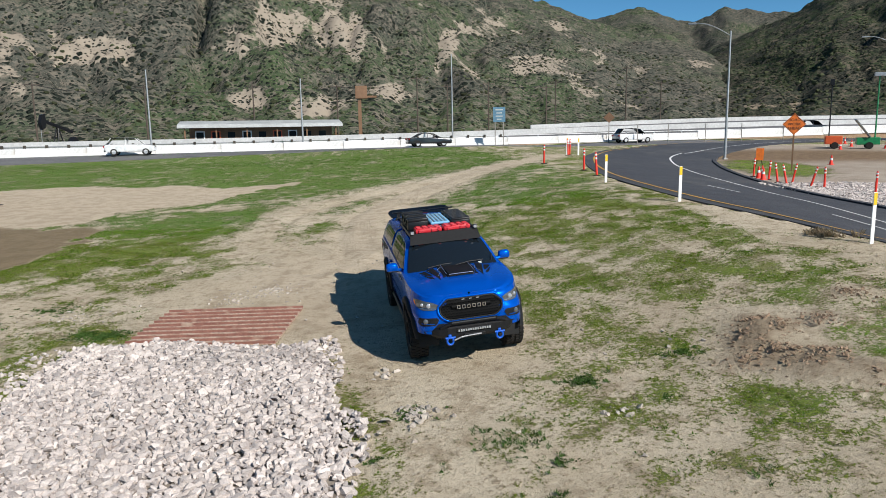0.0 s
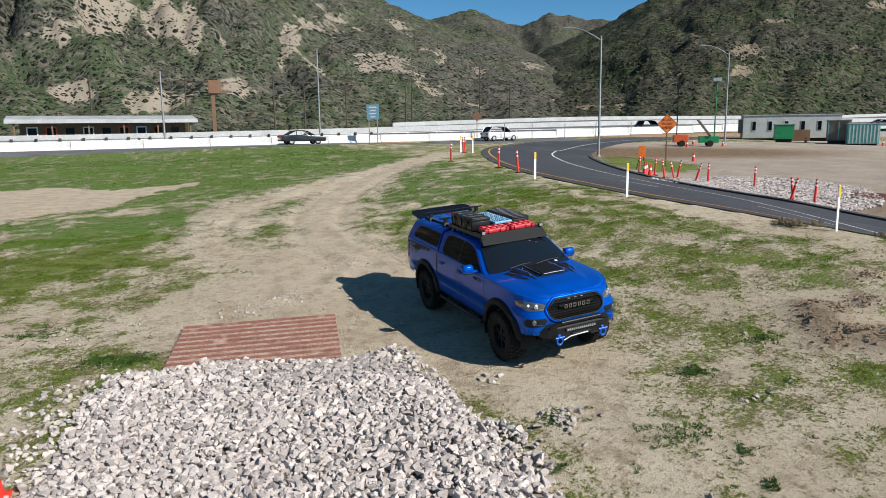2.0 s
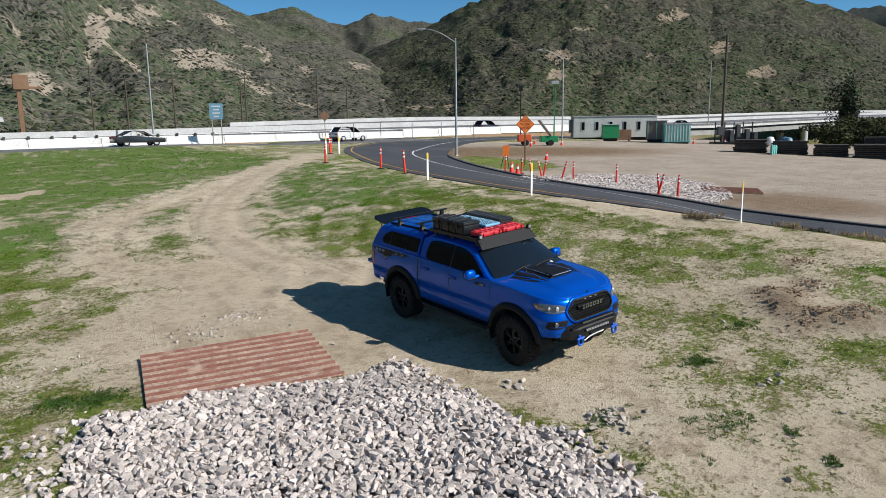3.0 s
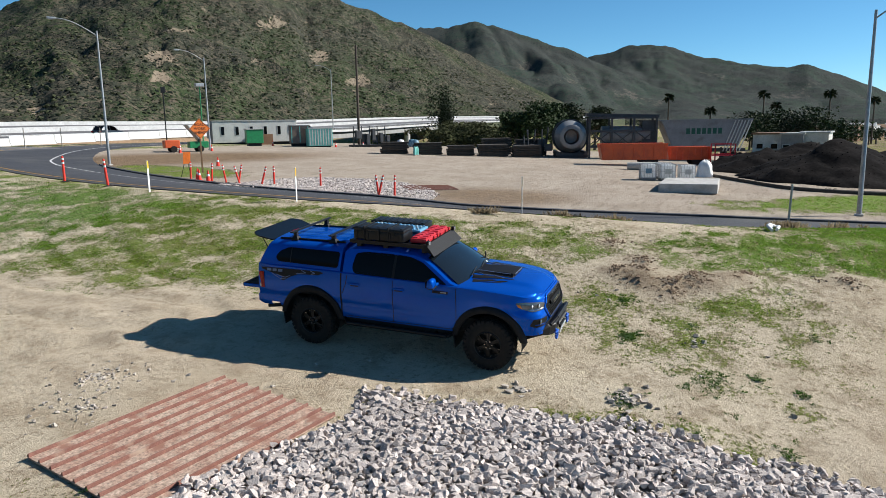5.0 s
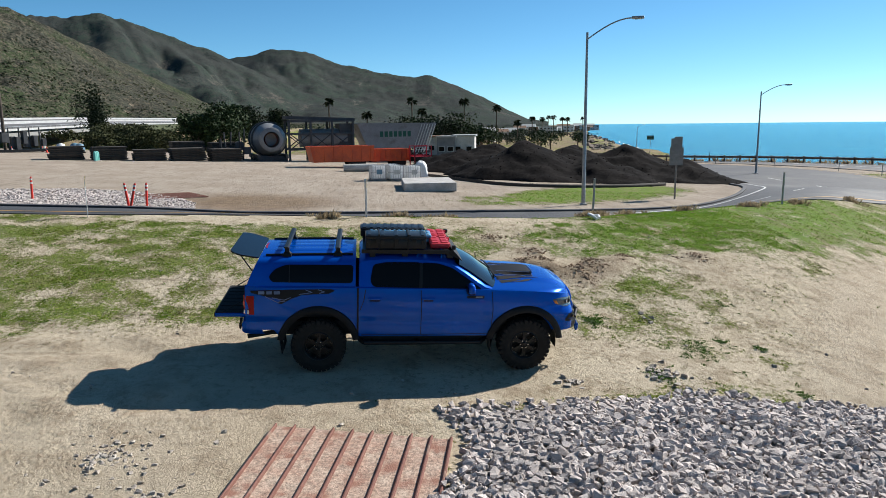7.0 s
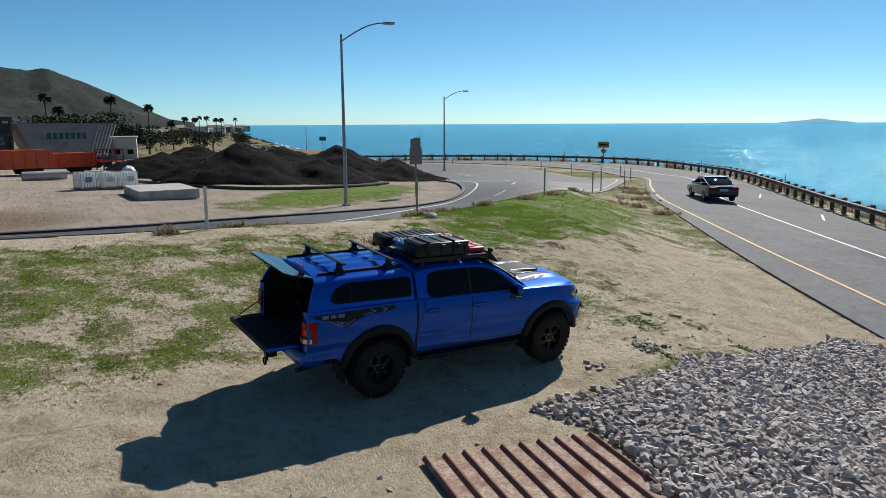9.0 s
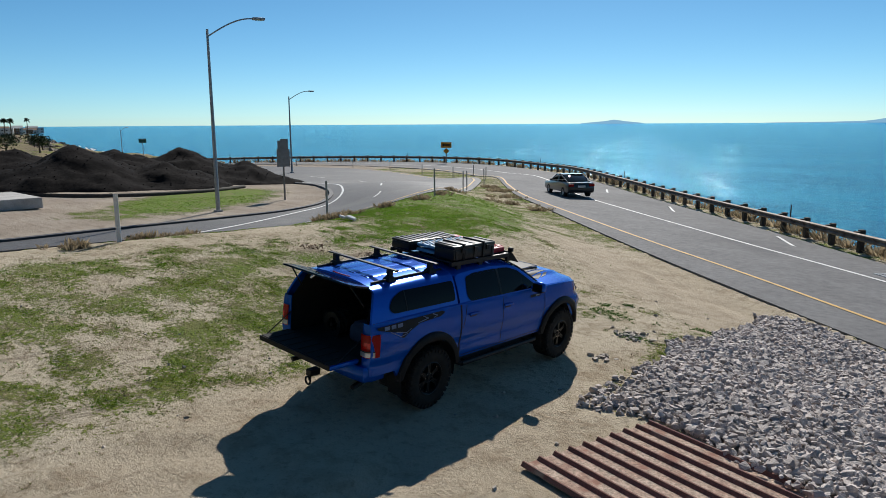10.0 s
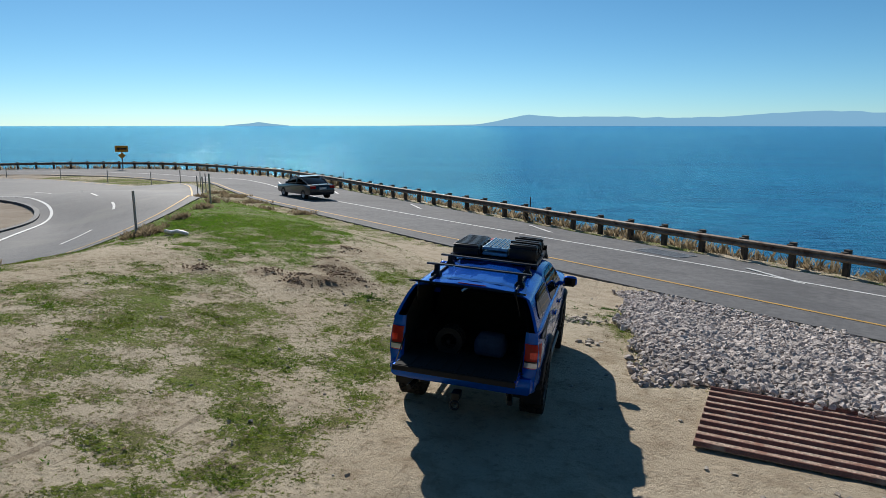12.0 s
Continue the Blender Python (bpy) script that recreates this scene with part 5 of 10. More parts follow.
# grille: deep black hexagon with honeycomb, body-coloured lip, blank letter blocks
HEX = [(-0.40, 1.185), (0.40, 1.185), (0.535, 1.055), (0.520, 0.93), (0.40, 0.830), (-0.40, 0.830), (-0.520, 0.93), (-0.535, 1.055)]
grille = nose_panel("grille", HEX, M_GRILLE, 0.004, "black honeycomb grille")


def hex_half(z):
    return float(np.interp(z, [0.83, 0.93, 1.055, 1.185], [0.40, 0.52, 0.535, 0.40]))


def nose_pipe(bm, pts, r, lift, n=6):
    fine = []
    for (xa, za), (xb, zb) in zip(pts, pts[1:]):
        k = max(1, int(math.hypot(xb - xa, zb - za) / 0.06))
        fine += [(xa + (xb - xa) * j / k, za + (zb - za) * j / k) for j in range(k)]
    fine.append(pts[-1])
    pipe(bm, [(x, nose_y(x, z) - lift, z) for x, z in fine], r, n)


bm = bmesh.new()
loop = rounded(HEX, 0.05, 3)
nose_pipe(bm, loop + loop[:1], 0.022, 0.006, 8)
part("grille_surround", bm, M_BLUE, grille, "blue lip round the grille", smooth=60)
bm = bmesh.new()
inner = [(x * 0.95, 1.007 + (z - 1.007) * 0.90) for x, z in loop]
nose_pipe(bm, inner + inner[:1], 0.012, 0.020)
part("grille_frame", bm, M_BLACK, grille, smooth=60)
for k in range(8):
    z = 0.860 + k * 0.040
    w = hex_half(z) - 0.03
    bm = bmesh.new()
    step = 0.044
    x = -w + (k % 2) * step / 2
    while x < w - step * 0.5:
        cx = x + step / 2
        nose_pipe(bm, [(x, z), (x + step * 0.25, z + 0.013), (x + step * 0.75, z + 0.013), (x + step, z)], 0.0055, 0.016, 4)
        x += step
    part("grille_bar", bm, M_GRILLE, grille)
bm = bmesh.new()
nose_pipe(bm, [(-0.31, 1.045), (0.31, 1.045)], 0.040, 0.004, 8)
part("badge_panel", bm, M_GRILLE, grille, smooth=60)
for k in range(6):
    bm = bmesh.new()
    x = -0.205 + k * 0.082
    w, hgt = 0.050, 0.060
    y = nose_y(x, 1.045) - 0.052
    box(bm, (x, y, 1.045 + hgt * 0.42), (w, 0.010, 0.010))
    box(bm, (x, y, 1.045 - hgt * 0.42), (w, 0.010, 0.010))
    for s in (-1, 1):
        box(bm, (x + s * w * 0.40, y, 1.045), (0.010, 0.010, hgt * 0.74))
    part("letter_block", bm, M_CHROME, grille, "small bright block")
for k in range(3):
    bm = bmesh.new()
    box(bm, (-0.12 + 0.12 * k, nose_y(0.12, 1.15) - 0.024, 1.152), (0.045, 0.012, 0.012))
    part("marker_lamp", bm, M_LAMP, grille)

# steel bumper, light bar, shackles
nose_panel("lower_valance", [(-0.55, 0.80), (0.55, 0.80), (0.62, 0.72), (0.78, 0.68), (0.76, 0.645), (-0.76, 0.645), (-0.78, 0.68), (-0.62, 0.72)], M_BLACK, 0.008, "black lower valance")
bm = bmesh.new()
rows = []
for x, yf, zl, zh in ((-0.66, -2.44, 0.60, 0.72), (-0.56, -2.52, 0.575, 0.755), (-0.42, -2.58, 0.56, 0.765), (0.42, -2.58, 0.56, 0.765), (0.56, -2.52, 0.575, 0.755), (0.66, -2.44, 0.60, 0.72)):
    rows.append([(x, -2.36, zl), (x, yf + 0.03, zl), (x, yf, zl + 0.05), (x, yf, zh - 0.03), (x, yf + 0.03, zh), (x, -2.36, zh)])
sheet(bm, rows)
for r in (rows[0], rows[-1]):
    bm.faces.new([bm.verts.new(p) for p in r])
bumper = part("front_bumper", bm, M_BLACKSTEEL, truck, "black steel bumper")
bm = bmesh.new()
pipe(bm, [(-0.52, -2.52, 0.745), (-0.36, -2.59, 0.825), (0.36, -2.59, 0.825), (0.52, -2.52, 0.745)], 0.030, 10)
part("bull_bar", bm, M_BLACKSTEEL, bumper, smooth=50)
bm = bmesh.new()
box(bm, (0, -2.585, 0.695), (0.56, 0.03, 0.062), bevel=0.008)
bar = part("light_bar", bm, M_BLACK, bumper)
for k in range(14):
    bm = bmesh.new()
    box(bm, (-0.247 + k * 0.038, -2.603, 0.695), (0.026, 0.008, 0.034))
    part("led_cell", bm, M_LAMP, bar)
for sgn in (-1, 1):
    bm = bmesh.new()
    q = [(sgn * 0.40 + 0.050 * math.cos(a), -2.600, 0.545 + 0.060 * math.sin(a)) for a in np.linspace(2.4, 2.4 + 4.7, 12)]
    pipe(bm, q, 0.018, 8)
    tube(bm, (sgn * 0.40 - 0.075, -2.600, 0.595), (sgn * 0.40 + 0.085, -2.600, 0.595), 0.017, n=8)
    box(bm, (sgn * 0.40, -2.575, 0.610), (0.05, 0.05, 0.07), bevel=0.008)
    part("shackle", bm, M_SHACKLE, bumper, "bright blue tow shackle", smooth=60)
bm = bmesh.new()
box(bm, (0, -2.595, 0.605), (0.34, 0.04, 0.055), bevel=0.010)
lead = part("winch_fairlead", bm, M_BLACKSTEEL, bumper)
bm = bmesh.new()
pipe(bm, [(-0.34, -2.625, 0.555), (-0.22, -2.635, 0.60), (-0.05, -2.63, 0.61), (0.10, -2.63, 0.615)], 0.012, 6)
part("winch_rope", bm, M_GALV, lead, "pale winch rope", smooth=60)
bm = bmesh.new()
prism(bm, [(-2.45, 0.58), (-2.12, 0.44), (-2.10, 0.46), (-2.43, 0.62)], "x", -0.55, 0.55)
part("skid_plate", bm, M_BLACKSTEEL, truck)


# bonnet scoop and dark decals
def bonnet_panel(name, outline, material, lift, label="", parent=None):
    return skin_panel(name, outline, lambda x, y: (x, y, bonnet_z(x, y) + lift), material, label, parent, 6, 12)


bm = bmesh.new()
rows = []
for y, hgt, w in ((-1.83, 0.003, 0.245), (-1.815, 0.046, 0.235), (-1.70, 0.052, 0.245), (-1.50, 0.040, 0.25), (-1.30, 0.020, 0.25), (-1.18, 0.003, 0.25)):
    rows.append([(x, y, bonnet_z(x, y) + (hgt if abs(x) < w * 0.93 else 0.001)) for x in np.linspace(-w, w, 15)])
sheet(bm, rows)
scoop = part("bonnet_scoop", bm, M_DECAL, truck, "black-topped bonnet scoop", smooth=35)
bm = bmesh.new()
sheet(bm, [[(x, -1.840, bonnet_z(x, -1.83) + 0.008) for x in np.linspace(-0.20, 0.20, 7)], [(x, -1.828, bonnet_z(x, -1.82) + 0.040) for x in np.linspace(-0.20, 0.20, 7)]])
part("scoop_mouth", bm, M_GRILLE, scoop)
bm = bmesh.new()
pipe(bm, [(x, -1.842, bonnet_z(x, -1.83) + 0.044) for x in np.linspace(-0.20, 0.20, 6)], 0.006, 6)
part("scoop_lip", bm, M_DECALBLUE, scoop)
bonnet_panel("bonnet_decal", [(-0.30, -1.12), (0.30, -1.12), (0.30, -1.42), (0.285, -1.66), (0.30, -1.84), (0.25, -1.80), (0.245, -1.20), (-0.245, -1.20), (-0.25, -1.80), (-0.30, -1.84), (-0.285, -1.66), (-0.30, -1.42)], M_DECAL, 0.004, "matt black bonnet decal")
for sgn in (-1, 1):
    for pts in ([(0.37, -1.17), (0.50, -1.20), (0.44, -1.50), (0.36, -1.92), (0.33, -1.60)], [(0.52, -1.22), (0.63, -1.25), (0.55, -1.44), (0.45, -1.62), (0.47, -1.46)], [(0.56, -1.46), (0.60, -1.38), (0.52, -1.66), (0.44, -1.80), (0.46, -1.66)]):
        bonnet_panel("bonnet_decal", [(sgn * x, y) for x, y in pts], M_DECAL, 0.004, "matt black bonnet decal")
    for pts in ([(0.25, -1.24), (0.33, -1.36), (0.30, -1.52), (0.36, -1.70)], [(0.24, -1.22), (0.24, -1.78)]):
        bm = bmesh.new()
        pipe(bm, [(sgn * x, y, bonnet_z(x, y) + (0.006 if x > 0.245 else 0.045)) for x, y in pts], 0.005, 5)
        part("decal_line", bm, M_DECALBLUE, scoop)
bm = bmesh.new()
rows = []
for f in (0.0, 1.0):
    rows.append([(x, -1.10 - 0.10 * (1 - (x / 0.72) ** 2) + 0.075 * f, bonnet_z(x, -1.10) * (1 - f) + (1.352 + 0.045 * (1 - (x / 0.72) ** 2)) * f + 0.006) for x in np.linspace(-0.72, 0.72, 15)])
sheet(bm, rows)
part("cowl", bm, M_BLACK, truck, smooth=50)
for x0 in (-0.45, 0.05):
    bm = bmesh.new()
    pipe(bm, [(x0, -1.175, 1.405), (x0 + 0.25, -1.14, 1.432), (x0 + 0.50, -1.10, 1.425)], 0.010, 6)
    part("wiper", bm, M_BLACK, truck)
bm = bmesh.new()
tube(bm, (0.70, -1.04, 1.33), (0.73, -1.02, 1.50), 0.014, 0.008, 8)
part("antenna_base", bm, M_BLACK, truck)


# canopy over the bed, with open hatch
def canopy_x(z):
    t = (z - 1.345) / 0.40
    return 0.858 - 0.125 * t - 0.045 * max(0, t) ** 3


def canopy_rear(z):
    return 2.68 - 0.17 * (max(0.0, z - 1.345) / 0.42) ** 1.2


bm = bmesh.new()
for off in (0.0, 0.035):
    rows = []
    for k in range(17):
        f = k / 16
        half = [(canopy_x(z) - off, z) for z in np.linspace(1.34, 1.715, 7)]
        xe = half[-1][0]
        for j in range(1, 11):
            u = 1 - j / 10
            half.append((xe * u ** 0.75, 1.715 + (0.088 - off) * math.sin((1 - u) * math.pi / 2) ** 0.65))
        full = half + [(-x, z) for x, z in half[-2::-1]]
        rows.append([(x, 1.055 + (canopy_rear(z) - 1.055) * f, z - 0.028 * f * f * max(0, (z - 1.34) / 0.42)) for x, z in full])
    vs = sheet(bm, rows)
    ends = vs[-1] if off == 0 else ends
    if off:
        for i in range(len(ends) - 1):
            bm.faces.new((ends[i], ends[i + 1], vs[-1][i + 1], vs[-1][i]))
    else:
        bm.faces.new([bm.verts.new(v.co) for v in vs[0]])
canopy = part("canopy", bm, M_BLUE, truck, "blue fibreglass canopy", smooth=38)


def canopy_top(x, y):
    u = min(1.0, abs(x) / canopy_x(1.715)) ** (1 / 0.75)
    f = (y - 1.055) / 1.45
    return 1.715 + 0.088 * math.sin((1 - u) * math.pi / 2) ** 0.65 - 0.028 * f * f


for sgn in (-1, 1):
    pane = side_panel("canopy_window", rounded([(1.10, 1.405), (1.09, 1.665), (2.10, 1.665), (2.27, 1.60), (2.36, 1.49), (2.30, 1.415)], 0.055), M_GLASS, sgn, 0.008, curve=canopy_x, parent=canopy)
    side_panel("canopy_seam", [(1.06, 1.345), (1.06, 1.357), (2.66, 1.352), (2.66, 1.340)], M_BLACK, sgn, 0.003, curve=canopy_x, parent=canopy)
    side_panel("window_slider", [(2.04, 1.41), (2.04, 1.662), (2.055, 1.662), (2.055, 1.41)], M_BLACK, sgn, 0.010, curve=canopy_x, parent=pane)
    bm = bmesh.new()
    pipe(bm, [(sgn * 0.53, y, canopy_top(0.53, y) + 0.014) for y in np.linspace(1.10, 2.42, 7)], 0.016, 8)
    part("roof_track", bm, M_BLACK, canopy, "black roof track", smooth=50)
for x in (-0.26, 0.0, 0.26):
    bm = bmesh.new()
    sheet(bm, [[(x - 0.09, y, canopy_top(x - 0.09, y) + 0.0005), (x - 0.055, y, canopy_top(x, y) + 0.0045), (x + 0.055, y, canopy_top(x, y) + 0.0045), (x + 0.09, y, canopy_top(x + 0.09, y) + 0.0005)] for y in np.linspace(1.20, 2.30, 6)])
    part("roof_swage", bm, M_BLUE, canopy, smooth=30)
bm = bmesh.new()
for sgn in (-1, 1):
    sheet(bm, [[(sgn * 0.78, 1.09, 0.84), (sgn * 0.78, 1.09, 1.33), (sgn * 0.63, 1.09, 1.69)], [(sgn * 0.74, 2.68, 0.84), (sgn * 0.74, 2.66, 1.33), (sgn * 0.63, 2.48, 1.68)]])
sheet(bm, [[(-0.78, 1.06, 0.84), (0.78, 1.06, 0.84)], [(-0.74, 2.73, 0.84), (0.74, 2.73, 0.84)]])
sheet(bm, [[(-0.78, 1.06, 0.84), (0.78, 1.06, 0.84)], [(-0.63, 1.09, 1.70), (0.63, 1.09, 1.70)]])
sheet(bm, [[(-0.63, 1.09, 1.70), (0.63, 1.09, 1.70)], [(-0.63, 2.48, 1.69), (0.63, 2.48, 1.69)]])
for sgn in (-1, 1):
    box(bm, (sgn * 0.68, 1.62, 0.93), (0.20, 0.95, 0.2), bevel=0.03)
part("bed_interior", bm, M_LINER, truck, "black bed liner")
# hatch of tinted glass, held up by struts
hinge = Vector((0, 2.515, 1.745))
rot = Matrix.Rotation(radians(19), 3, "X")
outline = rounded([(-0.64, 0.0), (0.64, 0.0), (0.70, 0.30), (0.62, 0.43), (-0.62, 0.43), (-0.70, 0.30)], 0.06)
bm = bmesh.new()
lo, hi = [], []
for u, v in outline:
    bow = -0.04 * (v / 0.43) ** 2 - 0.03 * abs(u / 0.66) ** 2.5
    lo.append(bm.verts.new(hinge + rot @ Vector((u, v, bow))))
    hi.append(bm.verts.new(hinge + rot @ Vector((u, v, bow + 0.022))))
bm.faces.new(lo[::-1])
bm.faces.new(hi)
for i in range(len(lo)):
    bm.faces.new((lo[i], lo[(i + 1) % len(lo)], hi[(i + 1) % len(lo)], hi[i]))
hatch = part("canopy_hatch", bm, M_GLASS_HATCH, truck, "raised tinted glass hatch")
for sgn in (-1, 1):
    bm = bmesh.new()
    tube(bm, (sgn * 0.62, 2.60, 1.50), tuple(hinge + rot @ Vector((sgn * 0.57, 0.30, -0.05))), 0.010, n=6)
    part("gas_strut", bm, M_BLACK, hatch)
bm = bmesh.new()
tube(bm, tuple(hinge + rot @ Vector((-0.03, 0.40, -0.05))), tuple(hinge + rot @ Vector((0.03, 0.40, -0.10))), 0.018, n=8)
part("hatch_handle", bm, M_CHROME, hatch)
bm = bmesh.new()
sheet(bm, [[(x, 2.455 + 0.022 * k - 0.05 * (x / 0.3) ** 2, canopy_top(x, 2.40) + (0.012, 0.014, -0.008)[k] - 0.012) for x in np.linspace(-0.17, 0.17, 9)] for k in range(3)])
part("brake_lamp", bm, M_REDLENS, canopy, "red high brake lamp", smooth=50)
for y in (1.33, 2.10):
    bm = bmesh.new()
    prism(bm, [(y - 0.040, 1.905), (y - 0.015, 1.918), (y + 0.030, 1.916), (y + 0.040, 1.905), (y + 0.020, 1.893), (y - 0.025, 1.893)], "x", -0.66, 0.66)
    cb = part("crossbar", bm, M_BLACKSTEEL, truck, "black roof crossbar")
    for sgn in (-1, 1):
        bm = bmesh.new()
        zt = canopy_top(0.53, y)
        rows = [[(sgn * (0.53 + dx), y + s * 0.055 * w, z) for dx, s in ((-0.05 * w, -1), (0.05 * w, -1), (0.05 * w, 1), (-0.05 * w, 1), (-0.05 * w, -1))] for w, z in ((1.25, zt - 0.005), (1.1, zt + 0.03), (0.6, zt + 0.06), (0.6, 1.895))]
        sheet(bm, rows)
        part("crossbar_foot", bm, M_BLACK, cb, smooth=30)

# tailgate lying open, rear bumper, hitch
bm = bmesh.new()
box(bm, (0, 2.955, 0.850), (1.44, 0.46, 0.060), bevel=0.018)
gate = part("tailgate", bm, M_BLUE, truck, "open blue tailgate lying flat", smooth=40)
bm = bmesh.new()
box(bm, (0, 2.955, 0.885), (1.38, 0.43, 0.014), bevel=0.003)
liner = part("tailgate_liner", bm, M_LINER, gate, "black ribbed liner")
for k in range(7):
    bm = bmesh.new()
    box(bm, (-0.54 + 0.18 * k, 2.955, 0.894), (0.06, 0.38, 0.010), bevel=0.003)
    part("liner_rib", bm, M_LINER, liner)
bm = bmesh.new()
box(bm, (0, 3.186, 0.855), (1.42, 0.012, 0.064), bevel=0.004)
part("gate_cap", bm, M_BLACK, gate, "dark top edge of the gate")
for sgn in (-1, 1):
    bm = bmesh.new()
    tube(bm, (sgn * 0.715, 2.70, 1.12), (sgn * 0.70, 3.08, 0.885), 0.008, n=6)
    part("tailgate_cable", bm, M_BLACK, gate)
bm = bmesh.new()
rows = []
for x, yb in ((-0.885, 2.45), (-0.885, 2.66), (-0.84, 2.76), (-0.60, 2.79), (0.60, 2.79), (0.84, 2.76), (0.885, 2.66), (0.885, 2.45)):
    rows.append([(x * 0.97, yb - 0.03, 0.60), (x, yb, 0.64), (x, yb, 0.76), (x * 0.985, yb - 0.02, 0.795), (x * 0.9, 2.44, 0.80)])
sheet(bm, rows)
rb = part("rear_bumper", bm, M_BLUE, truck, "blue rear bumper with dark step", smooth=40)
bm = bmesh.new()
box(bm, (0, 2.745, 0.800), (1.30, 0.09, 0.014), bevel=0.004)
part("bumper_step", bm, M_BLACK, rb)
bm = bmesh.new()
box(bm, (0, 2.85, 0.52), (0.10, 0.16, 0.09), bevel=0.01)
tube(bm, (0, 2.90, 0.52), (0, 2.90, 0.42), 0.02, n=8)
pipe(bm, [(0.05 * math.cos(a), 2.93, 0.42 + 0.05 * math.sin(a)) for a in np.linspace(0, 2 * math.pi, 13)], 0.014, 6)
part("tow_hitch", bm, M_BLACKSTEEL, truck)
for sgn in (-1, 1):
    bm = bmesh.new()
    tube(bm, (sgn * 0.55, 2.30, 0.52), (sgn * 0.62, 2.72, 0.47), 0.035, n=10)
    part("exhaust_tip" if sgn < 0 else "leaf_spring_end", bm, M_BLACKSTEEL, truck)
# things lying in the bed
bm = bmesh.new()
for c, s, b in (((-0.26, 2.20, 0.98), (0.40, 0.30, 0.24), 0.07), ((-0.26, 2.20, 1.07), (0.34, 0.24, 0.14), 0.06), ((-0.26, 2.06, 1.02), (0.12, 0.06, 0.10), 0.02)):
    box(bm, c, s, bevel=b)
solid("duffel_bag", bm, mat("blue_grey_canvas", (0.030, 0.052, 0.10), 0.9, scale=8, bump=0.2), TRUCK_POSE @ pose(0, 0, 0), "blue-grey canvas duffel bag lying in the truck bed", "bag", smooth=50)
reel = thing("hose_reel", TRUCK_POSE @ pose(0.25, 2.24, 1.0), "dark hose reel with coiled hose in the truck bed", "reel")
bm = bmesh.new()
for k in range(4):
    ring = [(0.13 + 0.012 * (k % 2)) for _ in range(1)][0]
    pipe(bm, [(0.0 + ring * math.cos(a), -0.07 + 0.045 * k, ring * math.sin(a)) for a in np.linspace(0, 2 * math.pi, 19)], 0.022, 6)
part("hose", bm, M_RUBBER, reel, "coiled black hose", smooth=60)
bm = bmesh.new()
for y in (-0.11, 0.11):
    revolve(bm, [(0.10, y - 0.008), (0.17, y - 0.008), (0.17, y + 0.008), (0.10, y + 0.008)], "y", 20)
tube(bm, (0, -0.13, 0), (0, 0.13, 0), 0.025, n=8)
box(bm, (0, 0, -0.145), (0.26, 0.24, 0.025), bevel=0.005)
part("reel_frame", bm, M_BLACKSTEEL, reel, smooth=40)


# wheels
def make_wheel():
    bm = bmesh.new()
    prof = [(0.225, -0.125), (0.25, -0.138), (0.30, -0.147), (0.36, -0.143), (0.392, -0.128), (0.402, -0.115), (0.404, -0.06), (0.404, 0.06), (0.402, 0.115), (0.392, 0.128), (0.36, 0.143), (0.30, 0.147), (0.25, 0.138), (0.225, 0.125)]
    revolve(bm, prof, "x", 56)
    for k in range(34):
        a = 2 * math.pi * k / 34
        for row, xo in enumerate((-0.108, -0.038, 0.038, 0.108)):
            r = Matrix.Rotation(a + (row % 2) * math.pi / 34, 3, "X")
            box(bm, r @ Vector((xo, 0, 0.408)), (0.056, 0.052, 0.024), r @ Matrix.Rotation(radians(16 if row % 2 else -16), 3, "Z"))
        for xo in (-0.140, 0.140):
            r = Matrix.Rotation(a, 3, "X")
            box(bm, r @ Vector((xo, 0, 0.380)), (0.018, 0.040 if k % 2 else 0.052, 0.052), r)
    return bm


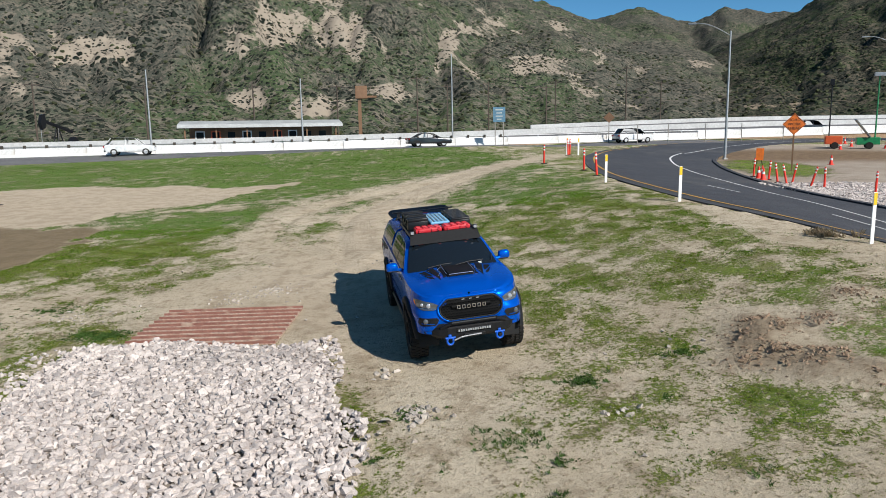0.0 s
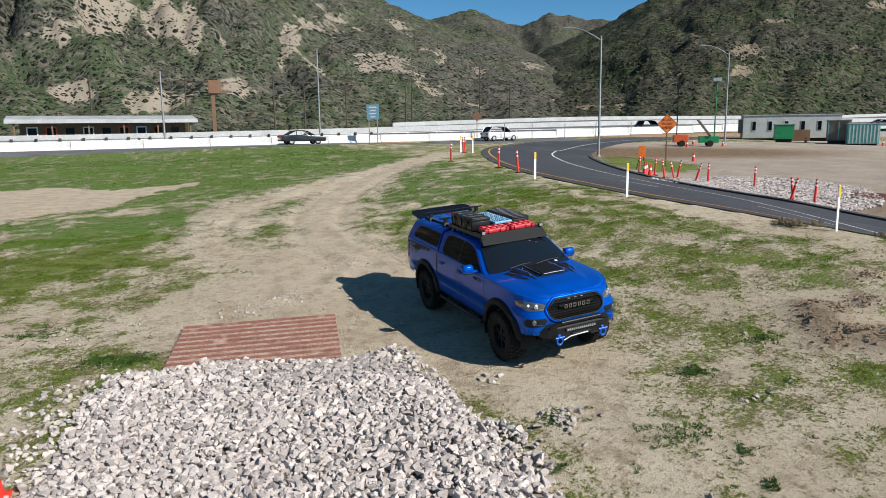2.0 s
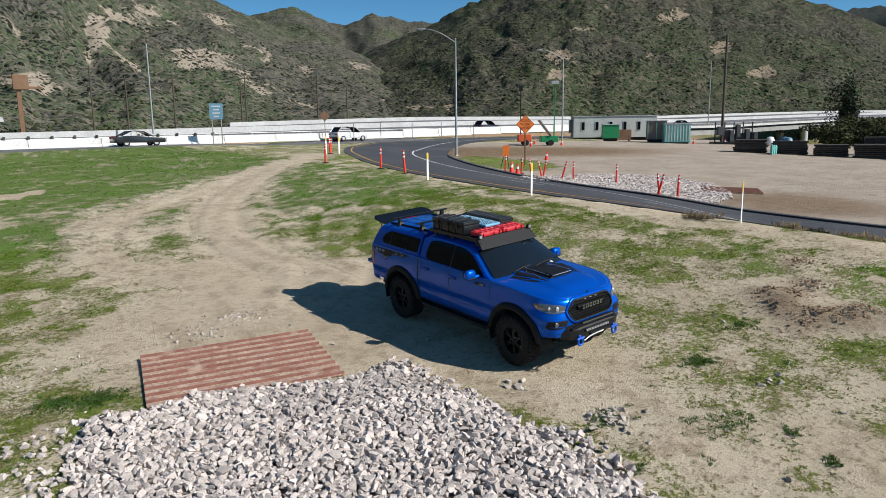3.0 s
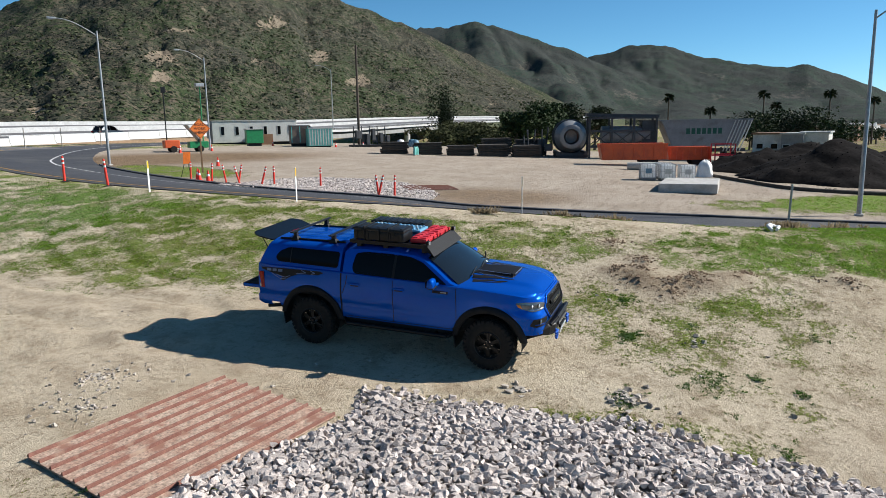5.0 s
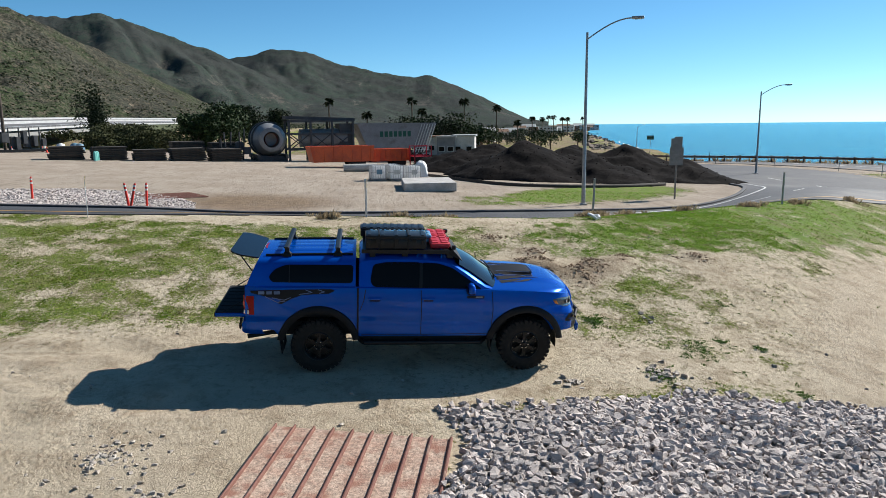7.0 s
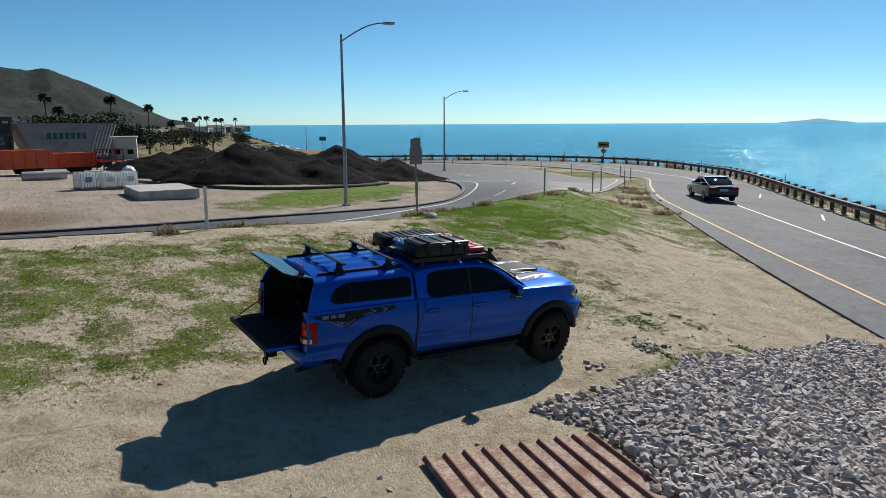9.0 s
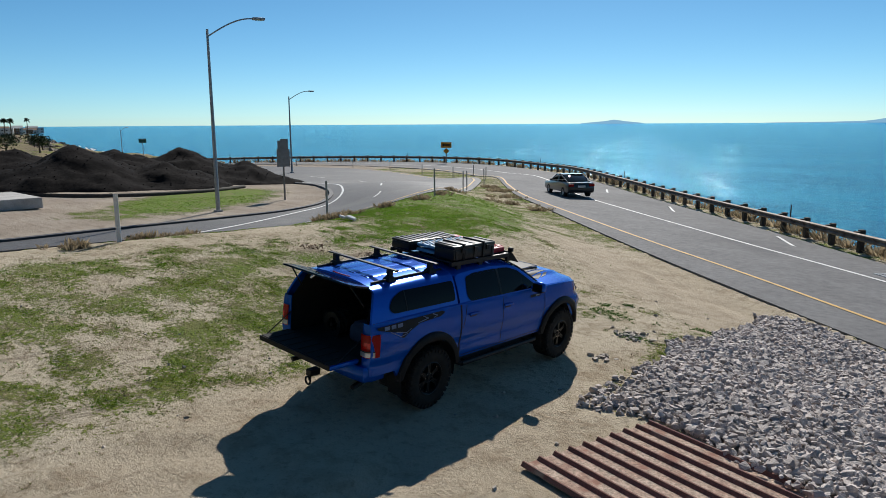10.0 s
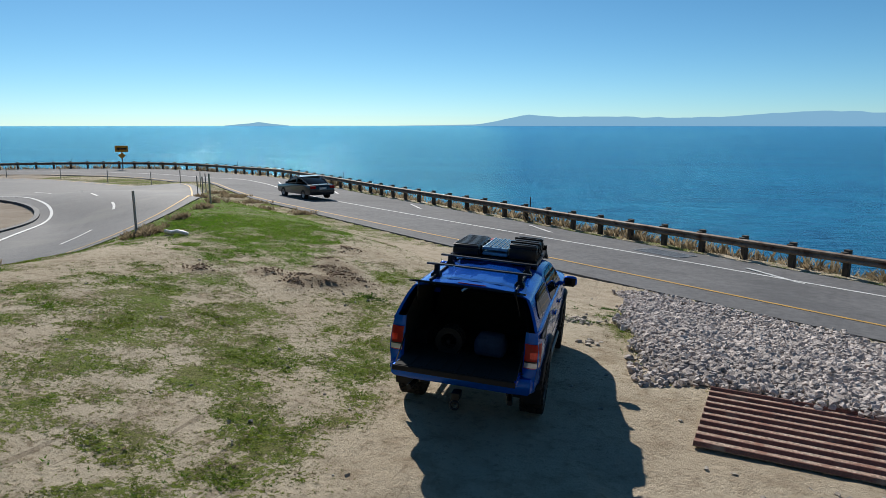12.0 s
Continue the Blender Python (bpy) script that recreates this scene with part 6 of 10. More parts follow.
wheel_parts = {}
for wy in (-AXLE, AXLE):
    for sgn in (-1, 1):
        w = new("wheel")
        w.parent = truck
        w.matrix_basis = pose(sgn * 0.81, wy, 0.42)
        if sgn not in wheel_parts:
            t = part("tyre", make_wheel(), M_RUBBER, w, "black all-terrain tyre", smooth=30)
            bm = bmesh.new()
            revolve(bm, [(0.232, sgn * 0.130), (0.222, sgn * 0.138), (0.212, sgn * 0.128), (0.205, sgn * 0.03), (0.205, -sgn * 0.12)], "x", 40)
            revolve(bm, [(0.0, sgn * 0.085), (0.055, sgn * 0.085), (0.080, sgn * 0.070), (0.085, sgn * 0.0)], "x", 24)
            revolve(bm, [(0.205, sgn * 0.0), (0.0, sgn * 0.0)], "x", 24)
            for k in range(6):
                r = Matrix.Rotation(2 * math.pi * k / 6, 3, "X")
                for side in (-1, 1):
                    r2 = r @ Matrix.Rotation(side * 0.19, 3, "X")
                    box(bm, r2 @ Vector((sgn * 0.075, side * 0.012, 0.140)), (0.050, 0.026, 0.150), r2 @ Matrix.Rotation(-side * 0.12, 3, "X"), taper=(0.8, 0.9))
            rim = part("rim", bm, M_RIM, w, "satin black six-spoke rim", smooth=35)
            bm = bmesh.new()
            revolve(bm, [(0.0, sgn * 0.108), (0.030, sgn * 0.105), (0.038, sgn * 0.080)], "x", 16)
            hub = part("hub_cap", bm, M_RIM, w, smooth=40)
            nuts = []
            for count, reach, xa, r in ((6, 0.062, 0.100, 0.010), (12, 0.190, 0.112, 0.006)):
                bm = bmesh.new()
                tube(bm, (sgn * (xa - 0.027), 0, reach), (sgn * xa, 0, reach), r, n=6)
                first = part("wheel_nut", bm, M_CHROME, w)
                first.matrix_basis = Matrix.Rotation(math.pi / count, 4, "X")
                nuts.append(first)
                for k in range(1, count):
                    nut = new("wheel_nut", first.data)
                    nut.parent = w
                    nut.matrix_basis = Matrix.Rotation(2 * math.pi * (k + 0.5) / count, 4, "X")
                    nuts.append(nut)
            wheel_parts[sgn] = (t, rim, hub, *nuts)
        else:
            for o in wheel_parts[sgn]:
                c = new(o.name.split(".")[0], o.data)
                c.parent, c.matrix_basis = w, o.matrix_basis
                if "label" in o:
                    tagged(c, label=o["label"])


# roof rack and its load
def roof_thing(name, label, category):
    return thing(name, TRUCK_POSE @ pose(0, 0, 0), label, category)


rack = new("roof_rack")
rack.parent = truck
tagged(rack, label="black slatted roof rack")
for x in (-0.60, 0.60):
    bm = bmesh.new()
    prism(bm, [(-0.52, 1.815), (-0.40, 1.875), (0.97, 1.875), (0.97, 1.815)], "x", x - 0.015, x + 0.015)
    part("rack_rail", bm, M_BLACKSTEEL, rack)
for y in (-0.35, -0.1, 0.15, 0.40, 0.65, 0.92):
    bm = bmesh.new()
    box(bm, (0, y, 1.860), (1.17, 0.07, 0.025), bevel=0.005)
    part("rack_slat", bm, M_BLACKSTEEL, rack)
bm = bmesh.new()
sheet(bm, [[(x * w, y, z - 0.02 * abs(x)) for x in (-1, -0.94, 0.94, 1)] for w, y, z in ((0.655, -0.60, 1.735), (0.62, -0.445, 1.905))])
sheet(bm, [[(x * w, y, z - 0.02 * abs(x)) for x in (-1, -0.94, 0.94, 1)] for w, y, z in ((0.655, -0.588, 1.732), (0.62, -0.433, 1.902))])
sheet(bm, [[(x * 0.62, y, 1.905 - 0.02 * abs(x)) for x in (-1, -0.94, 0.94, 1)] for y in (-0.445, -0.433)])
for s in (-1, 1):
    bm.faces.new([bm.verts.new(p) for p in ((s * 0.655, -0.60, 1.715), (s * 0.62, -0.445, 1.885), (s * 0.60, -0.30, 1.86), (s * 0.62, -0.42, 1.79))])
part("rack_fairing", bm, M_FLARE, rack, "black wind fairing")
for x in (-0.585, 0.585):
    for y in (-0.40, 0.30, 0.80):
        bm = bmesh.new()
        box(bm, (x, y, 1.79), (0.05, 0.09, 0.09), bevel=0.01)
        part("rack_foot", bm, M_BLACKSTEEL, rack)
    bm = bmesh.new()
    box(bm, (x, -0.46, 1.915), (0.075, 0.055, 0.065), bevel=0.010)
    pod = part("rack_lamp", bm, M_BLACK, rack)
    bm = bmesh.new()
    box(bm, (x, -0.491, 1.915), (0.058, 0.008, 0.050), bevel=0.002)
    part("lamp_face", bm, M_LAMP, pod, "clear lamp face")


def hard_case(name, c, s, label, ribs, latches, straps=0):
    """A moulded case: ribbed sides, lid with raised ribs, latches along the outer edge."""
    ob = roof_thing(name, label, "case")
    bm = bmesh.new()
    box(bm, (c[0], c[1], c[2] - s[2] * 0.12), (s[0], s[1], s[2] * 0.76), bevel=0.022)
    part("case_body", bm, M_CASE, ob, smooth=40)
    bm = bmesh.new()
    box(bm, (c[0], c[1], c[2] + s[2] * 0.36), (s[0] * 1.02, s[1] * 1.01, s[2] * 0.28), bevel=0.020)
    lid = part("case_lid", bm, M_CASE, ob, smooth=40)
    for k in range(ribs):
        y = c[1] - s[1] * 0.44 + s[1] * 0.88 * k / max(1, ribs - 1)
        bm = bmesh.new()
        box(bm, (c[0], y, c[2] + s[2] * 0.5 + 0.004), (s[0] * 0.88, s[1] * 0.055, 0.016), bevel=0.005)
        part("lid_rib", bm, M_CASE, lid)
        for sx in (-1, 1):
            bm = bmesh.new()
            box(bm, (c[0] + sx * s[0] * 0.505, y, c[2] - s[2] * 0.14), (0.016, s[1] * 0.05, s[2] * 0.66), bevel=0.004)
            part("side_rib", bm, M_CASE, ob)
    for k in range(latches):
        y = c[1] - s[1] * 0.30 + s[1] * 0.60 * k / max(1, latches - 1)
        for sx in (-1, 1):
            bm = bmesh.new()
            box(bm, (c[0] + sx * (s[0] * 0.51 + 0.010), y, c[2] + s[2] * 0.18), (0.02, 0.07, 0.075), bevel=0.006)
            part("latch", bm, M_BLACKSTEEL, ob)
    for k in range(straps):
        y = c[1] - s[1] * 0.20 + s[1] * 0.48 * k / max(1, straps - 1)
        bm = bmesh.new()
        box(bm, (c[0], y, c[2] + 0.008), (s[0] + 0.030, 0.026, s[2] + 0.030), bevel=0.004)
        part("strap", bm, M_BLACK, ob, "black tie-down strap")
    return ob


hard_case("storage_case", (-0.40, 0.44, 1.985), (0.38, 0.94, 0.215), "black hard storage case strapped on the roof rack", 5, 3, 2)
hard_case("long_case", (0.40, 0.46, 1.955), (0.36, 1.06, 0.150), "long black ribbed case on the roof rack", 9, 3)
boards = roof_thing("traction_board", "pale blue perforated traction boards on the roof rack", "recovery board")
M_BOARD = mat("pale_blue_plastic", (0.16, 0.40, 0.60), 0.45, second=(0.12, 0.32, 0.50), scale=6)
for lev in range(2):
    bm = bmesh.new()
    box(bm, (0.0, 0.36, 1.915 + lev * 0.075), (0.36, 1.02, 0.045), bevel=0.015)
    bd = part("board", bm, M_BOARD, boards)
    if lev:
        for i in range(5):
            for j in range(13):
                bm = bmesh.new()
                box(bm, (-0.14 + i * 0.07, -0.09 + j * 0.075 + (i % 2) * 0.035, 2.018), (0.030, 0.044, 0.020), bevel=0.006, taper=(0.6, 0.7))
                part("stud", bm, M_BOARD if (i + j) % 3 else M_LIGHTGREY, bd)
        for i in range(4):
            bm = bmesh.new()
            box(bm, (-0.105 + i * 0.07, 0.36, 2.012), (0.020, 0.92, 0.006))
            part("slot", bm, M_CASE, bd)
for k, x in enumerate((-0.265, 0.265)):
    can = roof_thing("fuel_can", "flat red fuel can laid on the roof rack", "fuel can")
    tagged(can, group="red cans on the rack")
    bm = bmesh.new()
    box(bm, (x, -0.255, 1.915), (0.50, 0.30, 0.085), bevel=0.028)
    cb = part("can_body", bm, M_RED, can, smooth=45)
    for dx in (-0.17, -0.055, 0.06, 0.175):
        for dy in (-0.075, 0.075):
            bm = bmesh.new()
            box(bm, (x + dx, -0.255 + dy, 1.962), (0.085, 0.105, 0.020), bevel=0.009)
            part("can_rib", bm, M_RED, cb)
    for dx in (-0.12, 0.12):
        bm = bmesh.new()
        box(bm, (x + dx, -0.41, 1.915), (0.14, 0.03, 0.055), bevel=0.010)
        part("can_rib", bm, M_RED, cb)
    bm = bmesh.new()
    tube(bm, (x + 0.19, -0.40, 1.93), (x + 0.19, -0.445, 1.93), 0.028, n=10)
    part("cap", bm, M_RED, can)


# ---- the works site ----
def ground_pose(x, y, turn=0.0, sink=0.0):
    return pose(x, y, height(x, y) - sink, 0, 0, turn)


def slope_pose(x, y, turn):
    """A pose lying on the slope of the land."""
    d = 0.8
    nx, ny = -(height(x + d, y) - height(x - d, y)) / (2 * d), -(height(x, y + d) - height(x, y - d)) / (2 * d)
    up = Vector((nx, ny, 1)).normalized()
    fw = Vector((math.cos(radians(turn)), math.sin(radians(turn)), 0))
    side = up.cross(fw).normalized()
    fw = side.cross(up)
    m = Matrix((fw, side, up)).transposed().to_4x4()
    m.translation = (x, y, height(x, y))
    return m


def shaker_plate(m, label):
    """Rusted ribbed steel plate that shakes mud from tyres."""
    ob = thing("shaker_plate", m, label, "steel plate")
    bm = bmesh.new()
    box(bm, (0, 0, 0.012), (2.95, 2.30, 0.024), bevel=0.004)
    part("base_plate", bm, M_RUST_DUST, ob)
    for k in range(10):
        y = -1.13 + 2.26 * k / 9
        bm = bmesh.new()
        prism(bm, [(y - 0.040, 0.022), (y - 0.010, 0.066), (y + 0.006, 0.070), (y + 0.012, 0.062), (y + 0.016, 0.022)], "x", -1.47, 1.47)
        part("rib", bm, M_RUST, ob)
    return ob


shaker_plate(slope_pose(-4.53, 0.97, 171.7) @ pose(0, 0, 0.015), "rusty ribbed steel shaker plate lying on the sand")
shaker_plate(slope_pose(25.6, 12.6, 130) @ pose(0, 0, 0.02), "dark ribbed steel shaker plate at the yard entrance")


def lamp_post(x, y, z, tall, arm, bearing, label):
    """A tapered steel street lamp with a curved arm."""
    ob = thing("street_lamp", pose(x, y, z), label, "street lamp", "street lamps")
    bm = bmesh.new()
    tube(bm, (0, 0, 0), (0, 0, tall), 0.11, 0.06, 14)
    part("pole", bm, M_GALV, ob, smooth=50)
    bm = bmesh.new()
    box(bm, (0, 0, 0.05), (0.34, 0.34, 0.10), bevel=0.02)
    part("base_flange", bm, M_CONCRETE, ob)
    s, c = math.sin(radians(bearing)), math.cos(radians(bearing))
    pts = []
    for k in range(9):
        t = k / 8
        pts.append((s * arm * t, c * arm * t, tall - 0.35 + 0.95 * math.sin(t * math.pi / 2) * arm / 2.2))
    bm = bmesh.new()
    pipe(bm, pts, 0.035, 8)
    part("arm", bm, M_GALV, ob, smooth=50)
    bm = bmesh.new()
    e = Vector(pts[-1])
    d = Vector((s, c, 0))
    r = Matrix.Rotation(-radians(bearing), 3, "Z")
    box(bm, e + d * 0.28, (0.28, 0.62, 0.13), r, bevel=0.04)
    head = part("lamp_head", bm, M_GALV, ob, smooth=45)
    bm = bmesh.new()
    box(bm, e + d * 0.30 - Vector((0, 0, 0.07)), (0.2, 0.34, 0.03), r, bevel=0.01)
    part("lens", bm, M_LAMP, head)
    return ob


lamp_post(25.62, -9.03, height(25.6, -9), 8.9, 2.2, 200, "tall grey street lamp standing beside the ramp")
lamp_post(60, -35.4, height(60, -35.4), 8.3, 2.2, 200, "grey street lamp standing inside the bend")
lamp_post(27.1, 40.6, height(27.1, 40.6), 9.9, 2.6, -57, "grey street lamp at the traffic island")
lamp_post(51.7, 53.8, height(51.7, 53.8), 10.3, 2.6, -57, "grey street lamp by the site entrance")
lamp_post(114, 79, 3.6, 12.0, 2.6, -20, "grey street lamp beside the bridge")
lamp_post(170, -58, -6.5, 9.0, 2.0, 150, "distant street lamp near the shore")


def marker_post(x, y):
    ob = thing("marker_post", ground_pose(x, y, 24, 0.03), "white plastic road marker with a yellow band", "road marker", "road markers")
    bm = bmesh.new()
    box(bm, (0, 0, 0.60), (0.14, 0.018, 1.22), bevel=0.006)
    p = part("post", bm, M_WHITE, ob)
    bm = bmesh.new()
    box(bm, (0, -0.0105, 1.06), (0.132, 0.005, 0.28))
    part("reflector", bm, M_YELLOW, p, "yellow reflective band")


for x, y in ((13.35, 35.0), (8.8, 16.2), (9.0, 9.4), (9.95, 1.5), (12.9, 36.2)):
    marker_post(x, y)


M_STAKE = mat("weathered_pale_stake", (0.42, 0.41, 0.38), 0.85, second=(0.33, 0.32, 0.29), scale=4)


def timber_post(x, y, tall=1.25, lean=0.0):
    bm = bmesh.new()
    box(bm, (0, 0, tall / 2 - 0.05), (0.065, 0.05, tall + 0.1), bevel=0.01)
    solid("marker_stake", bm, M_STAKE, ground_pose(x, y, 25) @ pose(0, 0, 0, lean, lean * 0.5), "grey weathered marker stake set in the verge", "stake", "grey stakes")


for x, y, t, l in ((11.9, -6.0, 1.3, 3), (15.4, -14.4, 1.25, 2), (25.5, -27.2, 1.3, 3), (22.8, -24.0, 1.3, -2), (28.8, -32.6, 1.2, 4), (32.2, -36.6, 1.1, -3), (36.2, -39.4, 1.1, 3), (41.0, -41.6, 1.1, 2), (47.5, -43.5, 1.1, -2), (55.0, -45.4, 1.1, 1), (62.0, -45.4, 1.1, 2), (70, -42.5, 1.1, -2), (77, -38.5, 1.1, 2)):
    timber_post(x, y, t, l)


def delineator(x, y, lean=0.0):
    """An orange-red tube with white bands on a black foot."""
    ob = thing("delineator", ground_pose(x, y) @ pose(0, 0, 0, lean, lean * 0.6), "orange-red tube delineator with white reflective bands", "delineator", "orange delineators")
    bm = bmesh.new()
    tube(bm, (0, 0, 0.03), (0, 0, 1.07), 0.055, 0.05, 14)
    tube(bm, (0, 0, 1.07), (0, 0, 1.12), 0.035, 0.03, 10)
    p = part("tube", bm, M_ORANGE, ob, smooth=50)
    for z in (0.78, 0.95):
        bm = bmesh.new()
        tube(bm, (0, 0, z), (0, 0, z + 0.08), 0.057, 0.056, 14, False)
        part("band", bm, M_WHITE, p, smooth=50)
    bm = bmesh.new()
    revolve(bm, [(0.0, 0.05), (0.10, 0.045), (0.20, 0.02), (0.20, 0.0)], "z", 12)
    part("foot", bm, M_RUBBER, ob)


for x, y, l in ((12.75, 35.1, 2), (12.5, 34.6, -3), (9.75, 22.3, 0), (9.4, 19.2, -4), (22.2, 21.0, 0), (23.0, 18.3, 1), (21.9, 21.7, 14), (19.4, 12.3, 12), (19.8, 12.5, -6), (20.5, 12.0, 2), (21.7, 25.3, 3), (21.4, 23.9, -8), (22.0, 23.5, 10), (21.8, 27.1, 2), (21.2, 22.7, -12), (9.0, 27.6, 1)):
    delineator(x, y, l)
delineator(-19.0, 22.6, 0)


def cone(x, y):
    ob = thing("traffic_cone", ground_pose(x, y), "orange traffic cone with white collar", "traffic cone", "traffic cones")
    bm = bmesh.new()
    revolve(bm, [(0.15, 0.03), (0.03, 0.70), (0.0, 0.70)], "z", 16)
    p = part("cone_body", bm, M_ORANGE, ob, smooth=50)
    bm = bmesh.new()
    revolve(bm, [(0.098, 0.34), (0.073, 0.48)], "z", 16)
    part("collar", bm, M_WHITE, p)
    bm = bmesh.new()
    box(bm, (0, 0, 0.015), (0.38, 0.38, 0.03), bevel=0.01)
    part("base", bm, M_ORANGE, ob)


for x, y in ((21.6, 26.2), (21.3, 25.2), (31.6, 34.0), (22.3, 27.0), (52, 61), (46, 53.8), (44.2, 50.8), (49.5, 51.5), (67.5, 57.5), (74, 47), (76, 44), (78, 45.5), (70.5, 49.2), (48.7, 55.4)):
    cone(x, y)
cone(-8.0, -2.65)


def board(bm, outline, thick=0.02):
    prism(bm, outline, "y", -thick / 2, thick / 2)


def words(text, size, material, parent, m):
    cu = bpy.data.curves.new("lettering", "FONT")
    cu.body, cu.size, cu.align_x, cu.align_y, cu.extrude = text, size, "CENTER", "CENTER", 0.002
    cu.materials.append(material)
    ob = new("lettering", cu)
    ob.parent = parent
    ob.matrix_basis = m
    dg = bpy.context.evaluated_depsgraph_get()
    me = bpy.data.meshes.new_from_object(ob.evaluated_get(dg))
    ob2 = new("lettering", me)
    ob2.parent = parent
    ob2.matrix_basis = m
    bpy.data.objects.remove(ob)
    return ob2


# road works sign: diamond facing the camera's side of the ramp
ob = thing("road_works_sign", pose(26.45, 30.6, height(26.45, 30.6), 0, 0, -33), "orange diamond road works sign on a brown timber post", "road sign")
bm = bmesh.new()
r = 0.70
zc = 3.84 - height(26.45, 30.6)
board(bm, [(0, zc - r), (r, zc), (0, zc + r), (-r, zc)], 0.012)
face = part("sign_face", bm, M_ORANGE_SIGN, ob)
bm = bmesh.new()
q = r * 0.93
for a, b in (((0, zc - q), (q, zc)), ((q, zc), (0, zc + q)), ((0, zc + q), (-q, zc)), ((-q, zc), (0, zc - q))):
    tube(bm, (a[0], -0.010, a[1]), (b[0], -0.010, b[1]), 0.010, 0.010, 4)
part("border", bm, M_INK, face)
for k, w in enumerate(("ROAD", "WORK", "AHEAD")):
    words(w, 0.25, M_INK, face, pose(0, -0.012, zc + 0.27 - 0.27 * k, 90, 0, 0))
bm = bmesh.new()
box(bm, (0, 0.06, zc * 0.5), (0.10, 0.10, zc + 0.7), bevel=0.008)
part("sign_post", bm, M_BROWNWALL, ob)
# little folded sign by its foot
ob = thing("leaning_sign", pose(23.0, 28.6, height(23, 28.6), 8, 0, -30), "small orange sign leaning on a stand", "road sign")
bm = bmesh.new()
board(bm, [(-0.22, 0.9), (0.22, 0.9), (0.25, 1.65), (-0.2, 1.65)], 0.02)
part("sign_face", bm, M_ORANGE_SIGN, ob)
bm = bmesh.new()
pipe(bm, [(-0.3, 0.25, 0), (0, 0.02, 1.5), (0.3, 0.25, 0)], 0.02, 6)
part("stand", bm, M_BLACKSTEEL, ob)

# sign seen from the back
ob = thing("back_of_road_sign", pose(29.86, -15.58, height(29.86, -15.58), 0, 0, -112), "bare aluminium backs of two sign panels on a post", "road sign")
bm = bmesh.new()
box(bm, (0, 0, 1.75), (0.10, 0.10, 3.6), bevel=0.008)
part("sign_post", bm, M_GREYWOOD, ob)
for x, z, w, hh, yy in ((0.0, 2.55, 0.78, 1.05, -0.075), (0.08, 3.1, 0.45, 1.2, -0.095), (-0.16, 3.15, 0.34, 0.9, -0.115)):
    bm = bmesh.new()
    box(bm, (x, yy, z), (w, 0.012, hh), bevel=0.004)
    part("sign_panel", bm, M_SIGNBACK, ob)

# arrow sign on the coast road
az = 146
ob = thing("arrow_sign", pose(60.0, -59.6, height(60, -59.6), 0, 0, 180 - az + 180), "amber board with a black arrow above a small diamond", "road sign")
ob.matrix_world = pose(60.0, -59.6, height(60, -59.6), 0, 0, -(az - 0))
zt = 0.85 - height(60, -59.6)
bm = bmesh.new()
box(bm, (0, 0, zt * 0.5), (0.12, 0.12, zt + 0.3))
part("sign_post", bm, M_GREYWOOD, ob)
bm = bmesh.new()
box(bm, (0, -0.08, zt), (1.45, 0.02, 0.75), bevel=0.004)
face = part("sign_face", bm, M_YELLOW_SIGN, ob)
bm = bmesh.new()
board(bm, [(-0.62, zt), (-0.30, zt + 0.22), (-0.30, zt + 0.09), (0.60, zt + 0.09), (0.60, zt - 0.09), (-0.30, zt - 0.09), (-0.30, zt - 0.22)], 0.01)
a = part("arrow", bm, M_INK, face)
a.location = (0, -0.10, 0)
bm = bmesh.new()
board(bm, [(0, zt - 1.2), (0.42, zt - 0.8), (0, zt - 0.4), (-0.42, zt - 0.8)], 0.02)
d = part("diamond_panel", bm, M_YELLOW_SIGN, ob)
d.location = (0, -0.08, 0)

# far green sign, blue notice, warning diamond
def post_sign(name, x, y, z, turn, w, hh, zc, material, label, posts=(0.0,), bars=0, diamond=False):
    ob = thing(name, pose(x, y, z, 0, 0, turn), label, "road sign")
    for px in posts:
        bm = bmesh.new()
        box(bm, (px, 0.06, (zc + hh * 0.4) * 0.5), (0.10, 0.10, zc + hh * 0.4))
        part("sign_post", bm, M_GREYWOOD, ob)
    bm = bmesh.new()
    if diamond:
        board(bm, [(0, zc - hh / 2), (w / 2, zc), (0, zc + hh / 2), (-w / 2, zc)], 0.02)
    else:
        box(bm, (0, 0, zc), (w, 0.02, hh), bevel=0.004)
    face = part("sign_face", bm, material, ob)
    for k in range(bars):
        bm = bmesh.new()
        box(bm, (0, -0.014, zc + hh * 0.32 - hh * 0.64 * k / max(1, bars - 1)), (w * (0.62, 0.45, 0.55, 0.38)[k % 4], 0.006, hh * 0.075))
        part("text_bar", bm, M_LIGHTGREY, face)


post_sign("green_guide_sign", 144, -52.7, -6.5, -110, 1.5, 0.9, 6.85, M_GREENSIGN, "small green guide sign beside the far road", bars=2)
post_sign("blue_notice_sign", 13.4, 64.5, height(13.4, 64.5), -14, 1.35, 1.6, 3.4, M_BLUESIGN, "faded blue notice sign on two timber posts", (-0.45, 0.45), 4)
# Yellow diamond in the brown siding material; its backlit darkness is in the colour.
post_sign("warning_sign", 27.5, 69.0, height(27.5, 69), -22, 1.3, 1.3, 3.0, M_BROWNWALL, "warning diamond on a post, its backlit shade given by brown colour", diamond=True)


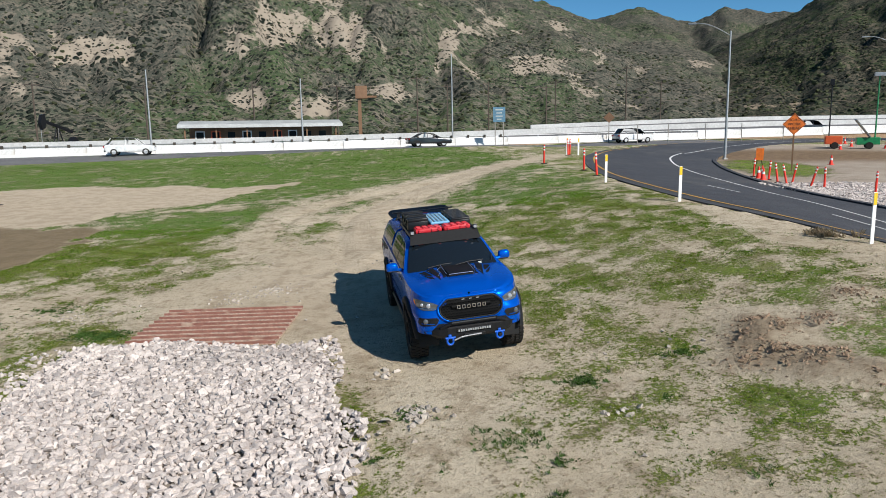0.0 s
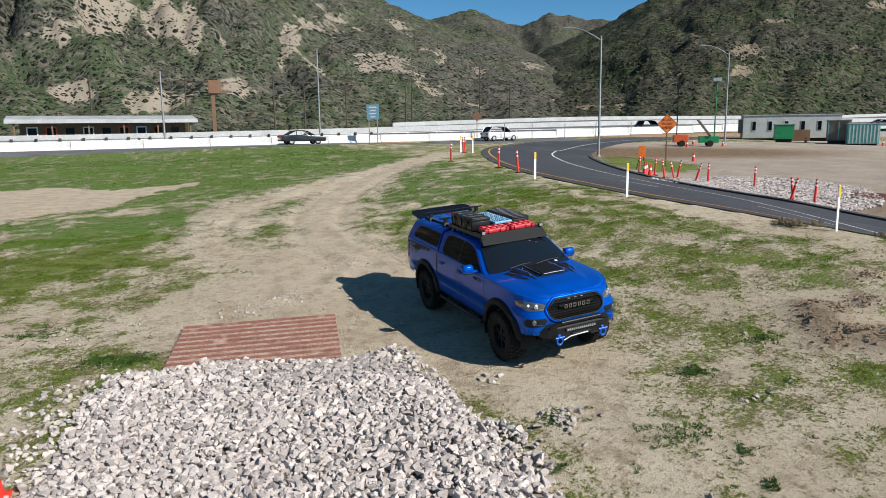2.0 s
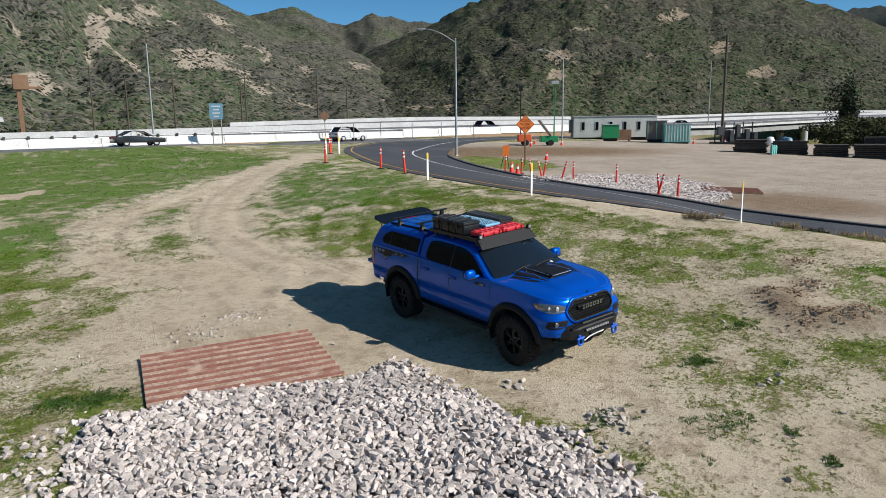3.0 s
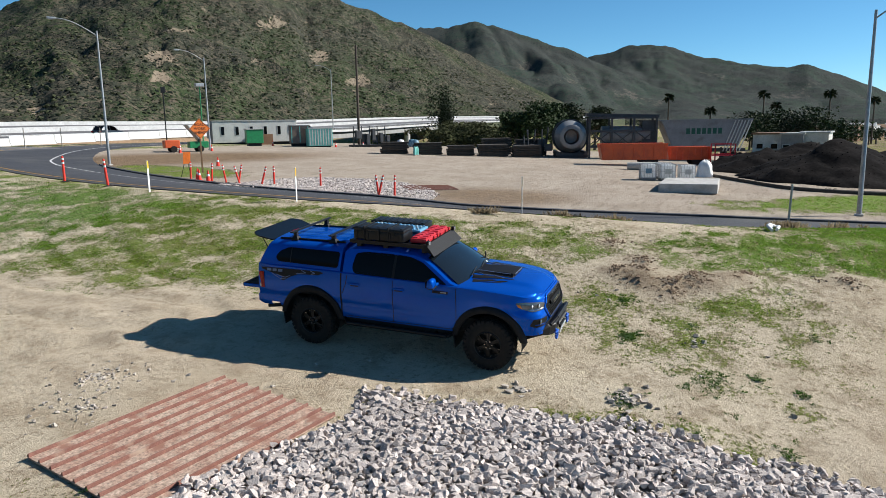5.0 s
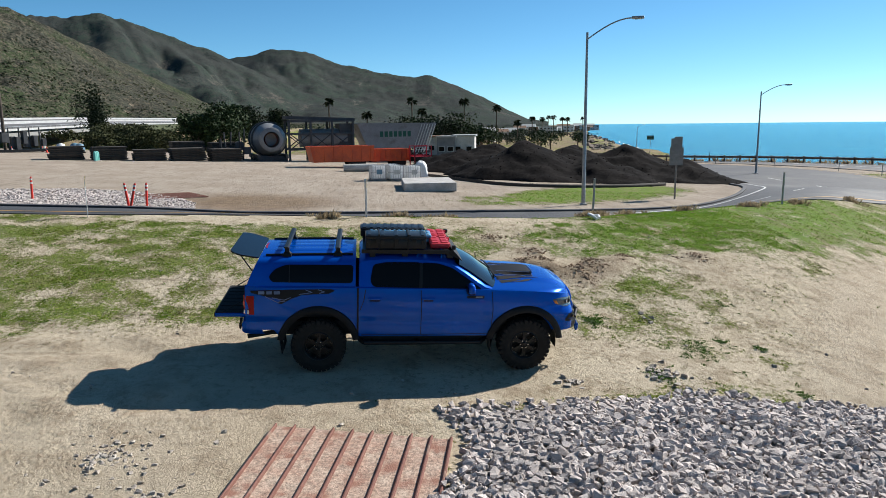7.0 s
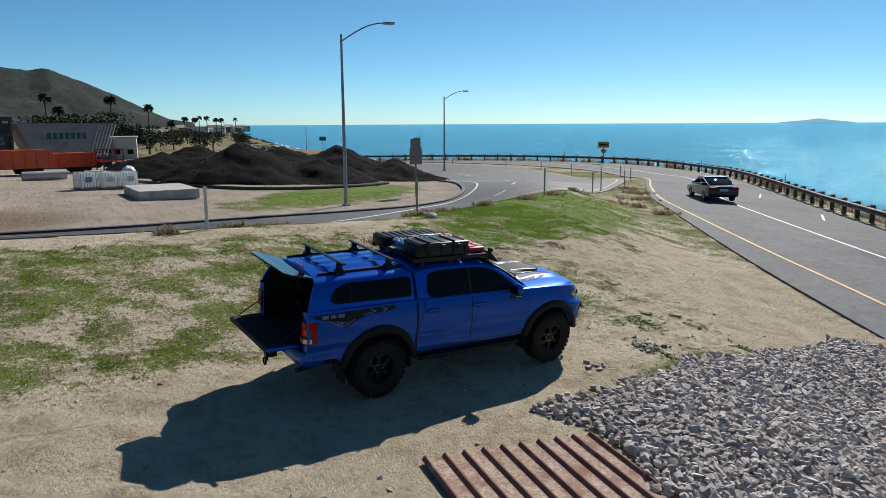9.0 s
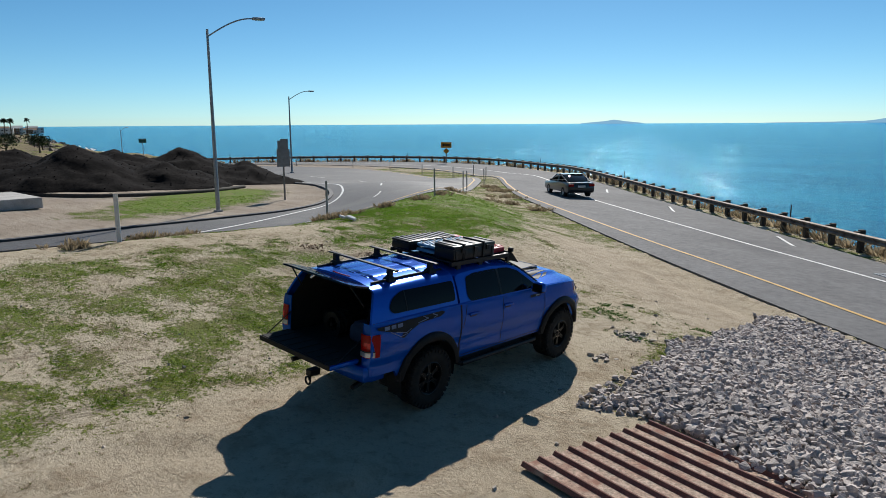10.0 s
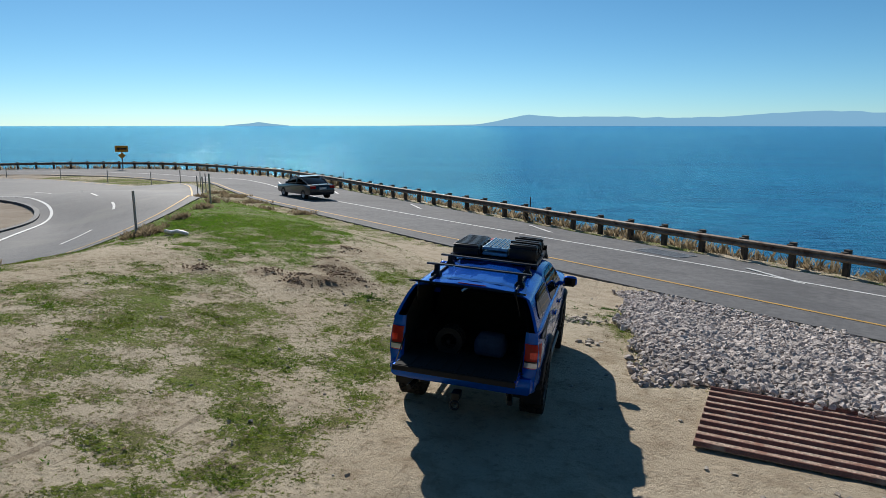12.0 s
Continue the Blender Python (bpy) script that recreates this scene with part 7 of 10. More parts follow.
# barriers and highway
def barrier(a, b, z0, z1, tall, name="concrete_barrier", seg=6.1, material=None, label="whitewashed concrete barrier segment along the road"):
    a, b = np.array(a, float), np.array(b, float)
    n = max(1, int(np.linalg.norm(b - a) / seg))
    d = (b - a) / np.linalg.norm(b - a)
    turn = math.degrees(math.atan2(d[1], d[0]))
    for k in range(n):
        p = a + (b - a) * (k + 0.5) / n
        bm = bmesh.new()
        L = np.linalg.norm(b - a) / n - 0.04
        prism(bm, [(-0.30, 0), (0.30, 0), (0.30, 0.08), (0.13, 0.33), (0.08, tall), (-0.08, tall), (-0.13, 0.33), (-0.30, 0.08)], "x", -L / 2, L / 2)
        solid(name, bm, material or M_BARRIER, pose(p[0], p[1], z0 + (z1 - z0) * (k + 0.5) / n, 0, 0, turn), label, "barrier", "concrete barriers")


def road_y(x):
    """The line of the barrier beside the highway."""
    return 62.5 + 0.167 * (x + 17) - 0.0 * x


barrier((-110, road_y(-110)), (40, road_y(40)), 1.62, 2.35, 0.86)
barrier((40, road_y(40)), (84, road_y(84)), 2.35, 2.9, 1.05)


def highway_z(x):
    """Height of the near edge of the highway."""
    return float(np.interp(x, (-130, -22, 11, 66, 139, 165, 212, 262, 470), (1.9, 2.3, 2.5, 2.9, 3.0, 3.5, 4.3, 5.0, 6.2)))


def highway_y(x):
    return 70.5 + 0.155 * x - 0.00055 * max(0, x - 150) ** 2


def highway_bank(x):
    """How much the far edge of the near carriageway lies above the near edge."""
    return 0.5 + 0.6 * float(ease((x + 20) / 90))


HX = list(np.arange(-130, 470, 5.0))
bm = bmesh.new()
sheet(bm, [[(x, highway_y(x) + w, highway_z(x) + highway_bank(x) * w / 13) for w in (0, 12, 24)] for x in HX])
solid("highway_deck", bm, M_ASPHALT_OLD, pose(0, 0, 0), "raised highway carriageway", "highway", kind="structure")


def long_wall(name, w, lo, hi, x0, x1, thick, material, label, category):
    """A continuous wall or beam along the highway at offset w from its near edge."""
    bm = bmesh.new()
    rows = []
    for x in HX:
        if x0 <= x <= x1:
            y, z = highway_y(x) + w, highway_z(x) + highway_bank(x) * max(w, 0) / 13
            rows.append([(x, y - thick / 2, z + lo), (x, y - thick / 2, z + hi), (x, y + thick / 2, z + hi), (x, y + thick / 2, z + lo), (x, y - thick / 2, z + lo)])
    sheet(bm, rows)
    solid(name, bm, material, pose(0, 0, 0), label, category, kind="structure")


long_wall("parapet_near", -0.2, -0.30, 0.22, 14, 470, 0.3, M_PARAPET, "pale concrete edge of the highway deck", "parapet")
long_wall("parapet_middle", 12.3, -0.1, 0.72, -130, 470, 0.4, M_PARAPET, "white concrete median wall of the highway", "parapet")
long_wall("parapet_far", 24.3, -0.1, 0.62, 24, 470, 0.3, M_PARAPET, "white concrete wall on the far side of the highway", "parapet")
long_wall("highway_bank", -0.05, -3.6, -0.30, -130, 112, 0.3, M_DIRT, "dark earth bank below the highway edge", "bank")
long_wall("bridge_girder", 0.6, -1.9, -0.85, 112, 224, 0.6, M_GIRDER, "concrete edge girder of the bridge", "girder")
long_wall("bridge_girder", 6.0, -2.2, -0.05, 112, 224, 9.5, M_ASPHALT_OLD, "dark underside of the bridge deck", "girder")
long_wall("highway_bank", 6.0, -7.5, -0.30, 222, 470, 12.2, M_SCRUBBANK, "green overgrown embankment carrying the highway", "bank")
# near guard rail of the highway: beam on short steel posts
ob = thing("bridge_rail", pose(0, 0, 0), "low steel rail along the highway edge", "guard rail")
bm = bmesh.new()
pipe(bm, [(x, highway_y(x) - 0.2, highway_z(x) + 0.70) for x in np.arange(15, 330, 5.0)], 0.06, 6)
part("rail_beam", bm, M_GALV, ob)
for x in np.arange(16, 300, 4.0):
    bm = bmesh.new()
    box(bm, (x, highway_y(x) - 0.2, highway_z(x) + 0.45), (0.16, 0.14, 0.52))
    part("rail_post", bm, M_GALV, ob)
ob = thing("highway_guard_rail", pose(0, 0, 0), "steel highway guard rail on dark timber posts", "guard rail")
bm = bmesh.new()
pts = [Vector((x, highway_y(x) - 0.6, highway_z(x) + 0.62)) for x in np.arange(-110, 16, 2.05)]
sheet(bm, [[p + Vector((0, dy, dz)) for dy, dz in ((0, 0.16), (-0.05, 0.09), (0, 0.0), (-0.05, -0.09), (0, -0.16))] for p in pts])
part("rail_beam", bm, M_GALV, ob)
for p in pts:
    bm = bmesh.new()
    box(bm, p + Vector((0, -0.14, -0.05)), (0.24, 0.2, 0.62), bevel=0.02)
    part("rail_post", bm, M_TIMBER, ob)
# timber wall behind the highway
ob = thing("timber_wall", pose(0, 0, 0), "low weathered tan timber wall behind the highway", "wall")
for k in range(10):
    x = 38 + 2.0 * k
    bm = bmesh.new()
    box(bm, (x, highway_y(x) + 25.5, highway_z(x) + 1.55), (1.97, 0.12, 1.5), Matrix.Rotation(math.atan(0.155), 3, "Z"))
    part("panel", bm, M_TANWOOD, ob)
# bridge columns and the creek bank
for x, w in ((120, 3.0), (184, 0.9), (184, 8.0)):
    ob = thing("bridge_column", pose(x, highway_y(x) + w, highway_z(x) - 1.9), "round concrete bridge column", "bridge column", "bridge columns")
    bm = bmesh.new()
    tube(bm, (0, 0, -9), (0, 0, 0.3), 0.95, 0.95, 20)
    part("shaft", bm, M_CONCRETE, ob, smooth=40)
for x in (36, 40, 45, 50, 56):
    bm = bmesh.new()
    tube(bm, (0, 0, 0), (0, 0, 2.2), 0.05, n=8)
    solid("fence_stake", bm, M_GREYWOOD, pose(x - 6, road_y(x) - 5.0, height(x - 6, road_y(x) - 5)), "grey stake beside the ramp", "stake", "ramp stakes")
ribbon("road_3", [(x, road_y(x) - 6.5) for x in np.arange(-130, 45, 4.0)], [(x, road_y(x) - 0.4) for x in np.arange(-130, 45, 4.0)], M_ASPHALT_OLD, 0.03, "grey asphalt frontage road", 3)


# coast guard rail
ob = thing("coast_guard_rail", pose(0, 0, 0), "weathered steel guard rail on dark timber posts above the sea", "guard rail")
line = RAIL
seg = np.r_[0, np.cumsum(np.hypot(*np.diff(line, axis=0).T))]
T = np.arange(80, seg[-1] - 2, 1.905)
P = np.stack([np.interp(T, seg, line[:, 0]), np.interp(T, seg, line[:, 1])], -1)
D = np.gradient(P, axis=0)
D /= np.linalg.norm(D, axis=1)[:, None]
N = np.stack([-D[:, 1], D[:, 0]], -1)
prof = [(0.0, 0.80), (0.07, 0.76), (0.07, 0.71), (0.0, 0.655), (0.07, 0.60), (0.07, 0.55), (0.0, 0.50), (-0.02, 0.50), (-0.02, 0.80)]
bm = bmesh.new()
rows = []
for p, nn in zip(P, N):
    z = height(*p)
    rows.append([(p[0] + nn[0] * u, p[1] + nn[1] * u, z + w) for u, w in prof + prof[:1]])
sheet(bm, rows)
part("rail_beam", bm, M_RAIL, ob)
mesh_post = None
for p, nn in zip(P, N):
    z = height(*p)
    turn = math.atan2(nn[1], nn[0])
    if mesh_post is None:
        bm = bmesh.new()
        box(bm, (-0.30, 0, 0.27), (0.20, 0.20, 1.25), bevel=0.012)
        box(bm, (-0.11, 0, 0.66), (0.20, 0.16, 0.36), bevel=0.01)
        o = part("rail_post", bm, M_TIMBER, ob)
        mesh_post = o.data
    else:
        o = new("rail_post", mesh_post)
        o.parent = ob
    o.matrix_basis = Matrix.Translation((p[0], p[1], z)) @ Matrix.Rotation(turn, 4, "Z")
for k in range(6, len(P), 13):
    p, nn = P[k], N[k]
    bm = bmesh.new()
    tube(bm, (0, 0, 0), (0, 0, 1.3), 0.03, 0.03, 6)
    solid("verge_rod", bm, M_TIMBER, pose(p[0] - nn[0] * 0.6, p[1] - nn[1] * 0.6, height(*p) - 0.05), "thin dark rod behind the guard rail", "rod", "verge rods")
# drain grate in the coast road
ob = thing("drain_grate", slope_pose(-2.6, -18.0, -38) @ pose(0, 0, 0.03), "dull steel drain grate set in the coast road", "drain grate")
bm = bmesh.new()
for y in (-0.55, 0.55):
    box(bm, (0, y, 0), (2.1, 0.06, 0.03))
for x in (-1.05, 1.05):
    box(bm, (x, 0, 0), (0.06, 1.1, 0.03))
part("frame", bm, M_GALV, ob)
for k in range(7):
    bm = bmesh.new()
    box(bm, (0, -0.45 + 0.15 * k, 0), (2.0, 0.05, 0.024))
    part("bar", bm, M_GALV, ob)

# kerb of the inner bend
bm = bmesh.new()
kl = RAMP_IN[40:150]
rows = []
for i, p in enumerate(kl):
    d = kl[min(i + 1, len(kl) - 1)] - kl[max(i - 1, 0)]
    d /= np.linalg.norm(d)
    nn = np.array([-d[1], d[0]])
    z = height(*p)
    rows.append([(p[0] + nn[0] * u, p[1] + nn[1] * u, z + w) for u, w in ((-0.02, -0.08), (-0.02, 0.10), (0.22, 0.11), (0.24, -0.08))])
sheet(bm, rows)
tagged(link_mesh("kerb", bm, M_ASPHALT), "dark asphalt kerb along the inner bend", "kerb", kind="structure")


# ---- yard: pile, slab, totes, containers, plant ----
PILES = ((48.6, -9.6, 3.2, 7.0), (52.6, -19.4, 3.05, 7.6), (51, -14, 2.7, 7.0), (58, -8, 2.7, 8.5), (59, -16, 2.6, 8), (49, -23, 1.8, 5.5), (56.5, -4.5, 2.2, 5.5), (46.2, -15.2, 1.9, 5.5))
xs, ys = np.arange(36, 76, 0.3), np.arange(-32, 7, 0.3)
X, Y = np.meshgrid(xs, ys)
H = np.full_like(X, -1.0)
for cx, cy, hh, rr in PILES:
    H = np.maximum(H, hh - np.hypot(X - cx, Y - cy) * hh / rr)
wob = np.array([[noise.fractal((x * 0.35, y * 0.35, 2.0), 0.8, 2.1, 5) for x in xs] for y in ys])
H = H + wob * 0.42 * np.clip(H + 0.6, 0, 1)
H = np.where(H < 0, -0.3, H)
Z = heights(X, Y) + H * 0.97
idx = np.arange(X.size).reshape(X.shape)
faces = np.stack([idx[:-1, :-1], idx[:-1, 1:], idx[1:, 1:], idx[1:, :-1]], -1).reshape(-1, 4)
keep = (H[:-1, :-1] > -0.25) | (H[1:, 1:] > -0.25) | (H[:-1, 1:] > -0.25) | (H[1:, :-1] > -0.25)
ob = from_lists("asphalt_heap", np.stack([X, Y, Z], -1).reshape(-1, 3).tolist(), faces[keep.ravel()].tolist(), M_COAL, True)
tagged(ob, "large black heap of loose asphalt millings on bare ground", "heap")
HEAP = [(float(X[i, j]), float(Y[i, j]), float(Z[i, j])) for i in range(0, X.shape[0], 1) for j in range(0, X.shape[1], 1) if H[i, j] > 0.05 and (i * 7 + j * 13) % 3 == 0]
bm = bmesh.new()
pts = curve_points([(47, -0.6), (41.5, -3.6), (37.4, -6.4), (36.6, -10), (38.2, -15), (41, -19)], 6)
sheet(bm, [[(p[0] + 0.15 * math.cos(q), p[1] + 0.06 * math.cos(q), height(*p) + 0.08 + 0.15 * math.sin(q)) for q in np.linspace(0, 2 * math.pi, 11)] for p in pts])
solid("straw_wattle", bm, M_TIMBER, pose(0, 0, 0), "dark straw wattle laid along the foot of the heap", "wattle", smooth=50)

bm = bmesh.new()
box(bm, (0, 0, 0.27), (4.6, 3.2, 0.54), bevel=0.03)
solid("concrete_slab", bm, M_CONCRETE, ground_pose(33.6, -0.9, 3), "pale thick concrete slab lying in the yard", "slab")


def tote(x, y, turn, tint):
    ob = thing("liquid_tote", ground_pose(x, y, turn), "white liquid tote in a wire cage", "tote", "white totes")
    bm = bmesh.new()
    box(bm, (0, 0, 0.63), (1.05, 0.95, 0.92), bevel=0.06)
    t = part("tank", bm, tint, ob, smooth=40)
    bm = bmesh.new()
    box(bm, (-0.575, 0, 0.66), (0.012, 0.42, 0.34))
    part("label_board", bm, M_BLUESIGN if y > 2 else M_LIGHTGREY, ob, "faded label board")
    bm = bmesh.new()
    box(bm, (0, 0, 0.08), (1.15, 1.0, 0.14), bevel=0.01)
    part("pallet", bm, M_GREYWOOD, ob)
    for k in range(6):
        for sx, sy, ax in ((0.56, 0, "y"), (-0.56, 0, "y"), (0, 0.51, "x"), (0, -0.51, "x")):
            bm = bmesh.new()
            u = -0.45 + 0.18 * k
            c = (sx, u, 0.64) if ax == "y" else (u, sy, 0.64)
            box(bm, c, (0.018, 0.018, 1.0))
            part("cage_bar", bm, M_GALV, ob)
    for z in (0.2, 0.64, 1.12):
        for sx, sy, s in ((0.565, 0, (0.02, 1.04, 0.02)), (-0.565, 0, (0.02, 1.04, 0.02)), (0, 0.515, (1.14, 0.02, 0.02)), (0, -0.515, (1.14, 0.02, 0.02))):
            bm = bmesh.new()
            box(bm, (sx, sy, z), s)
            part("cage_rail", bm, M_GALV, ob)


M_TOTE = leafy("translucent_white_plastic", (0.88, 0.89, 0.89), 0.4, second=(0.80, 0.81, 0.81), scale=2)
tote(39.6, 2.6, 18, M_TOTE)
tote(40.0, 1.35, 18, M_TOTE)
tote(40.4, 0.1, 18, M_TOTE)
tote(41.6, 1.8, 18, M_TOTE)
bm = bmesh.new()
revolve(bm, [(0.30, -1.45), (0.34, -1.45), (0.34, 1.45), (0.30, 1.45), (0.30, -1.45)], "y", 20, (0, 0, 0.34))
solid("culvert_pipe", bm, M_CONCRETE, ground_pose(50.5, 4.6, 8), "pale concrete culvert pipe lying in the yard", "pipe", smooth=40)
bm = bmesh.new()
rows = []
for k in range(9):
    z = (0.0, 0.18, 0.42, 0.68, 0.92, 1.10, 1.20, 1.26, 1.27)[k]
    r = (0.60, 0.56, 0.52, 0.50, 0.44, 0.34, 0.20, 0.08, 0.0)[k]
    row = []
    for q in range(29):
        a = q % 28 * math.pi / 14
        square = 1 / max(abs(math.cos(a)), abs(math.sin(a))) ** 0.55
        crease = 1 + (0.09 - 0.006 * k) * math.sin(5 * a + 0.5 * k) + 0.04 * math.sin(11 * a + k)
        row.append((r * square * crease * math.cos(a), r * square * crease * math.sin(a), z + 0.04 * math.sin(3 * a) * (1 < k < 8)))
    rows.append(row)
sheet(bm, rows)
solid("bulk_bag", bm, M_WHITE, ground_pose(45.5, -0.6), "tied white bulk bag standing in the yard", "bulk bag", smooth=60)


def skip(x, y, turn, L, Hh, label, wheels=True):
    """An orange steel skip on a trailer."""
    ob = thing("steel_skip", ground_pose(x, y, turn), label, "skip", "orange skips")
    bm = bmesh.new()
    z0 = 0.55 if wheels else 0.05
    prism(bm, [(-L / 2 + 0.3, z0), (L / 2 - 0.1, z0), (L / 2, z0 + Hh), (-L / 2, z0 + Hh)], "y", -1.1, 1.1)
    b = part("skip_body", bm, M_ORANGE_PAINT, ob)
    for sy in (-1.14, 1.14):
        for k in range(7):
            bm = bmesh.new()
            box(bm, (-L / 2 + 0.45 + (L - 0.8) * k / 6, sy, z0 + Hh / 2), (0.10, 0.08, Hh * 0.96))
            part("rib", bm, M_ORANGE_PAINT, b)
        bm = bmesh.new()
        box(bm, (0, sy, z0 + Hh), (L, 0.10, 0.10))
        part("top_rail", bm, M_ORANGE_PAINT, b)
    if wheels:
        for u in (L * 0.18, L * 0.30):
            for sy in (-0.95, 0.95):
                bm = bmesh.new()
                revolve(bm, [(0.0, -0.12), (0.25, -0.12), (0.42, -0.11), (0.42, 0.11), (0.25, 0.12), (0.0, 0.12)], "y", 20, (u, sy, 0.42))
                part("wheel", bm, M_RUBBER, ob)
    return ob


skip(57.2, 7.0, -70, 6.2, 1.45, "orange steel skip trailer parked in the yard")
skip(61.5, 2.6, -70, 4.2, 1.2, "orange machine trailer with faded paint")
ob = thing("red_stair_frame", ground_pose(60.5, -0.8, -70), "red steel stair frame standing in the yard", "steel frame")
for x in (-0.9, 0.9):
    for y in (-0.7, 0.7):
        bm = bmesh.new()
        box(bm, (x, y, 1.1), (0.09, 0.09, 2.2))
        part("leg", bm, M_RED, ob)
for z in (1.2, 2.15):
    for y in (-0.7, 0.7):
        bm = bmesh.new()
        box(bm, (0, y, z), (1.9, 0.08, 0.08))
        part("rail", bm, M_RED, ob)
bm = bmesh.new()
box(bm, (0, 0, 1.1), (1.9, 1.4, 0.06))
part("deck", bm, M_RED, ob)

# drying drum plant
ob = thing("drum_plant", pose(68.0, 15.9, height(67, 15), 0, 0, -70), "grey rotary drum mixing plant on a steel frame", "mixing plant")
bm = bmesh.new()
revolve(bm, [(0.0, -1.1), (0.75, -1.2), (0.85, -2.2), (1.15, -2.2), (1.3, -2.1), (1.35, -1.7), (1.75, -0.9), (1.8, 0.4), (1.8, 2.2), (1.5, 3.4), (0.9, 3.9), (0.0, 3.9)], "y", 32, (0, 0, 2.35))
drum = part("drum", bm, M_GREY_PAINT, ob, "grey riveted drum with dark mouth", smooth=35)
bm = bmesh.new()
revolve(bm, [(0.70, -2.18), (0.70, -0.4), (0.0, -0.4)], "y", 24, (0, 0, 2.35))
part("drum_mouth", bm, M_RUST, drum)
for yy in (-0.3, 1.9):
    bm = bmesh.new()
    revolve(bm, [(1.80, yy - 0.12), (1.95, yy - 0.12), (1.95, yy + 0.12), (1.80, yy + 0.12)], "y", 32, (0, 0, 2.35))
    part("drum_ring", bm, M_PLANT, drum)
for x in (-1.5, 1.5):
    bm = bmesh.new()
    box(bm, (x, 0.8, 0.55), (0.3, 7.0, 0.4))
    part("chassis_beam", bm, M_PLANT, ob)
for y in (-1.6, 0.4, 2.4):
    bm = bmesh.new()
    box(bm, (0, y, 0.3), (3.4, 0.5, 0.55))
    part("cradle", bm, M_PLANT, ob)
random.seed(5)
for k in range(16):
    bm = bmesh.new()
    x, y, z = -2.0 - random.random() * 3.4, random.uniform(-1.5, 2), random.uniform(0.6, 2.6)
    if k % 2:
        box(bm, (x, y, z), (random.uniform(0.3, 1.1), random.uniform(0.3, 0.9), random.uniform(0.3, 1.0)), bevel=0.03)
    else:
        tube(bm, (x, y, 0.1), (x + random.uniform(-0.3, 0.3), y, z + 1.0), 0.08, 0.08, 8)
    part("burner_unit", bm, M_PLANT, ob)
# frame conveyor between drum and hopper
ob = thing("conveyor_frame", pose(69.5, 10.5, height(69, 10), 0, 0, -70), "dark steel lattice frame of the mixing plant", "steel frame")
for u in (-3.6, -1.2, 1.2, 3.6):
    for v in (-1.2, 1.2):
        bm = bmesh.new()
        box(bm, (u, v, 2.3), (0.22, 0.22, 4.6))
        part("leg", bm, M_PLANT, ob)
for z in (1.4, 3.1, 4.5):
    for v in (-1.2, 1.2):
        bm = bmesh.new()
        box(bm, (0, v, z), (7.4, 0.18, 0.2))
        part("beam", bm, M_PLANT, ob)
for u in (-2.4, 0, 2.4):
    for v in (-1.2, 1.2):
        for s in (-1, 1):
            bm = bmesh.new()
            tube(bm, (u - 1.1 * s, v, 1.4), (u + 1.1 * s, v, 3.1), 0.06, n=6)
            part("brace", bm, M_PLANT, ob)
bm = bmesh.new()
box(bm, (0, 0, 4.75), (7.8, 2.0, 0.35), Matrix.Rotation(radians(2), 3, "Y"))
part("belt_housing", bm, M_PLANT, ob)
bm = bmesh.new()
revolve(bm, [(0.0, -2.6), (1.0, -2.6), (1.05, 2.6), (0.0, 2.6)], "x", 24, (0.4, 0, 2.6))
part("tank", bm, M_GREY_PAINT, ob, smooth=40)
bm = bmesh.new()
box(bm, (2.9, 0, 2.6), (1.6, 1.9, 3.2), bevel=0.05)
part("control_housing", bm, M_PLANT, ob)

# big hopper trailer, company lettering as plain green bars
ob = thing("hopper_trailer", pose(72.6, 2.4, height(72, 2) - 0.1, 0, 0, -70), "large light grey steel hopper on a wheeled trailer", "hopper")
bm = bmesh.new()
prism(bm, [(-4.6, 4.55), (0.1, 4.45), (4.9, 4.55), (3.6, 1.7), (-3.4, 1.7)], "y", -1.5, 1.5)
hop = part("hopper_body", bm, M_GREY_PAINT, ob, "light grey hopper side")
bm = bmesh.new()
for y in (-1.52, 1.52):
    box(bm, (0.15, y, 4.52), (9.7, 0.14, 0.16))
part("top_rail", bm, M_GREY_PAINT, hop)
for k in range(6):
    bm = bmesh.new()
    x0, x1 = 2.6 + 0.34 * k, 1.9 + 0.34 * k
    tube(bm, (x0 + 0.6, -1.56, 4.45), (x1 + 0.1, -1.56, 1.2), 0.06, n=6)
    part("side_rib", bm, M_LIGHTGREY, hop)
for k in range(7):
    bm = bmesh.new()
    x = -1.75 + 0.56 * k
    box(bm, (x, -1.512, 3.35), (0.40, 0.015, 0.62))
    part("letter_block", bm, M_GREENSIGN, hop, "plain dark green block")
bm = bmesh.new()
box(bm, (0.4, 0, 1.25), (8.4, 1.4, 0.35))
part("chassis", bm, M_PLANT, ob)
for x in (-2.8, 2.9, 3.9):
    for y in (-1.1, 1.1):
        bm = bmesh.new()
        revolve(bm, [(0.0, -0.15), (0.3, -0.15), (0.5, -0.13), (0.5, 0.13), (0.3, 0.15), (0.0, 0.15)], "y", 20, (x, y, 0.5))
        part("wheel", bm, M_RUBBER, ob)
for x in (-2.5, 0, 2.5):
    for y in (-0.9, 0.9):
        bm = bmesh.new()
        box(bm, (x, y, 0.75), (0.18, 0.18, 1.5))
        part("leg", bm, M_PLANT, ob)


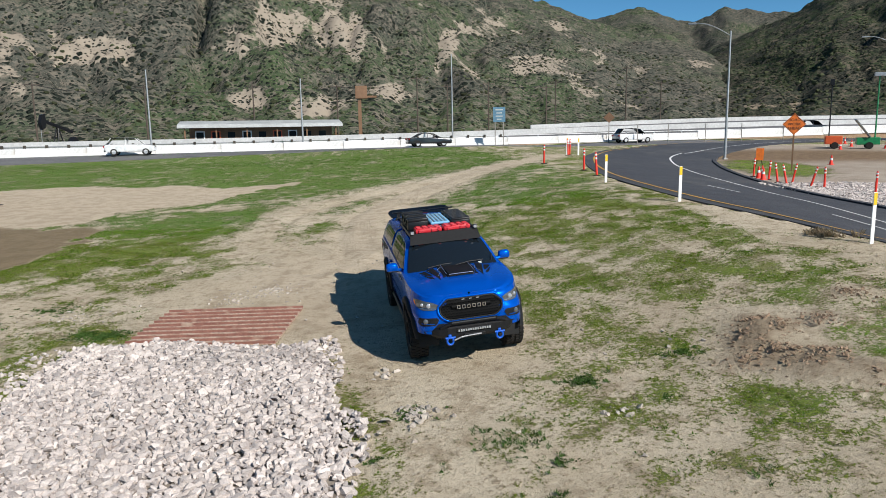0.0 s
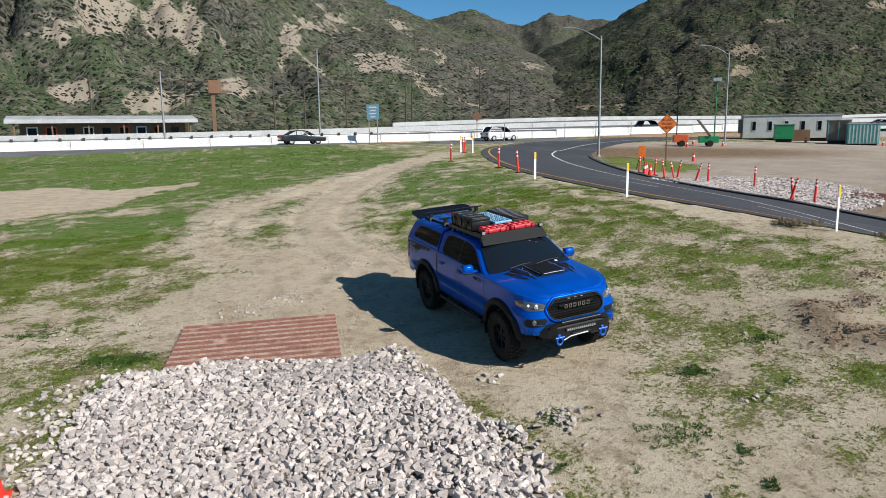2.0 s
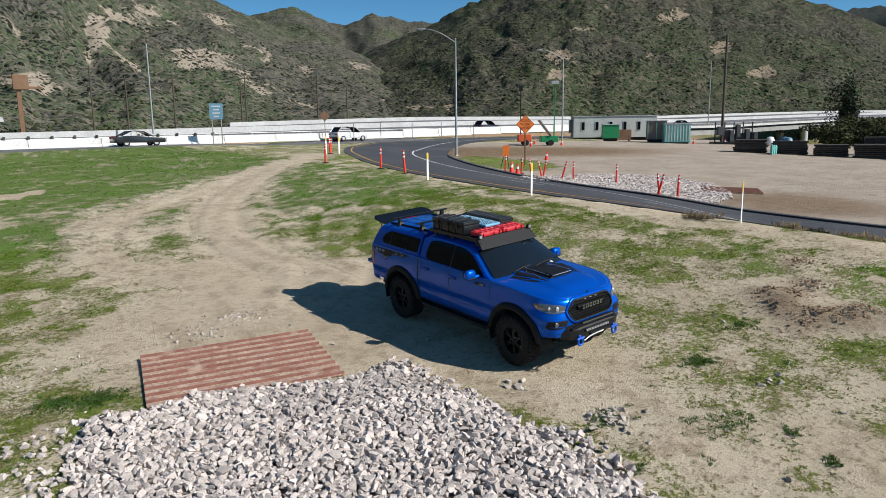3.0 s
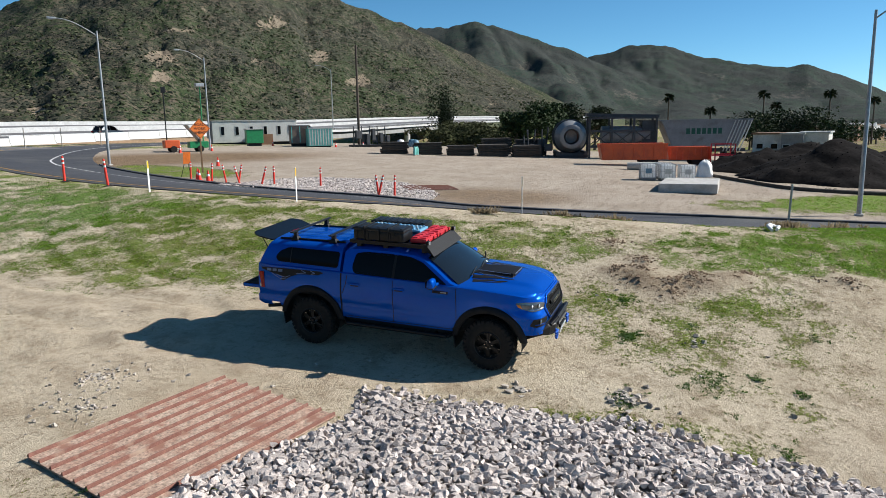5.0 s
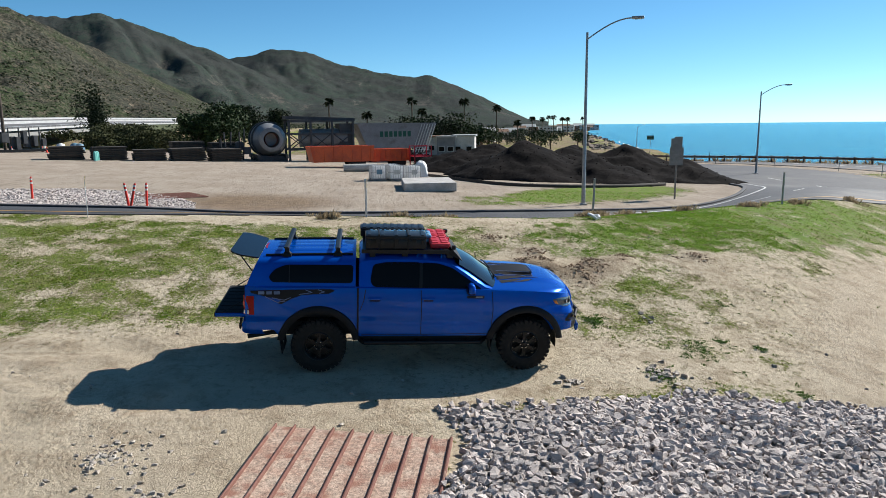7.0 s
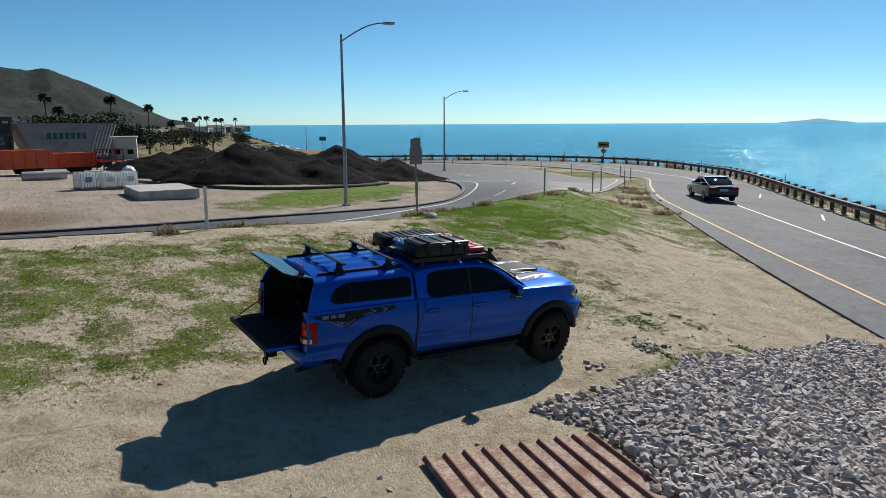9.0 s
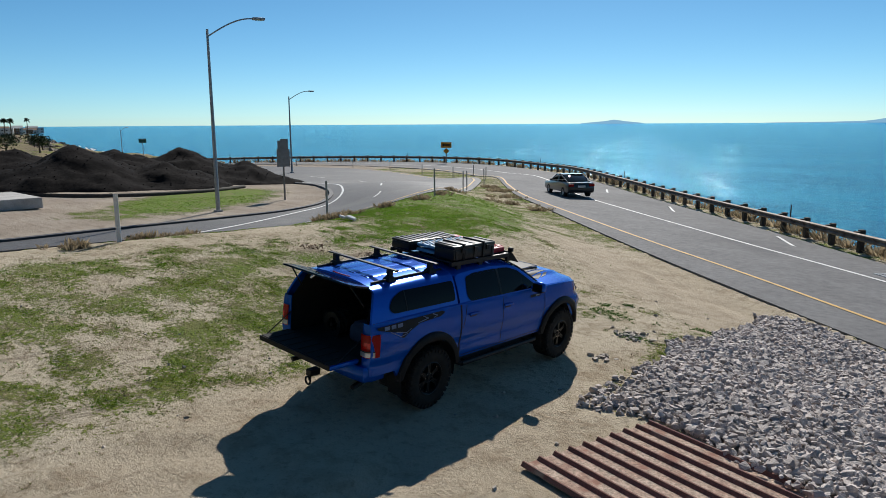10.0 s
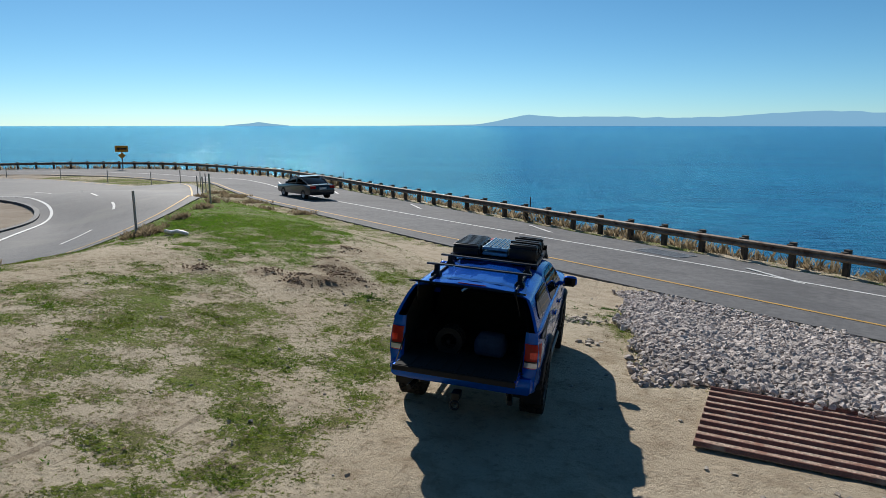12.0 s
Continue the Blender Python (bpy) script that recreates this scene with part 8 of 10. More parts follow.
def timber_stack(x, y, turn, L, Hh):
    """Dark timber mats stacked in layers."""
    ob = thing("timber_mat_stack", ground_pose(x, y, turn), "stack of dark timber ground mats", "timber stack", "timber stacks")
    n = int(Hh / 0.19)
    for k in range(n):
        bm = bmesh.new()
        ox = random.uniform(-0.12, 0.12)
        prism(bm, [(-1.12, 0.03), (-0.7, 0.03), (-0.7, 0.05), (-0.66, 0.05), (-0.66, 0.03), (0.66, 0.03), (0.66, 0.05), (0.7, 0.05), (0.7, 0.03), (1.12, 0.03), (1.12, 0.18), (-1.12, 0.18)], "x", -L / 2 + ox, L / 2 + ox)
        m_ = part("mat", bm, M_TIMBER, ob)
        m_.location = (0, random.uniform(-0.06, 0.06), k * 0.19)


random.seed(9)
for x, y, L, Hh in ((60.2, 34.2, 3.1, 1.45), (61.4, 30.6, 3.2, 1.35), (62.3, 26.9, 3.0, 1.3), (63.4, 23.4, 3.3, 1.4), (64.4, 19.9, 3.0, 1.4), (68.5, 25.0, 3.4, 2.0), (69.0, 21.0, 3.4, 1.9)):
    timber_stack(x, y, -62, L, Hh)
ob = thing("gas_bottle_rack", ground_pose(58.5, 30.6, 0), "small rack of pale green gas bottles", "gas bottles")
for k in range(3):
    bm = bmesh.new()
    revolve(bm, [(0.0, 0), (0.14, 0.0), (0.14, 0.75), (0.06, 0.9), (0.0, 0.92)], "z", 12, (0.32 * k - 0.3, 0, 0.05))
    part("bottle", bm, M_TEAL, ob, smooth=50)
bm = bmesh.new()
box(bm, (0, 0, 0.03), (1.3, 0.5, 0.06))
part("pallet", bm, M_GREYWOOD, ob)


def cabin(name, x, y, z, turn, L, W, Hh, material, label, category, windows=(), door=None, ribs=0, rib_mat=None):
    ob = thing(name, pose(x, y, z, 0, 0, turn), label, category)
    bm = bmesh.new()
    box(bm, (0, 0, Hh / 2 + 0.4), (L, W, Hh), bevel=0.03)
    b = part("body", bm, material, ob)
    bm = bmesh.new()
    box(bm, (0, 0, Hh + 0.45), (L + 0.2, W + 0.2, 0.12), bevel=0.02)
    part("roof", bm, M_ROOF, ob)
    bm = bmesh.new()
    box(bm, (0, 0, 0.2), (L - 0.4, W - 0.4, 0.4))
    part("undercarriage", bm, M_BLACK, ob)
    for u in windows:
        bm = bmesh.new()
        box(bm, (u, -W / 2 - 0.02, Hh * 0.55 + 0.4), (0.55, 0.05, 1.3))
        w = part("window_frame", bm, M_LIGHTGREY, b)
        bm = bmesh.new()
        box(bm, (u, -W / 2 - 0.05, Hh * 0.55 + 0.4), (0.42, 0.02, 1.15))
        part("pane", bm, M_GLASS, w)
    for k in range(ribs):
        bm = bmesh.new()
        box(bm, (-L / 2 + 0.2 + (L - 0.4) * k / (ribs - 1), -W / 2 - 0.03, Hh / 2 + 0.4), (0.12, 0.06, Hh * 0.9))
        part("rib", bm, rib_mat or material, b)
    return ob, b


ob, b = cabin("office_trailer", 71.5, 64.2, height(71, 64) - 0.1, -38, 12.0, 3.6, 3.0, M_LIGHTGREY, "pale grey site office trailer with narrow windows", "office trailer", (-4.6, -2.6, -0.6, 1.4, 3.4, 5.0))
bm = bmesh.new()
box(bm, (-6.25, 0.0, 2.0), (0.45, 1.0, 1.9), bevel=0.03)
part("air_conditioner", bm, M_GREY_PAINT, ob)
# Darker grey plate over one end; the end's shade is in its colour.
bm = bmesh.new()
box(bm, (-6.03, 0.0, 1.9), (0.03, 3.55, 2.95))
part("end_wall", bm, M_GREY_PAINT, b)
bm = bmesh.new()
box(bm, (0.6, -2.6, 0.75), (3.0, 1.4, 1.5))
part("timber_steps", bm, M_BROWNWALL, ob)
cabin("generator", 64.7, 58.3, height(64.7, 58.3), -38, 2.2, 1.3, 1.8, M_GREEN_PAINT, "green enclosed generator on skids", "generator")
cabin("storage_container", 69.3, 51.0, height(69.3, 51) - 0.25, -42, 3.3, 1.7, 2.3, M_TEAL, "teal ribbed storage container", "container", ribs=9, rib_mat=M_LIGHTGREY)
cabin("storage_container", 68.9, 54.0, height(69, 54), -48, 2.6, 1.9, 2.4, M_BROWNBOX, "brown and teal boxed container trailer", "container", ribs=3, rib_mat=M_TEAL)
# wheeled light tower with a tilted solar panel
ob = thing("solar_light_tower", ground_pose(47.6, 51.6, -30), "green trailer light tower with a tilted solar panel", "light tower")
bm = bmesh.new()
box(bm, (0, 0, 0.75), (2.0, 1.1, 0.7), bevel=0.04)
part("trailer_body", bm, M_GREEN_PAINT, ob)
bm = bmesh.new()
box(bm, (-0.5, 0, 2.0), (2.2, 1.5, 0.08), Matrix.Rotation(radians(52), 3, "Y"))
part("solar_panel", bm, M_SIGNBACK, ob)
bm = bmesh.new()
tube(bm, (0.6, 0, 0.8), (0.6, 0, 7.0), 0.08, 0.06, 8)
m = part("mast", bm, M_GREEN_PAINT, ob)
bm = bmesh.new()
box(bm, (0.6, 0, 7.1), (0.9, 0.5, 0.35), bevel=0.03)
part("lamp_box", bm, M_GALV, m)
for y in (-0.65, 0.65):
    bm = bmesh.new()
    revolve(bm, [(0.0, -0.1), (0.33, -0.1), (0.33, 0.1), (0.0, 0.1)], "y", 16, (0.1, y, 0.33))
    part("wheel", bm, M_RUBBER, ob)
ob = thing("arrow_board_trailer", ground_pose(44.4, 52.2, -30), "orange message trailer with folded mast", "trailer")
bm = bmesh.new()
box(bm, (0, 0, 0.85), (1.5, 1.2, 0.8), bevel=0.05)
part("trailer_body", bm, M_ORANGE_PAINT, ob)
bm = bmesh.new()
tube(bm, (-0.4, 0, 1.0), (-0.4, 0, 6.3), 0.06, 0.06, 8)
part("mast", bm, M_BLACKSTEEL, ob)
bm = bmesh.new()
box(bm, (-0.4, 0, 6.4), (0.4, 0.3, 0.6), bevel=0.03)
part("camera_box", bm, M_BLACKSTEEL, ob)
for y in (-0.65, 0.65):
    bm = bmesh.new()
    revolve(bm, [(0.0, -0.1), (0.33, -0.1), (0.33, 0.1), (0.0, 0.1)], "y", 16, (0.1, y, 0.33))
    part("wheel", bm, M_RUBBER, ob)
# pump machinery beside the containers
ob = thing("pump_set", ground_pose(75.5, 46.6, -35), "dark pump machinery on a skid", "pump set")
for k in range(14):
    bm = bmesh.new()
    x = -2.6 + 0.4 * k
    if k % 3:
        box(bm, (x, random.uniform(-0.5, 0.5), 1.0 + random.uniform(0, 0.8)), (0.5, 0.7, random.uniform(0.8, 1.6)), bevel=0.04)
    else:
        tube(bm, (x, 0, 0.2), (x, 0, 2.9), 0.10, 0.08, 8)
    part("pump_unit", bm, M_PLANT, ob)
bm = bmesh.new()
box(bm, (0, 0, 0.2), (6.0, 1.8, 0.3))
part("skid", bm, M_BLACKSTEEL, ob)
for x, y in ((78.5, 43.5), (79.8, 41.8), (81.0, 43.0)):
    bm = bmesh.new()
    revolve(bm, [(0.0, 0), (0.55, 0.05), (0.6, 0.5), (0.4, 1.0), (0, 1.1)], "z", 12)
    solid("material_bag", bm, M_BLUESIGN if x > 79 else M_WHITE, ground_pose(x, y), "slumped sack of material in the yard", "sack", "sacks", smooth=60)


def utility_pole(x, y, z, tall, arms=1, r=0.16, material=None):
    ob = thing("utility_pole", pose(x, y, z, 0, 0, 12), "tall dark timber utility pole", "utility pole", "utility poles")
    bm = bmesh.new()
    tube(bm, (0, 0, 0), (0, 0, tall), r, r * 0.65, 10)
    part("pole", bm, material or M_DARKPOLE, ob, smooth=50)
    for k in range(arms):
        bm = bmesh.new()
        box(bm, (0, 0, tall - 0.4 - 0.9 * k), (2.2, 0.12, 0.14))
        part("crossarm", bm, M_DARKPOLE, ob)


utility_pole(75.4, 48.5, height(75, 48), 14.0, 0, 0.2)
POLES = [(-70, 100, 9), (-52, 104, 9), (-36, 106, 8.5), (-20, 112, 9), (-6, 116, 9), (8, 112, 10), (14, 118, 9), (22, 120, 9.5), (36, 124, 10), (48, 118, 12), (60, 130, 10), (30, 108, 8)]
for x, y, t in POLES:
    utility_pole(x, y, 1.5, t + 2, 1, 0.16)
for (ax, ay, at), (bx, by, bt) in zip(POLES[:9], POLES[1:10]):
    for off in (-0.9, 0.9):
        bm = bmesh.new()
        pts = [(ax + (bx - ax) * k / 8 + off * 0.2, ay + (by - ay) * k / 8 + off, 1.5 + at + 1.6 + (bt - at) * k / 8 - 0.9 * math.sin(k / 8 * math.pi)) for k in range(9)]
        rail = [[Vector(p) + Vector((0, 0.025 * math.cos(q), 0.025 * math.sin(q))) for q in (0, 2.1, 4.2, 6.2832)] for p in pts]
        sheet(bm, rail)
        solid("overhead_cable", bm, M_BLACK, pose(0, 0, 0), "thin dark overhead cable between poles", "cable", "overhead cables")
for x, y, t in ((-52, 66, 11), (-23.5, 63.8, 9), (10, 79, 12), (-8, 64.5, 8)):
    bm = bmesh.new()
    tube(bm, (0, 0, 0), (0, 0, t), 0.11, 0.07, 10)
    solid("steel_pole", bm, M_GALV, pose(x, y, 1.6), "slim grey steel pole beside the highway", "pole", "steel poles", smooth=50)
ob = thing("sign_tower", pose(-2.0, 104, 1.5), "rusty brown steel sign tower with a box top", "tower")
bm = bmesh.new()
box(bm, (0, 0, 4.6), (0.55, 0.55, 9.2))
part("column", bm, M_BROWNWALL, ob)
bm = bmesh.new()
box(bm, (0.3, 0, 8.9), (1.9, 1.2, 2.0), bevel=0.05)
part("box_top", bm, M_BROWNWALL, ob)
bm = bmesh.new()
box(bm, (1.6, 0, 8.2), (2.4, 0.3, 0.3))
part("bracket", bm, M_BROWNWALL, ob)

# oil pump jack beyond the highway
ob = thing("pump_jack", pose(-39.0, 79.5, 1.9, 0, 0, 70), "black oil pump jack standing beyond the highway", "pump jack")
for sx in (-0.7, 0.7):
    for sy in (-0.5, 0.5):
        bm = bmesh.new()
        tube(bm, (sx, sy, 0), (0, sy * 0.3, 3.2), 0.09, 0.07, 8)
        part("samson_post", bm, M_BLACKSTEEL, ob)
bm = bmesh.new()
box(bm, (0.2, 0, 3.35), (4.6, 0.28, 0.36), Matrix.Rotation(radians(16), 3, "Y"), bevel=0.03)
beam = part("walking_beam", bm, M_BLACKSTEEL, ob)
bm = bmesh.new()
prism(bm, [(-2.45, 4.75), (-2.0, 4.85), (-1.85, 4.0), (-2.1, 3.2), (-2.5, 2.95), (-2.75, 3.8)], "y", -0.22, 0.22)
part("horse_head", bm, M_BLACKSTEEL, beam)
bm = bmesh.new()
tube(bm, (-2.6, 0, 0.2), (-2.6, 0, 3.0), 0.03, n=6)
part("bridle", bm, M_GALV, beam)
bm = bmesh.new()
prism(bm, [(1.6, 0.3), (2.9, 0.3), (3.1, 1.5), (2.5, 2.1), (1.7, 1.4)], "y", -0.4, 0.4)
part("counterweight", bm, M_BLACKSTEEL, ob)
bm = bmesh.new()
box(bm, (0.5, 0, 0.1), (6.0, 1.3, 0.3), bevel=0.02)
part("skid_base", bm, M_CONCRETE, ob)

# low building behind the highway
ob = thing("roadside_building", pose(-16.6, 96, 2.0, 0, 0, 8), "long low brown building with a pale overhanging roof", "building")
bm = bmesh.new()
box(bm, (0, 0, 1.5), (20, 7, 3.0))
w = part("wall", bm, M_BROWNWALL, ob)
bm = bmesh.new()
prism(bm, [(-5.2, 2.95), (5.2, 2.95), (4.6, 3.45), (0, 4.0), (-4.6, 3.45)], "x", -11.5, 11.5)
part("roof", bm, M_ROOF, ob)
for k in range(9):
    bm = bmesh.new()
    box(bm, (-8.6 + 2.15 * k, -3.55, 1.55), (1.3, 0.1, 1.9))
    fr = part("window", bm, M_WHITE if k % 3 == 0 else M_ORANGE_PAINT if k % 4 == 1 else M_BROWNWALL, w)
    bm = bmesh.new()
    box(bm, (-8.6 + 2.15 * k, -3.62, 1.65), (1.0, 0.04, 1.4))
    part("pane", bm, M_GLASS, fr)
for k in range(6):
    bm = bmesh.new()
    box(bm, (-10.5 + 4.2 * k, -4.7, 1.5), (0.18, 0.18, 3.0))
    part("veranda_post", bm, M_BROWNWALL, ob)


# ---- stones, plants, trees, houses, cars ----
def stone_shape(seed, bm=None):
    """A broken, angular stone about one unit across."""
    rng = random.Random(seed)
    bm = bmesh.new()
    sx, sy, sz = rng.uniform(0.46, 0.60), rng.uniform(0.38, 0.50), rng.uniform(0.30, 0.42)
    for k in range(11):
        v = Vector((rng.gauss(0, 1), rng.gauss(0, 1), rng.gauss(0, 1))).normalized()
        m = max(abs(v.x), abs(v.y), abs(v.z)) ** 0.6
        bm.verts.new((v.x / m * sx, v.y / m * sy, v.z / m * sz))
    hull = bmesh.ops.convex_hull(bm, input=bm.verts[:])
    bmesh.ops.delete(bm, geom=[g for g in hull["geom_interior"] if isinstance(g, bmesh.types.BMVert)], context="VERTS")
    bm.verts.index_update()
    vs = [tuple(v.co) for v in bm.verts]
    fs = [tuple(v.index for v in f.verts) for f in bm.faces]
    bm.free()
    return vs, fs


STONES = [stone_shape(k) for k in range(24)]


def scatter_joined(name, places, shapes, material, label, category, tilt=1.0):
    """Many small pieces joined into one object: places of (x, y, z, size, seed)."""
    P = np.array([p[:4] for p in places], float)
    K = np.array([p[4] for p in places], int)
    rs = np.random.RandomState(len(places) % 1000)
    A, B = rs.rand(len(P)) * 6.2832, (rs.rand(len(P)) - 0.5) * tilt
    V, L, N, base = [], [], [], 0
    for i, (vs, fs) in enumerate(shapes):
        sel = np.nonzero(K % len(shapes) == i)[0]
        if not len(sel):
            continue
        v = np.array(vs, float)
        ca, sa, cb, sb = np.cos(A[sel])[:, None], np.sin(A[sel])[:, None], np.cos(B[sel])[:, None], np.sin(B[sel])[:, None]
        y, z = v[:, 1] * cb - v[:, 2] * sb, v[:, 1] * sb + v[:, 2] * cb
        W = np.stack([v[:, 0] * ca - y * sa, v[:, 0] * sa + y * ca, z], -1) * P[sel, 3][:, None, None] + P[sel, None, :3]
        V.append(W.reshape(-1, 3))
        flat = np.concatenate([np.array(f) for f in fs])
        L.append((flat[None, :] + base + (np.arange(len(sel)) * len(v))[:, None]).ravel())
        N.append(np.tile(np.array([len(f) for f in fs]), len(sel)))
        base += len(sel) * len(v)
    V, L, N = np.concatenate(V), np.concatenate(L), np.concatenate(N)
    me = bpy.data.meshes.new(name)
    me.vertices.add(len(V))
    me.vertices.foreach_set("co", V.astype(np.float32).ravel())
    me.loops.add(len(L))
    me.loops.foreach_set("vertex_index", L.astype(np.int32))
    me.polygons.add(len(N))
    me.polygons.foreach_set("loop_start", np.r_[0, np.cumsum(N)[:-1]].astype(np.int32))
    me.update(calc_edges=True)
    me.polygons.foreach_set("use_smooth", np.zeros(len(N), bool))
    me.validate()
    me.materials.append(material)
    ob = new(name, me)
    return tagged(ob, label, category, kind="stuff")


M_RUBBLE = mat("dusty_rubble", (0.44, 0.39, 0.33), 0.9, second=(0.33, 0.285, 0.24), scale=9, bump=0.4, bump_scale=60, spread=0.25)
rng = random.Random(3)
rs = np.random.RandomState(8)
near, rest = [], []
for layer, gap, lift in ((0, 0.086, 0.055), (1, 0.084, 0.08)):
    gx, gy = (q.ravel() for q in np.meshgrid(np.arange(-9.2, -1.0, gap), np.arange(-9.6, 0.5, gap)))
    gx, gy = gx + rs.uniform(-0.045, 0.045, gx.size), gy + rs.uniform(-0.045, 0.045, gx.size)
    wob = 0.20 * vnoise(gx * 1.3, gy * 1.3, 7)
    edge = line_distance(GRAVEL + GRAVEL[:1], gx, gy)[0]
    ok = inside(GRAVEL, gx + wob, gy + wob) & (rs.rand(gx.size) < np.clip(0.3 + edge * 1.6, 0, 1))
    gx, gy, edge = gx[ok], gy[ok], edge[ok]
    size = rs.choice((0.07, 0.085, 0.10, 0.105, 0.12, 0.13, 0.155), gx.size) * rs.uniform(0.88, 1.12, gx.size)
    gz = heights(gx, gy) + lift - 0.03 + 0.10 * np.clip(edge / 0.8, 0, 1) + 0.05 * vnoise(gx * 0.8, gy * 0.8, 9) + rs.uniform(-0.012, 0.018, gx.size)
    for i in range(gx.size):
        item = (float(gx[i]), float(gy[i]), float(gz[i]), float(size[i]), int(i * 7 + layer))
        (near if (-4.6 < gx[i] < -2.1 and -1.7 < gy[i] < -0.3 and layer and len(near) < 290) else rest).append(item)
SPILL = [(-6.6, 0.35), (-7.3, -0.8), (-7.6, -2.4), (-8.9, -4.6), (-10.4, -4.2), (-9.0, -1.6), (-8.3, 0.5)]
for i in range(1500):
    px, py = rng.uniform(-10.4, -6.6), rng.uniform(-4.6, 0.5)
    if bool(inside(SPILL, np.array([px]), np.array([py]))[0]):
        d = float(line_distance(GRAVEL + GRAVEL[:1], np.array([px]), np.array([py]))[0][0])
        if rng.random() < math.exp(-d * 1.3):
            rest.append((px, py, height(px, py) + 0.01, rng.uniform(0.05, 0.13), i))
bed = scatter_joined("riprap_stones", rest, STONES, M_ROCK, "bed of pale broken riprap stones", "stones", 2.4)
top = thing("riprap_edge", pose(0, 0, 0), "loose pale stones at the edge of the riprap bed", "stones")
meshes = []
for i, (vs, fs) in enumerate(STONES):
    me = bpy.data.meshes.new("stone")
    me.from_pydata(vs, [], fs)
    me.materials.append(M_ROCK)
    meshes.append(me)
for x, y, z, s, kk in near:
    o = new("stone", meshes[kk % len(meshes)])
    o.parent = top
    r = random.Random(kk)
    o.matrix_basis = Matrix.Translation((x, y, z)) @ Matrix.Rotation(r.uniform(0, 6.28), 4, "Z") @ Matrix.Rotation(r.uniform(-0.5, 0.5), 4, "X") @ Matrix.Scale(s, 4)
# base sheet under the bed, coloured dark for the shaded gaps between stones
bm = bmesh.new()
P = [(x, y) for x, y in GRAVEL]
cx, cy = -4.6, -4.2
rows = [[(cx + (x - cx) * f, cy + (y - cy) * f, height(cx + (x - cx) * f, cy + (y - cy) * f) - 0.02 + 0.125 * min(1, (1 - f) * 5)) for x, y in P + P[:1]] for f in (0.95, 0.85, 0.7, 0.5, 0.3, 0.1, 0.0)]
sheet(bm, rows)
tagged(link_mesh("gravel_base", bm, mat("stone_dust", (0.24, 0.205, 0.17), 0.95, second=(0.14, 0.115, 0.095), scale=5, bump=0.6, bump_scale=20)), "dark base under the riprap stones, shade of the gaps in its colour", "gravel", kind="structure")
# far gravel apron
far = []
for i in range(9000):
    px, py = rng.uniform(19, 29), rng.uniform(9, 24)
    if bool(inside(FAR_GRAVEL, np.array([px]), np.array([py]))[0]):
        far.append((px, py, height(px, py) + 0.03, rng.uniform(0.10, 0.20), i))
scatter_joined("entrance_stones", far, STONES[:6], M_ROCK, "apron of pale stones at the yard entrance", "stones")
# lumps strewn over the heap
scatter_joined("asphalt_lumps", [(x + rng.uniform(-0.15, 0.15), y + rng.uniform(-0.15, 0.15), z, rng.choice((0.05, 0.07, 0.09, 0.12)), k) for k, (x, y, z) in enumerate(HEAP)], STONES[:8], M_COAL, "black asphalt lumps strewn over the heap", "lumps")
# loose stones and clods about the truck
loose = []
for i in range(170):
    px, py = rng.uniform(-9, 8), rng.uniform(-8, 7)
    if abs(px) < 1.2 and abs(py) < 3.4:
        continue
    loose.append((px, py, height(px, py) + 0.01, rng.choice((0.03, 0.04, 0.05, 0.05, 0.07, 0.09)), i))
for cx, cy, n, r in ((-3.7, 3.7, 110, 0.55), (-4.6, 3.0, 60, 1.0), (-0.9, -3.9, 60, 0.42), (1.9, -4.5, 10, 0.4), (-1.3, -2.3, 16, 0.25), (-8.0, 2.6, 60, 1.2)):
    for i in range(n):
        a, d = rng.uniform(0, 6.28), abs(rng.gauss(0, r * 0.6))
        px, py = cx + d * math.cos(a), cy + d * math.sin(a)
        loose.append((px, py, height(px, py) + 0.008, rng.uniform(0.03, 0.11) * (1.2 if cx > -2 else 0.75), i + 1000))
scatter_joined("loose_stones", loose, STONES, M_RUBBLE, "scattered loose stones and rubble on the sand", "stones")
clods = []
for cx, cy, r, high in MOUNDS:
    for i in range(int(330 * r)):
        a, d = rng.uniform(0, 6.28), abs(rng.gauss(0, r * 0.75))
        px, py = cx + d * math.cos(a), cy + d * math.sin(a)
        clods.append((px, py, height(px, py) + float(mound_z(px, py)) + 0.006, rng.choice((0.015, 0.02, 0.025, 0.03, 0.04, 0.06)) * rng.uniform(0.8, 1.2), i + 77))
scatter_joined("earth_clods", clods, STONES, M_DIRT, "heaps of freshly dug brown earth clods", "earth")


def tuft_shapes(n, blades, tall, wide, droop, breadth=0.10):
    out = []
    for k in range(n):
        r = random.Random(k + 50)
        vs, fs = [], []
        for b in range(blades):
            a = r.uniform(0, 6.28)
            d = r.uniform(0, wide)
            ox, oy = d * math.cos(a + 1), d * math.sin(a + 1)
            hgt, w = tall * r.uniform(0.5, 1.1), breadth * r.uniform(0.7, 1.5)
            tx, ty = math.cos(a) * droop * r.uniform(0.4, 1.2), math.sin(a) * droop * r.uniform(0.4, 1.2)
            i = len(vs)
            vs += [(ox - w * math.sin(a), oy + w * math.cos(a), 0), (ox + w * math.sin(a), oy - w * math.cos(a), 0), (ox + tx * 0.45 + w * 0.6 * math.sin(a), oy + ty * 0.45, hgt * 0.7), (ox + tx, oy + ty, hgt)]
            fs += [(i, i + 1, i + 2), (i, i + 2, i + 3)]
        out.append((vs, fs))
    return out


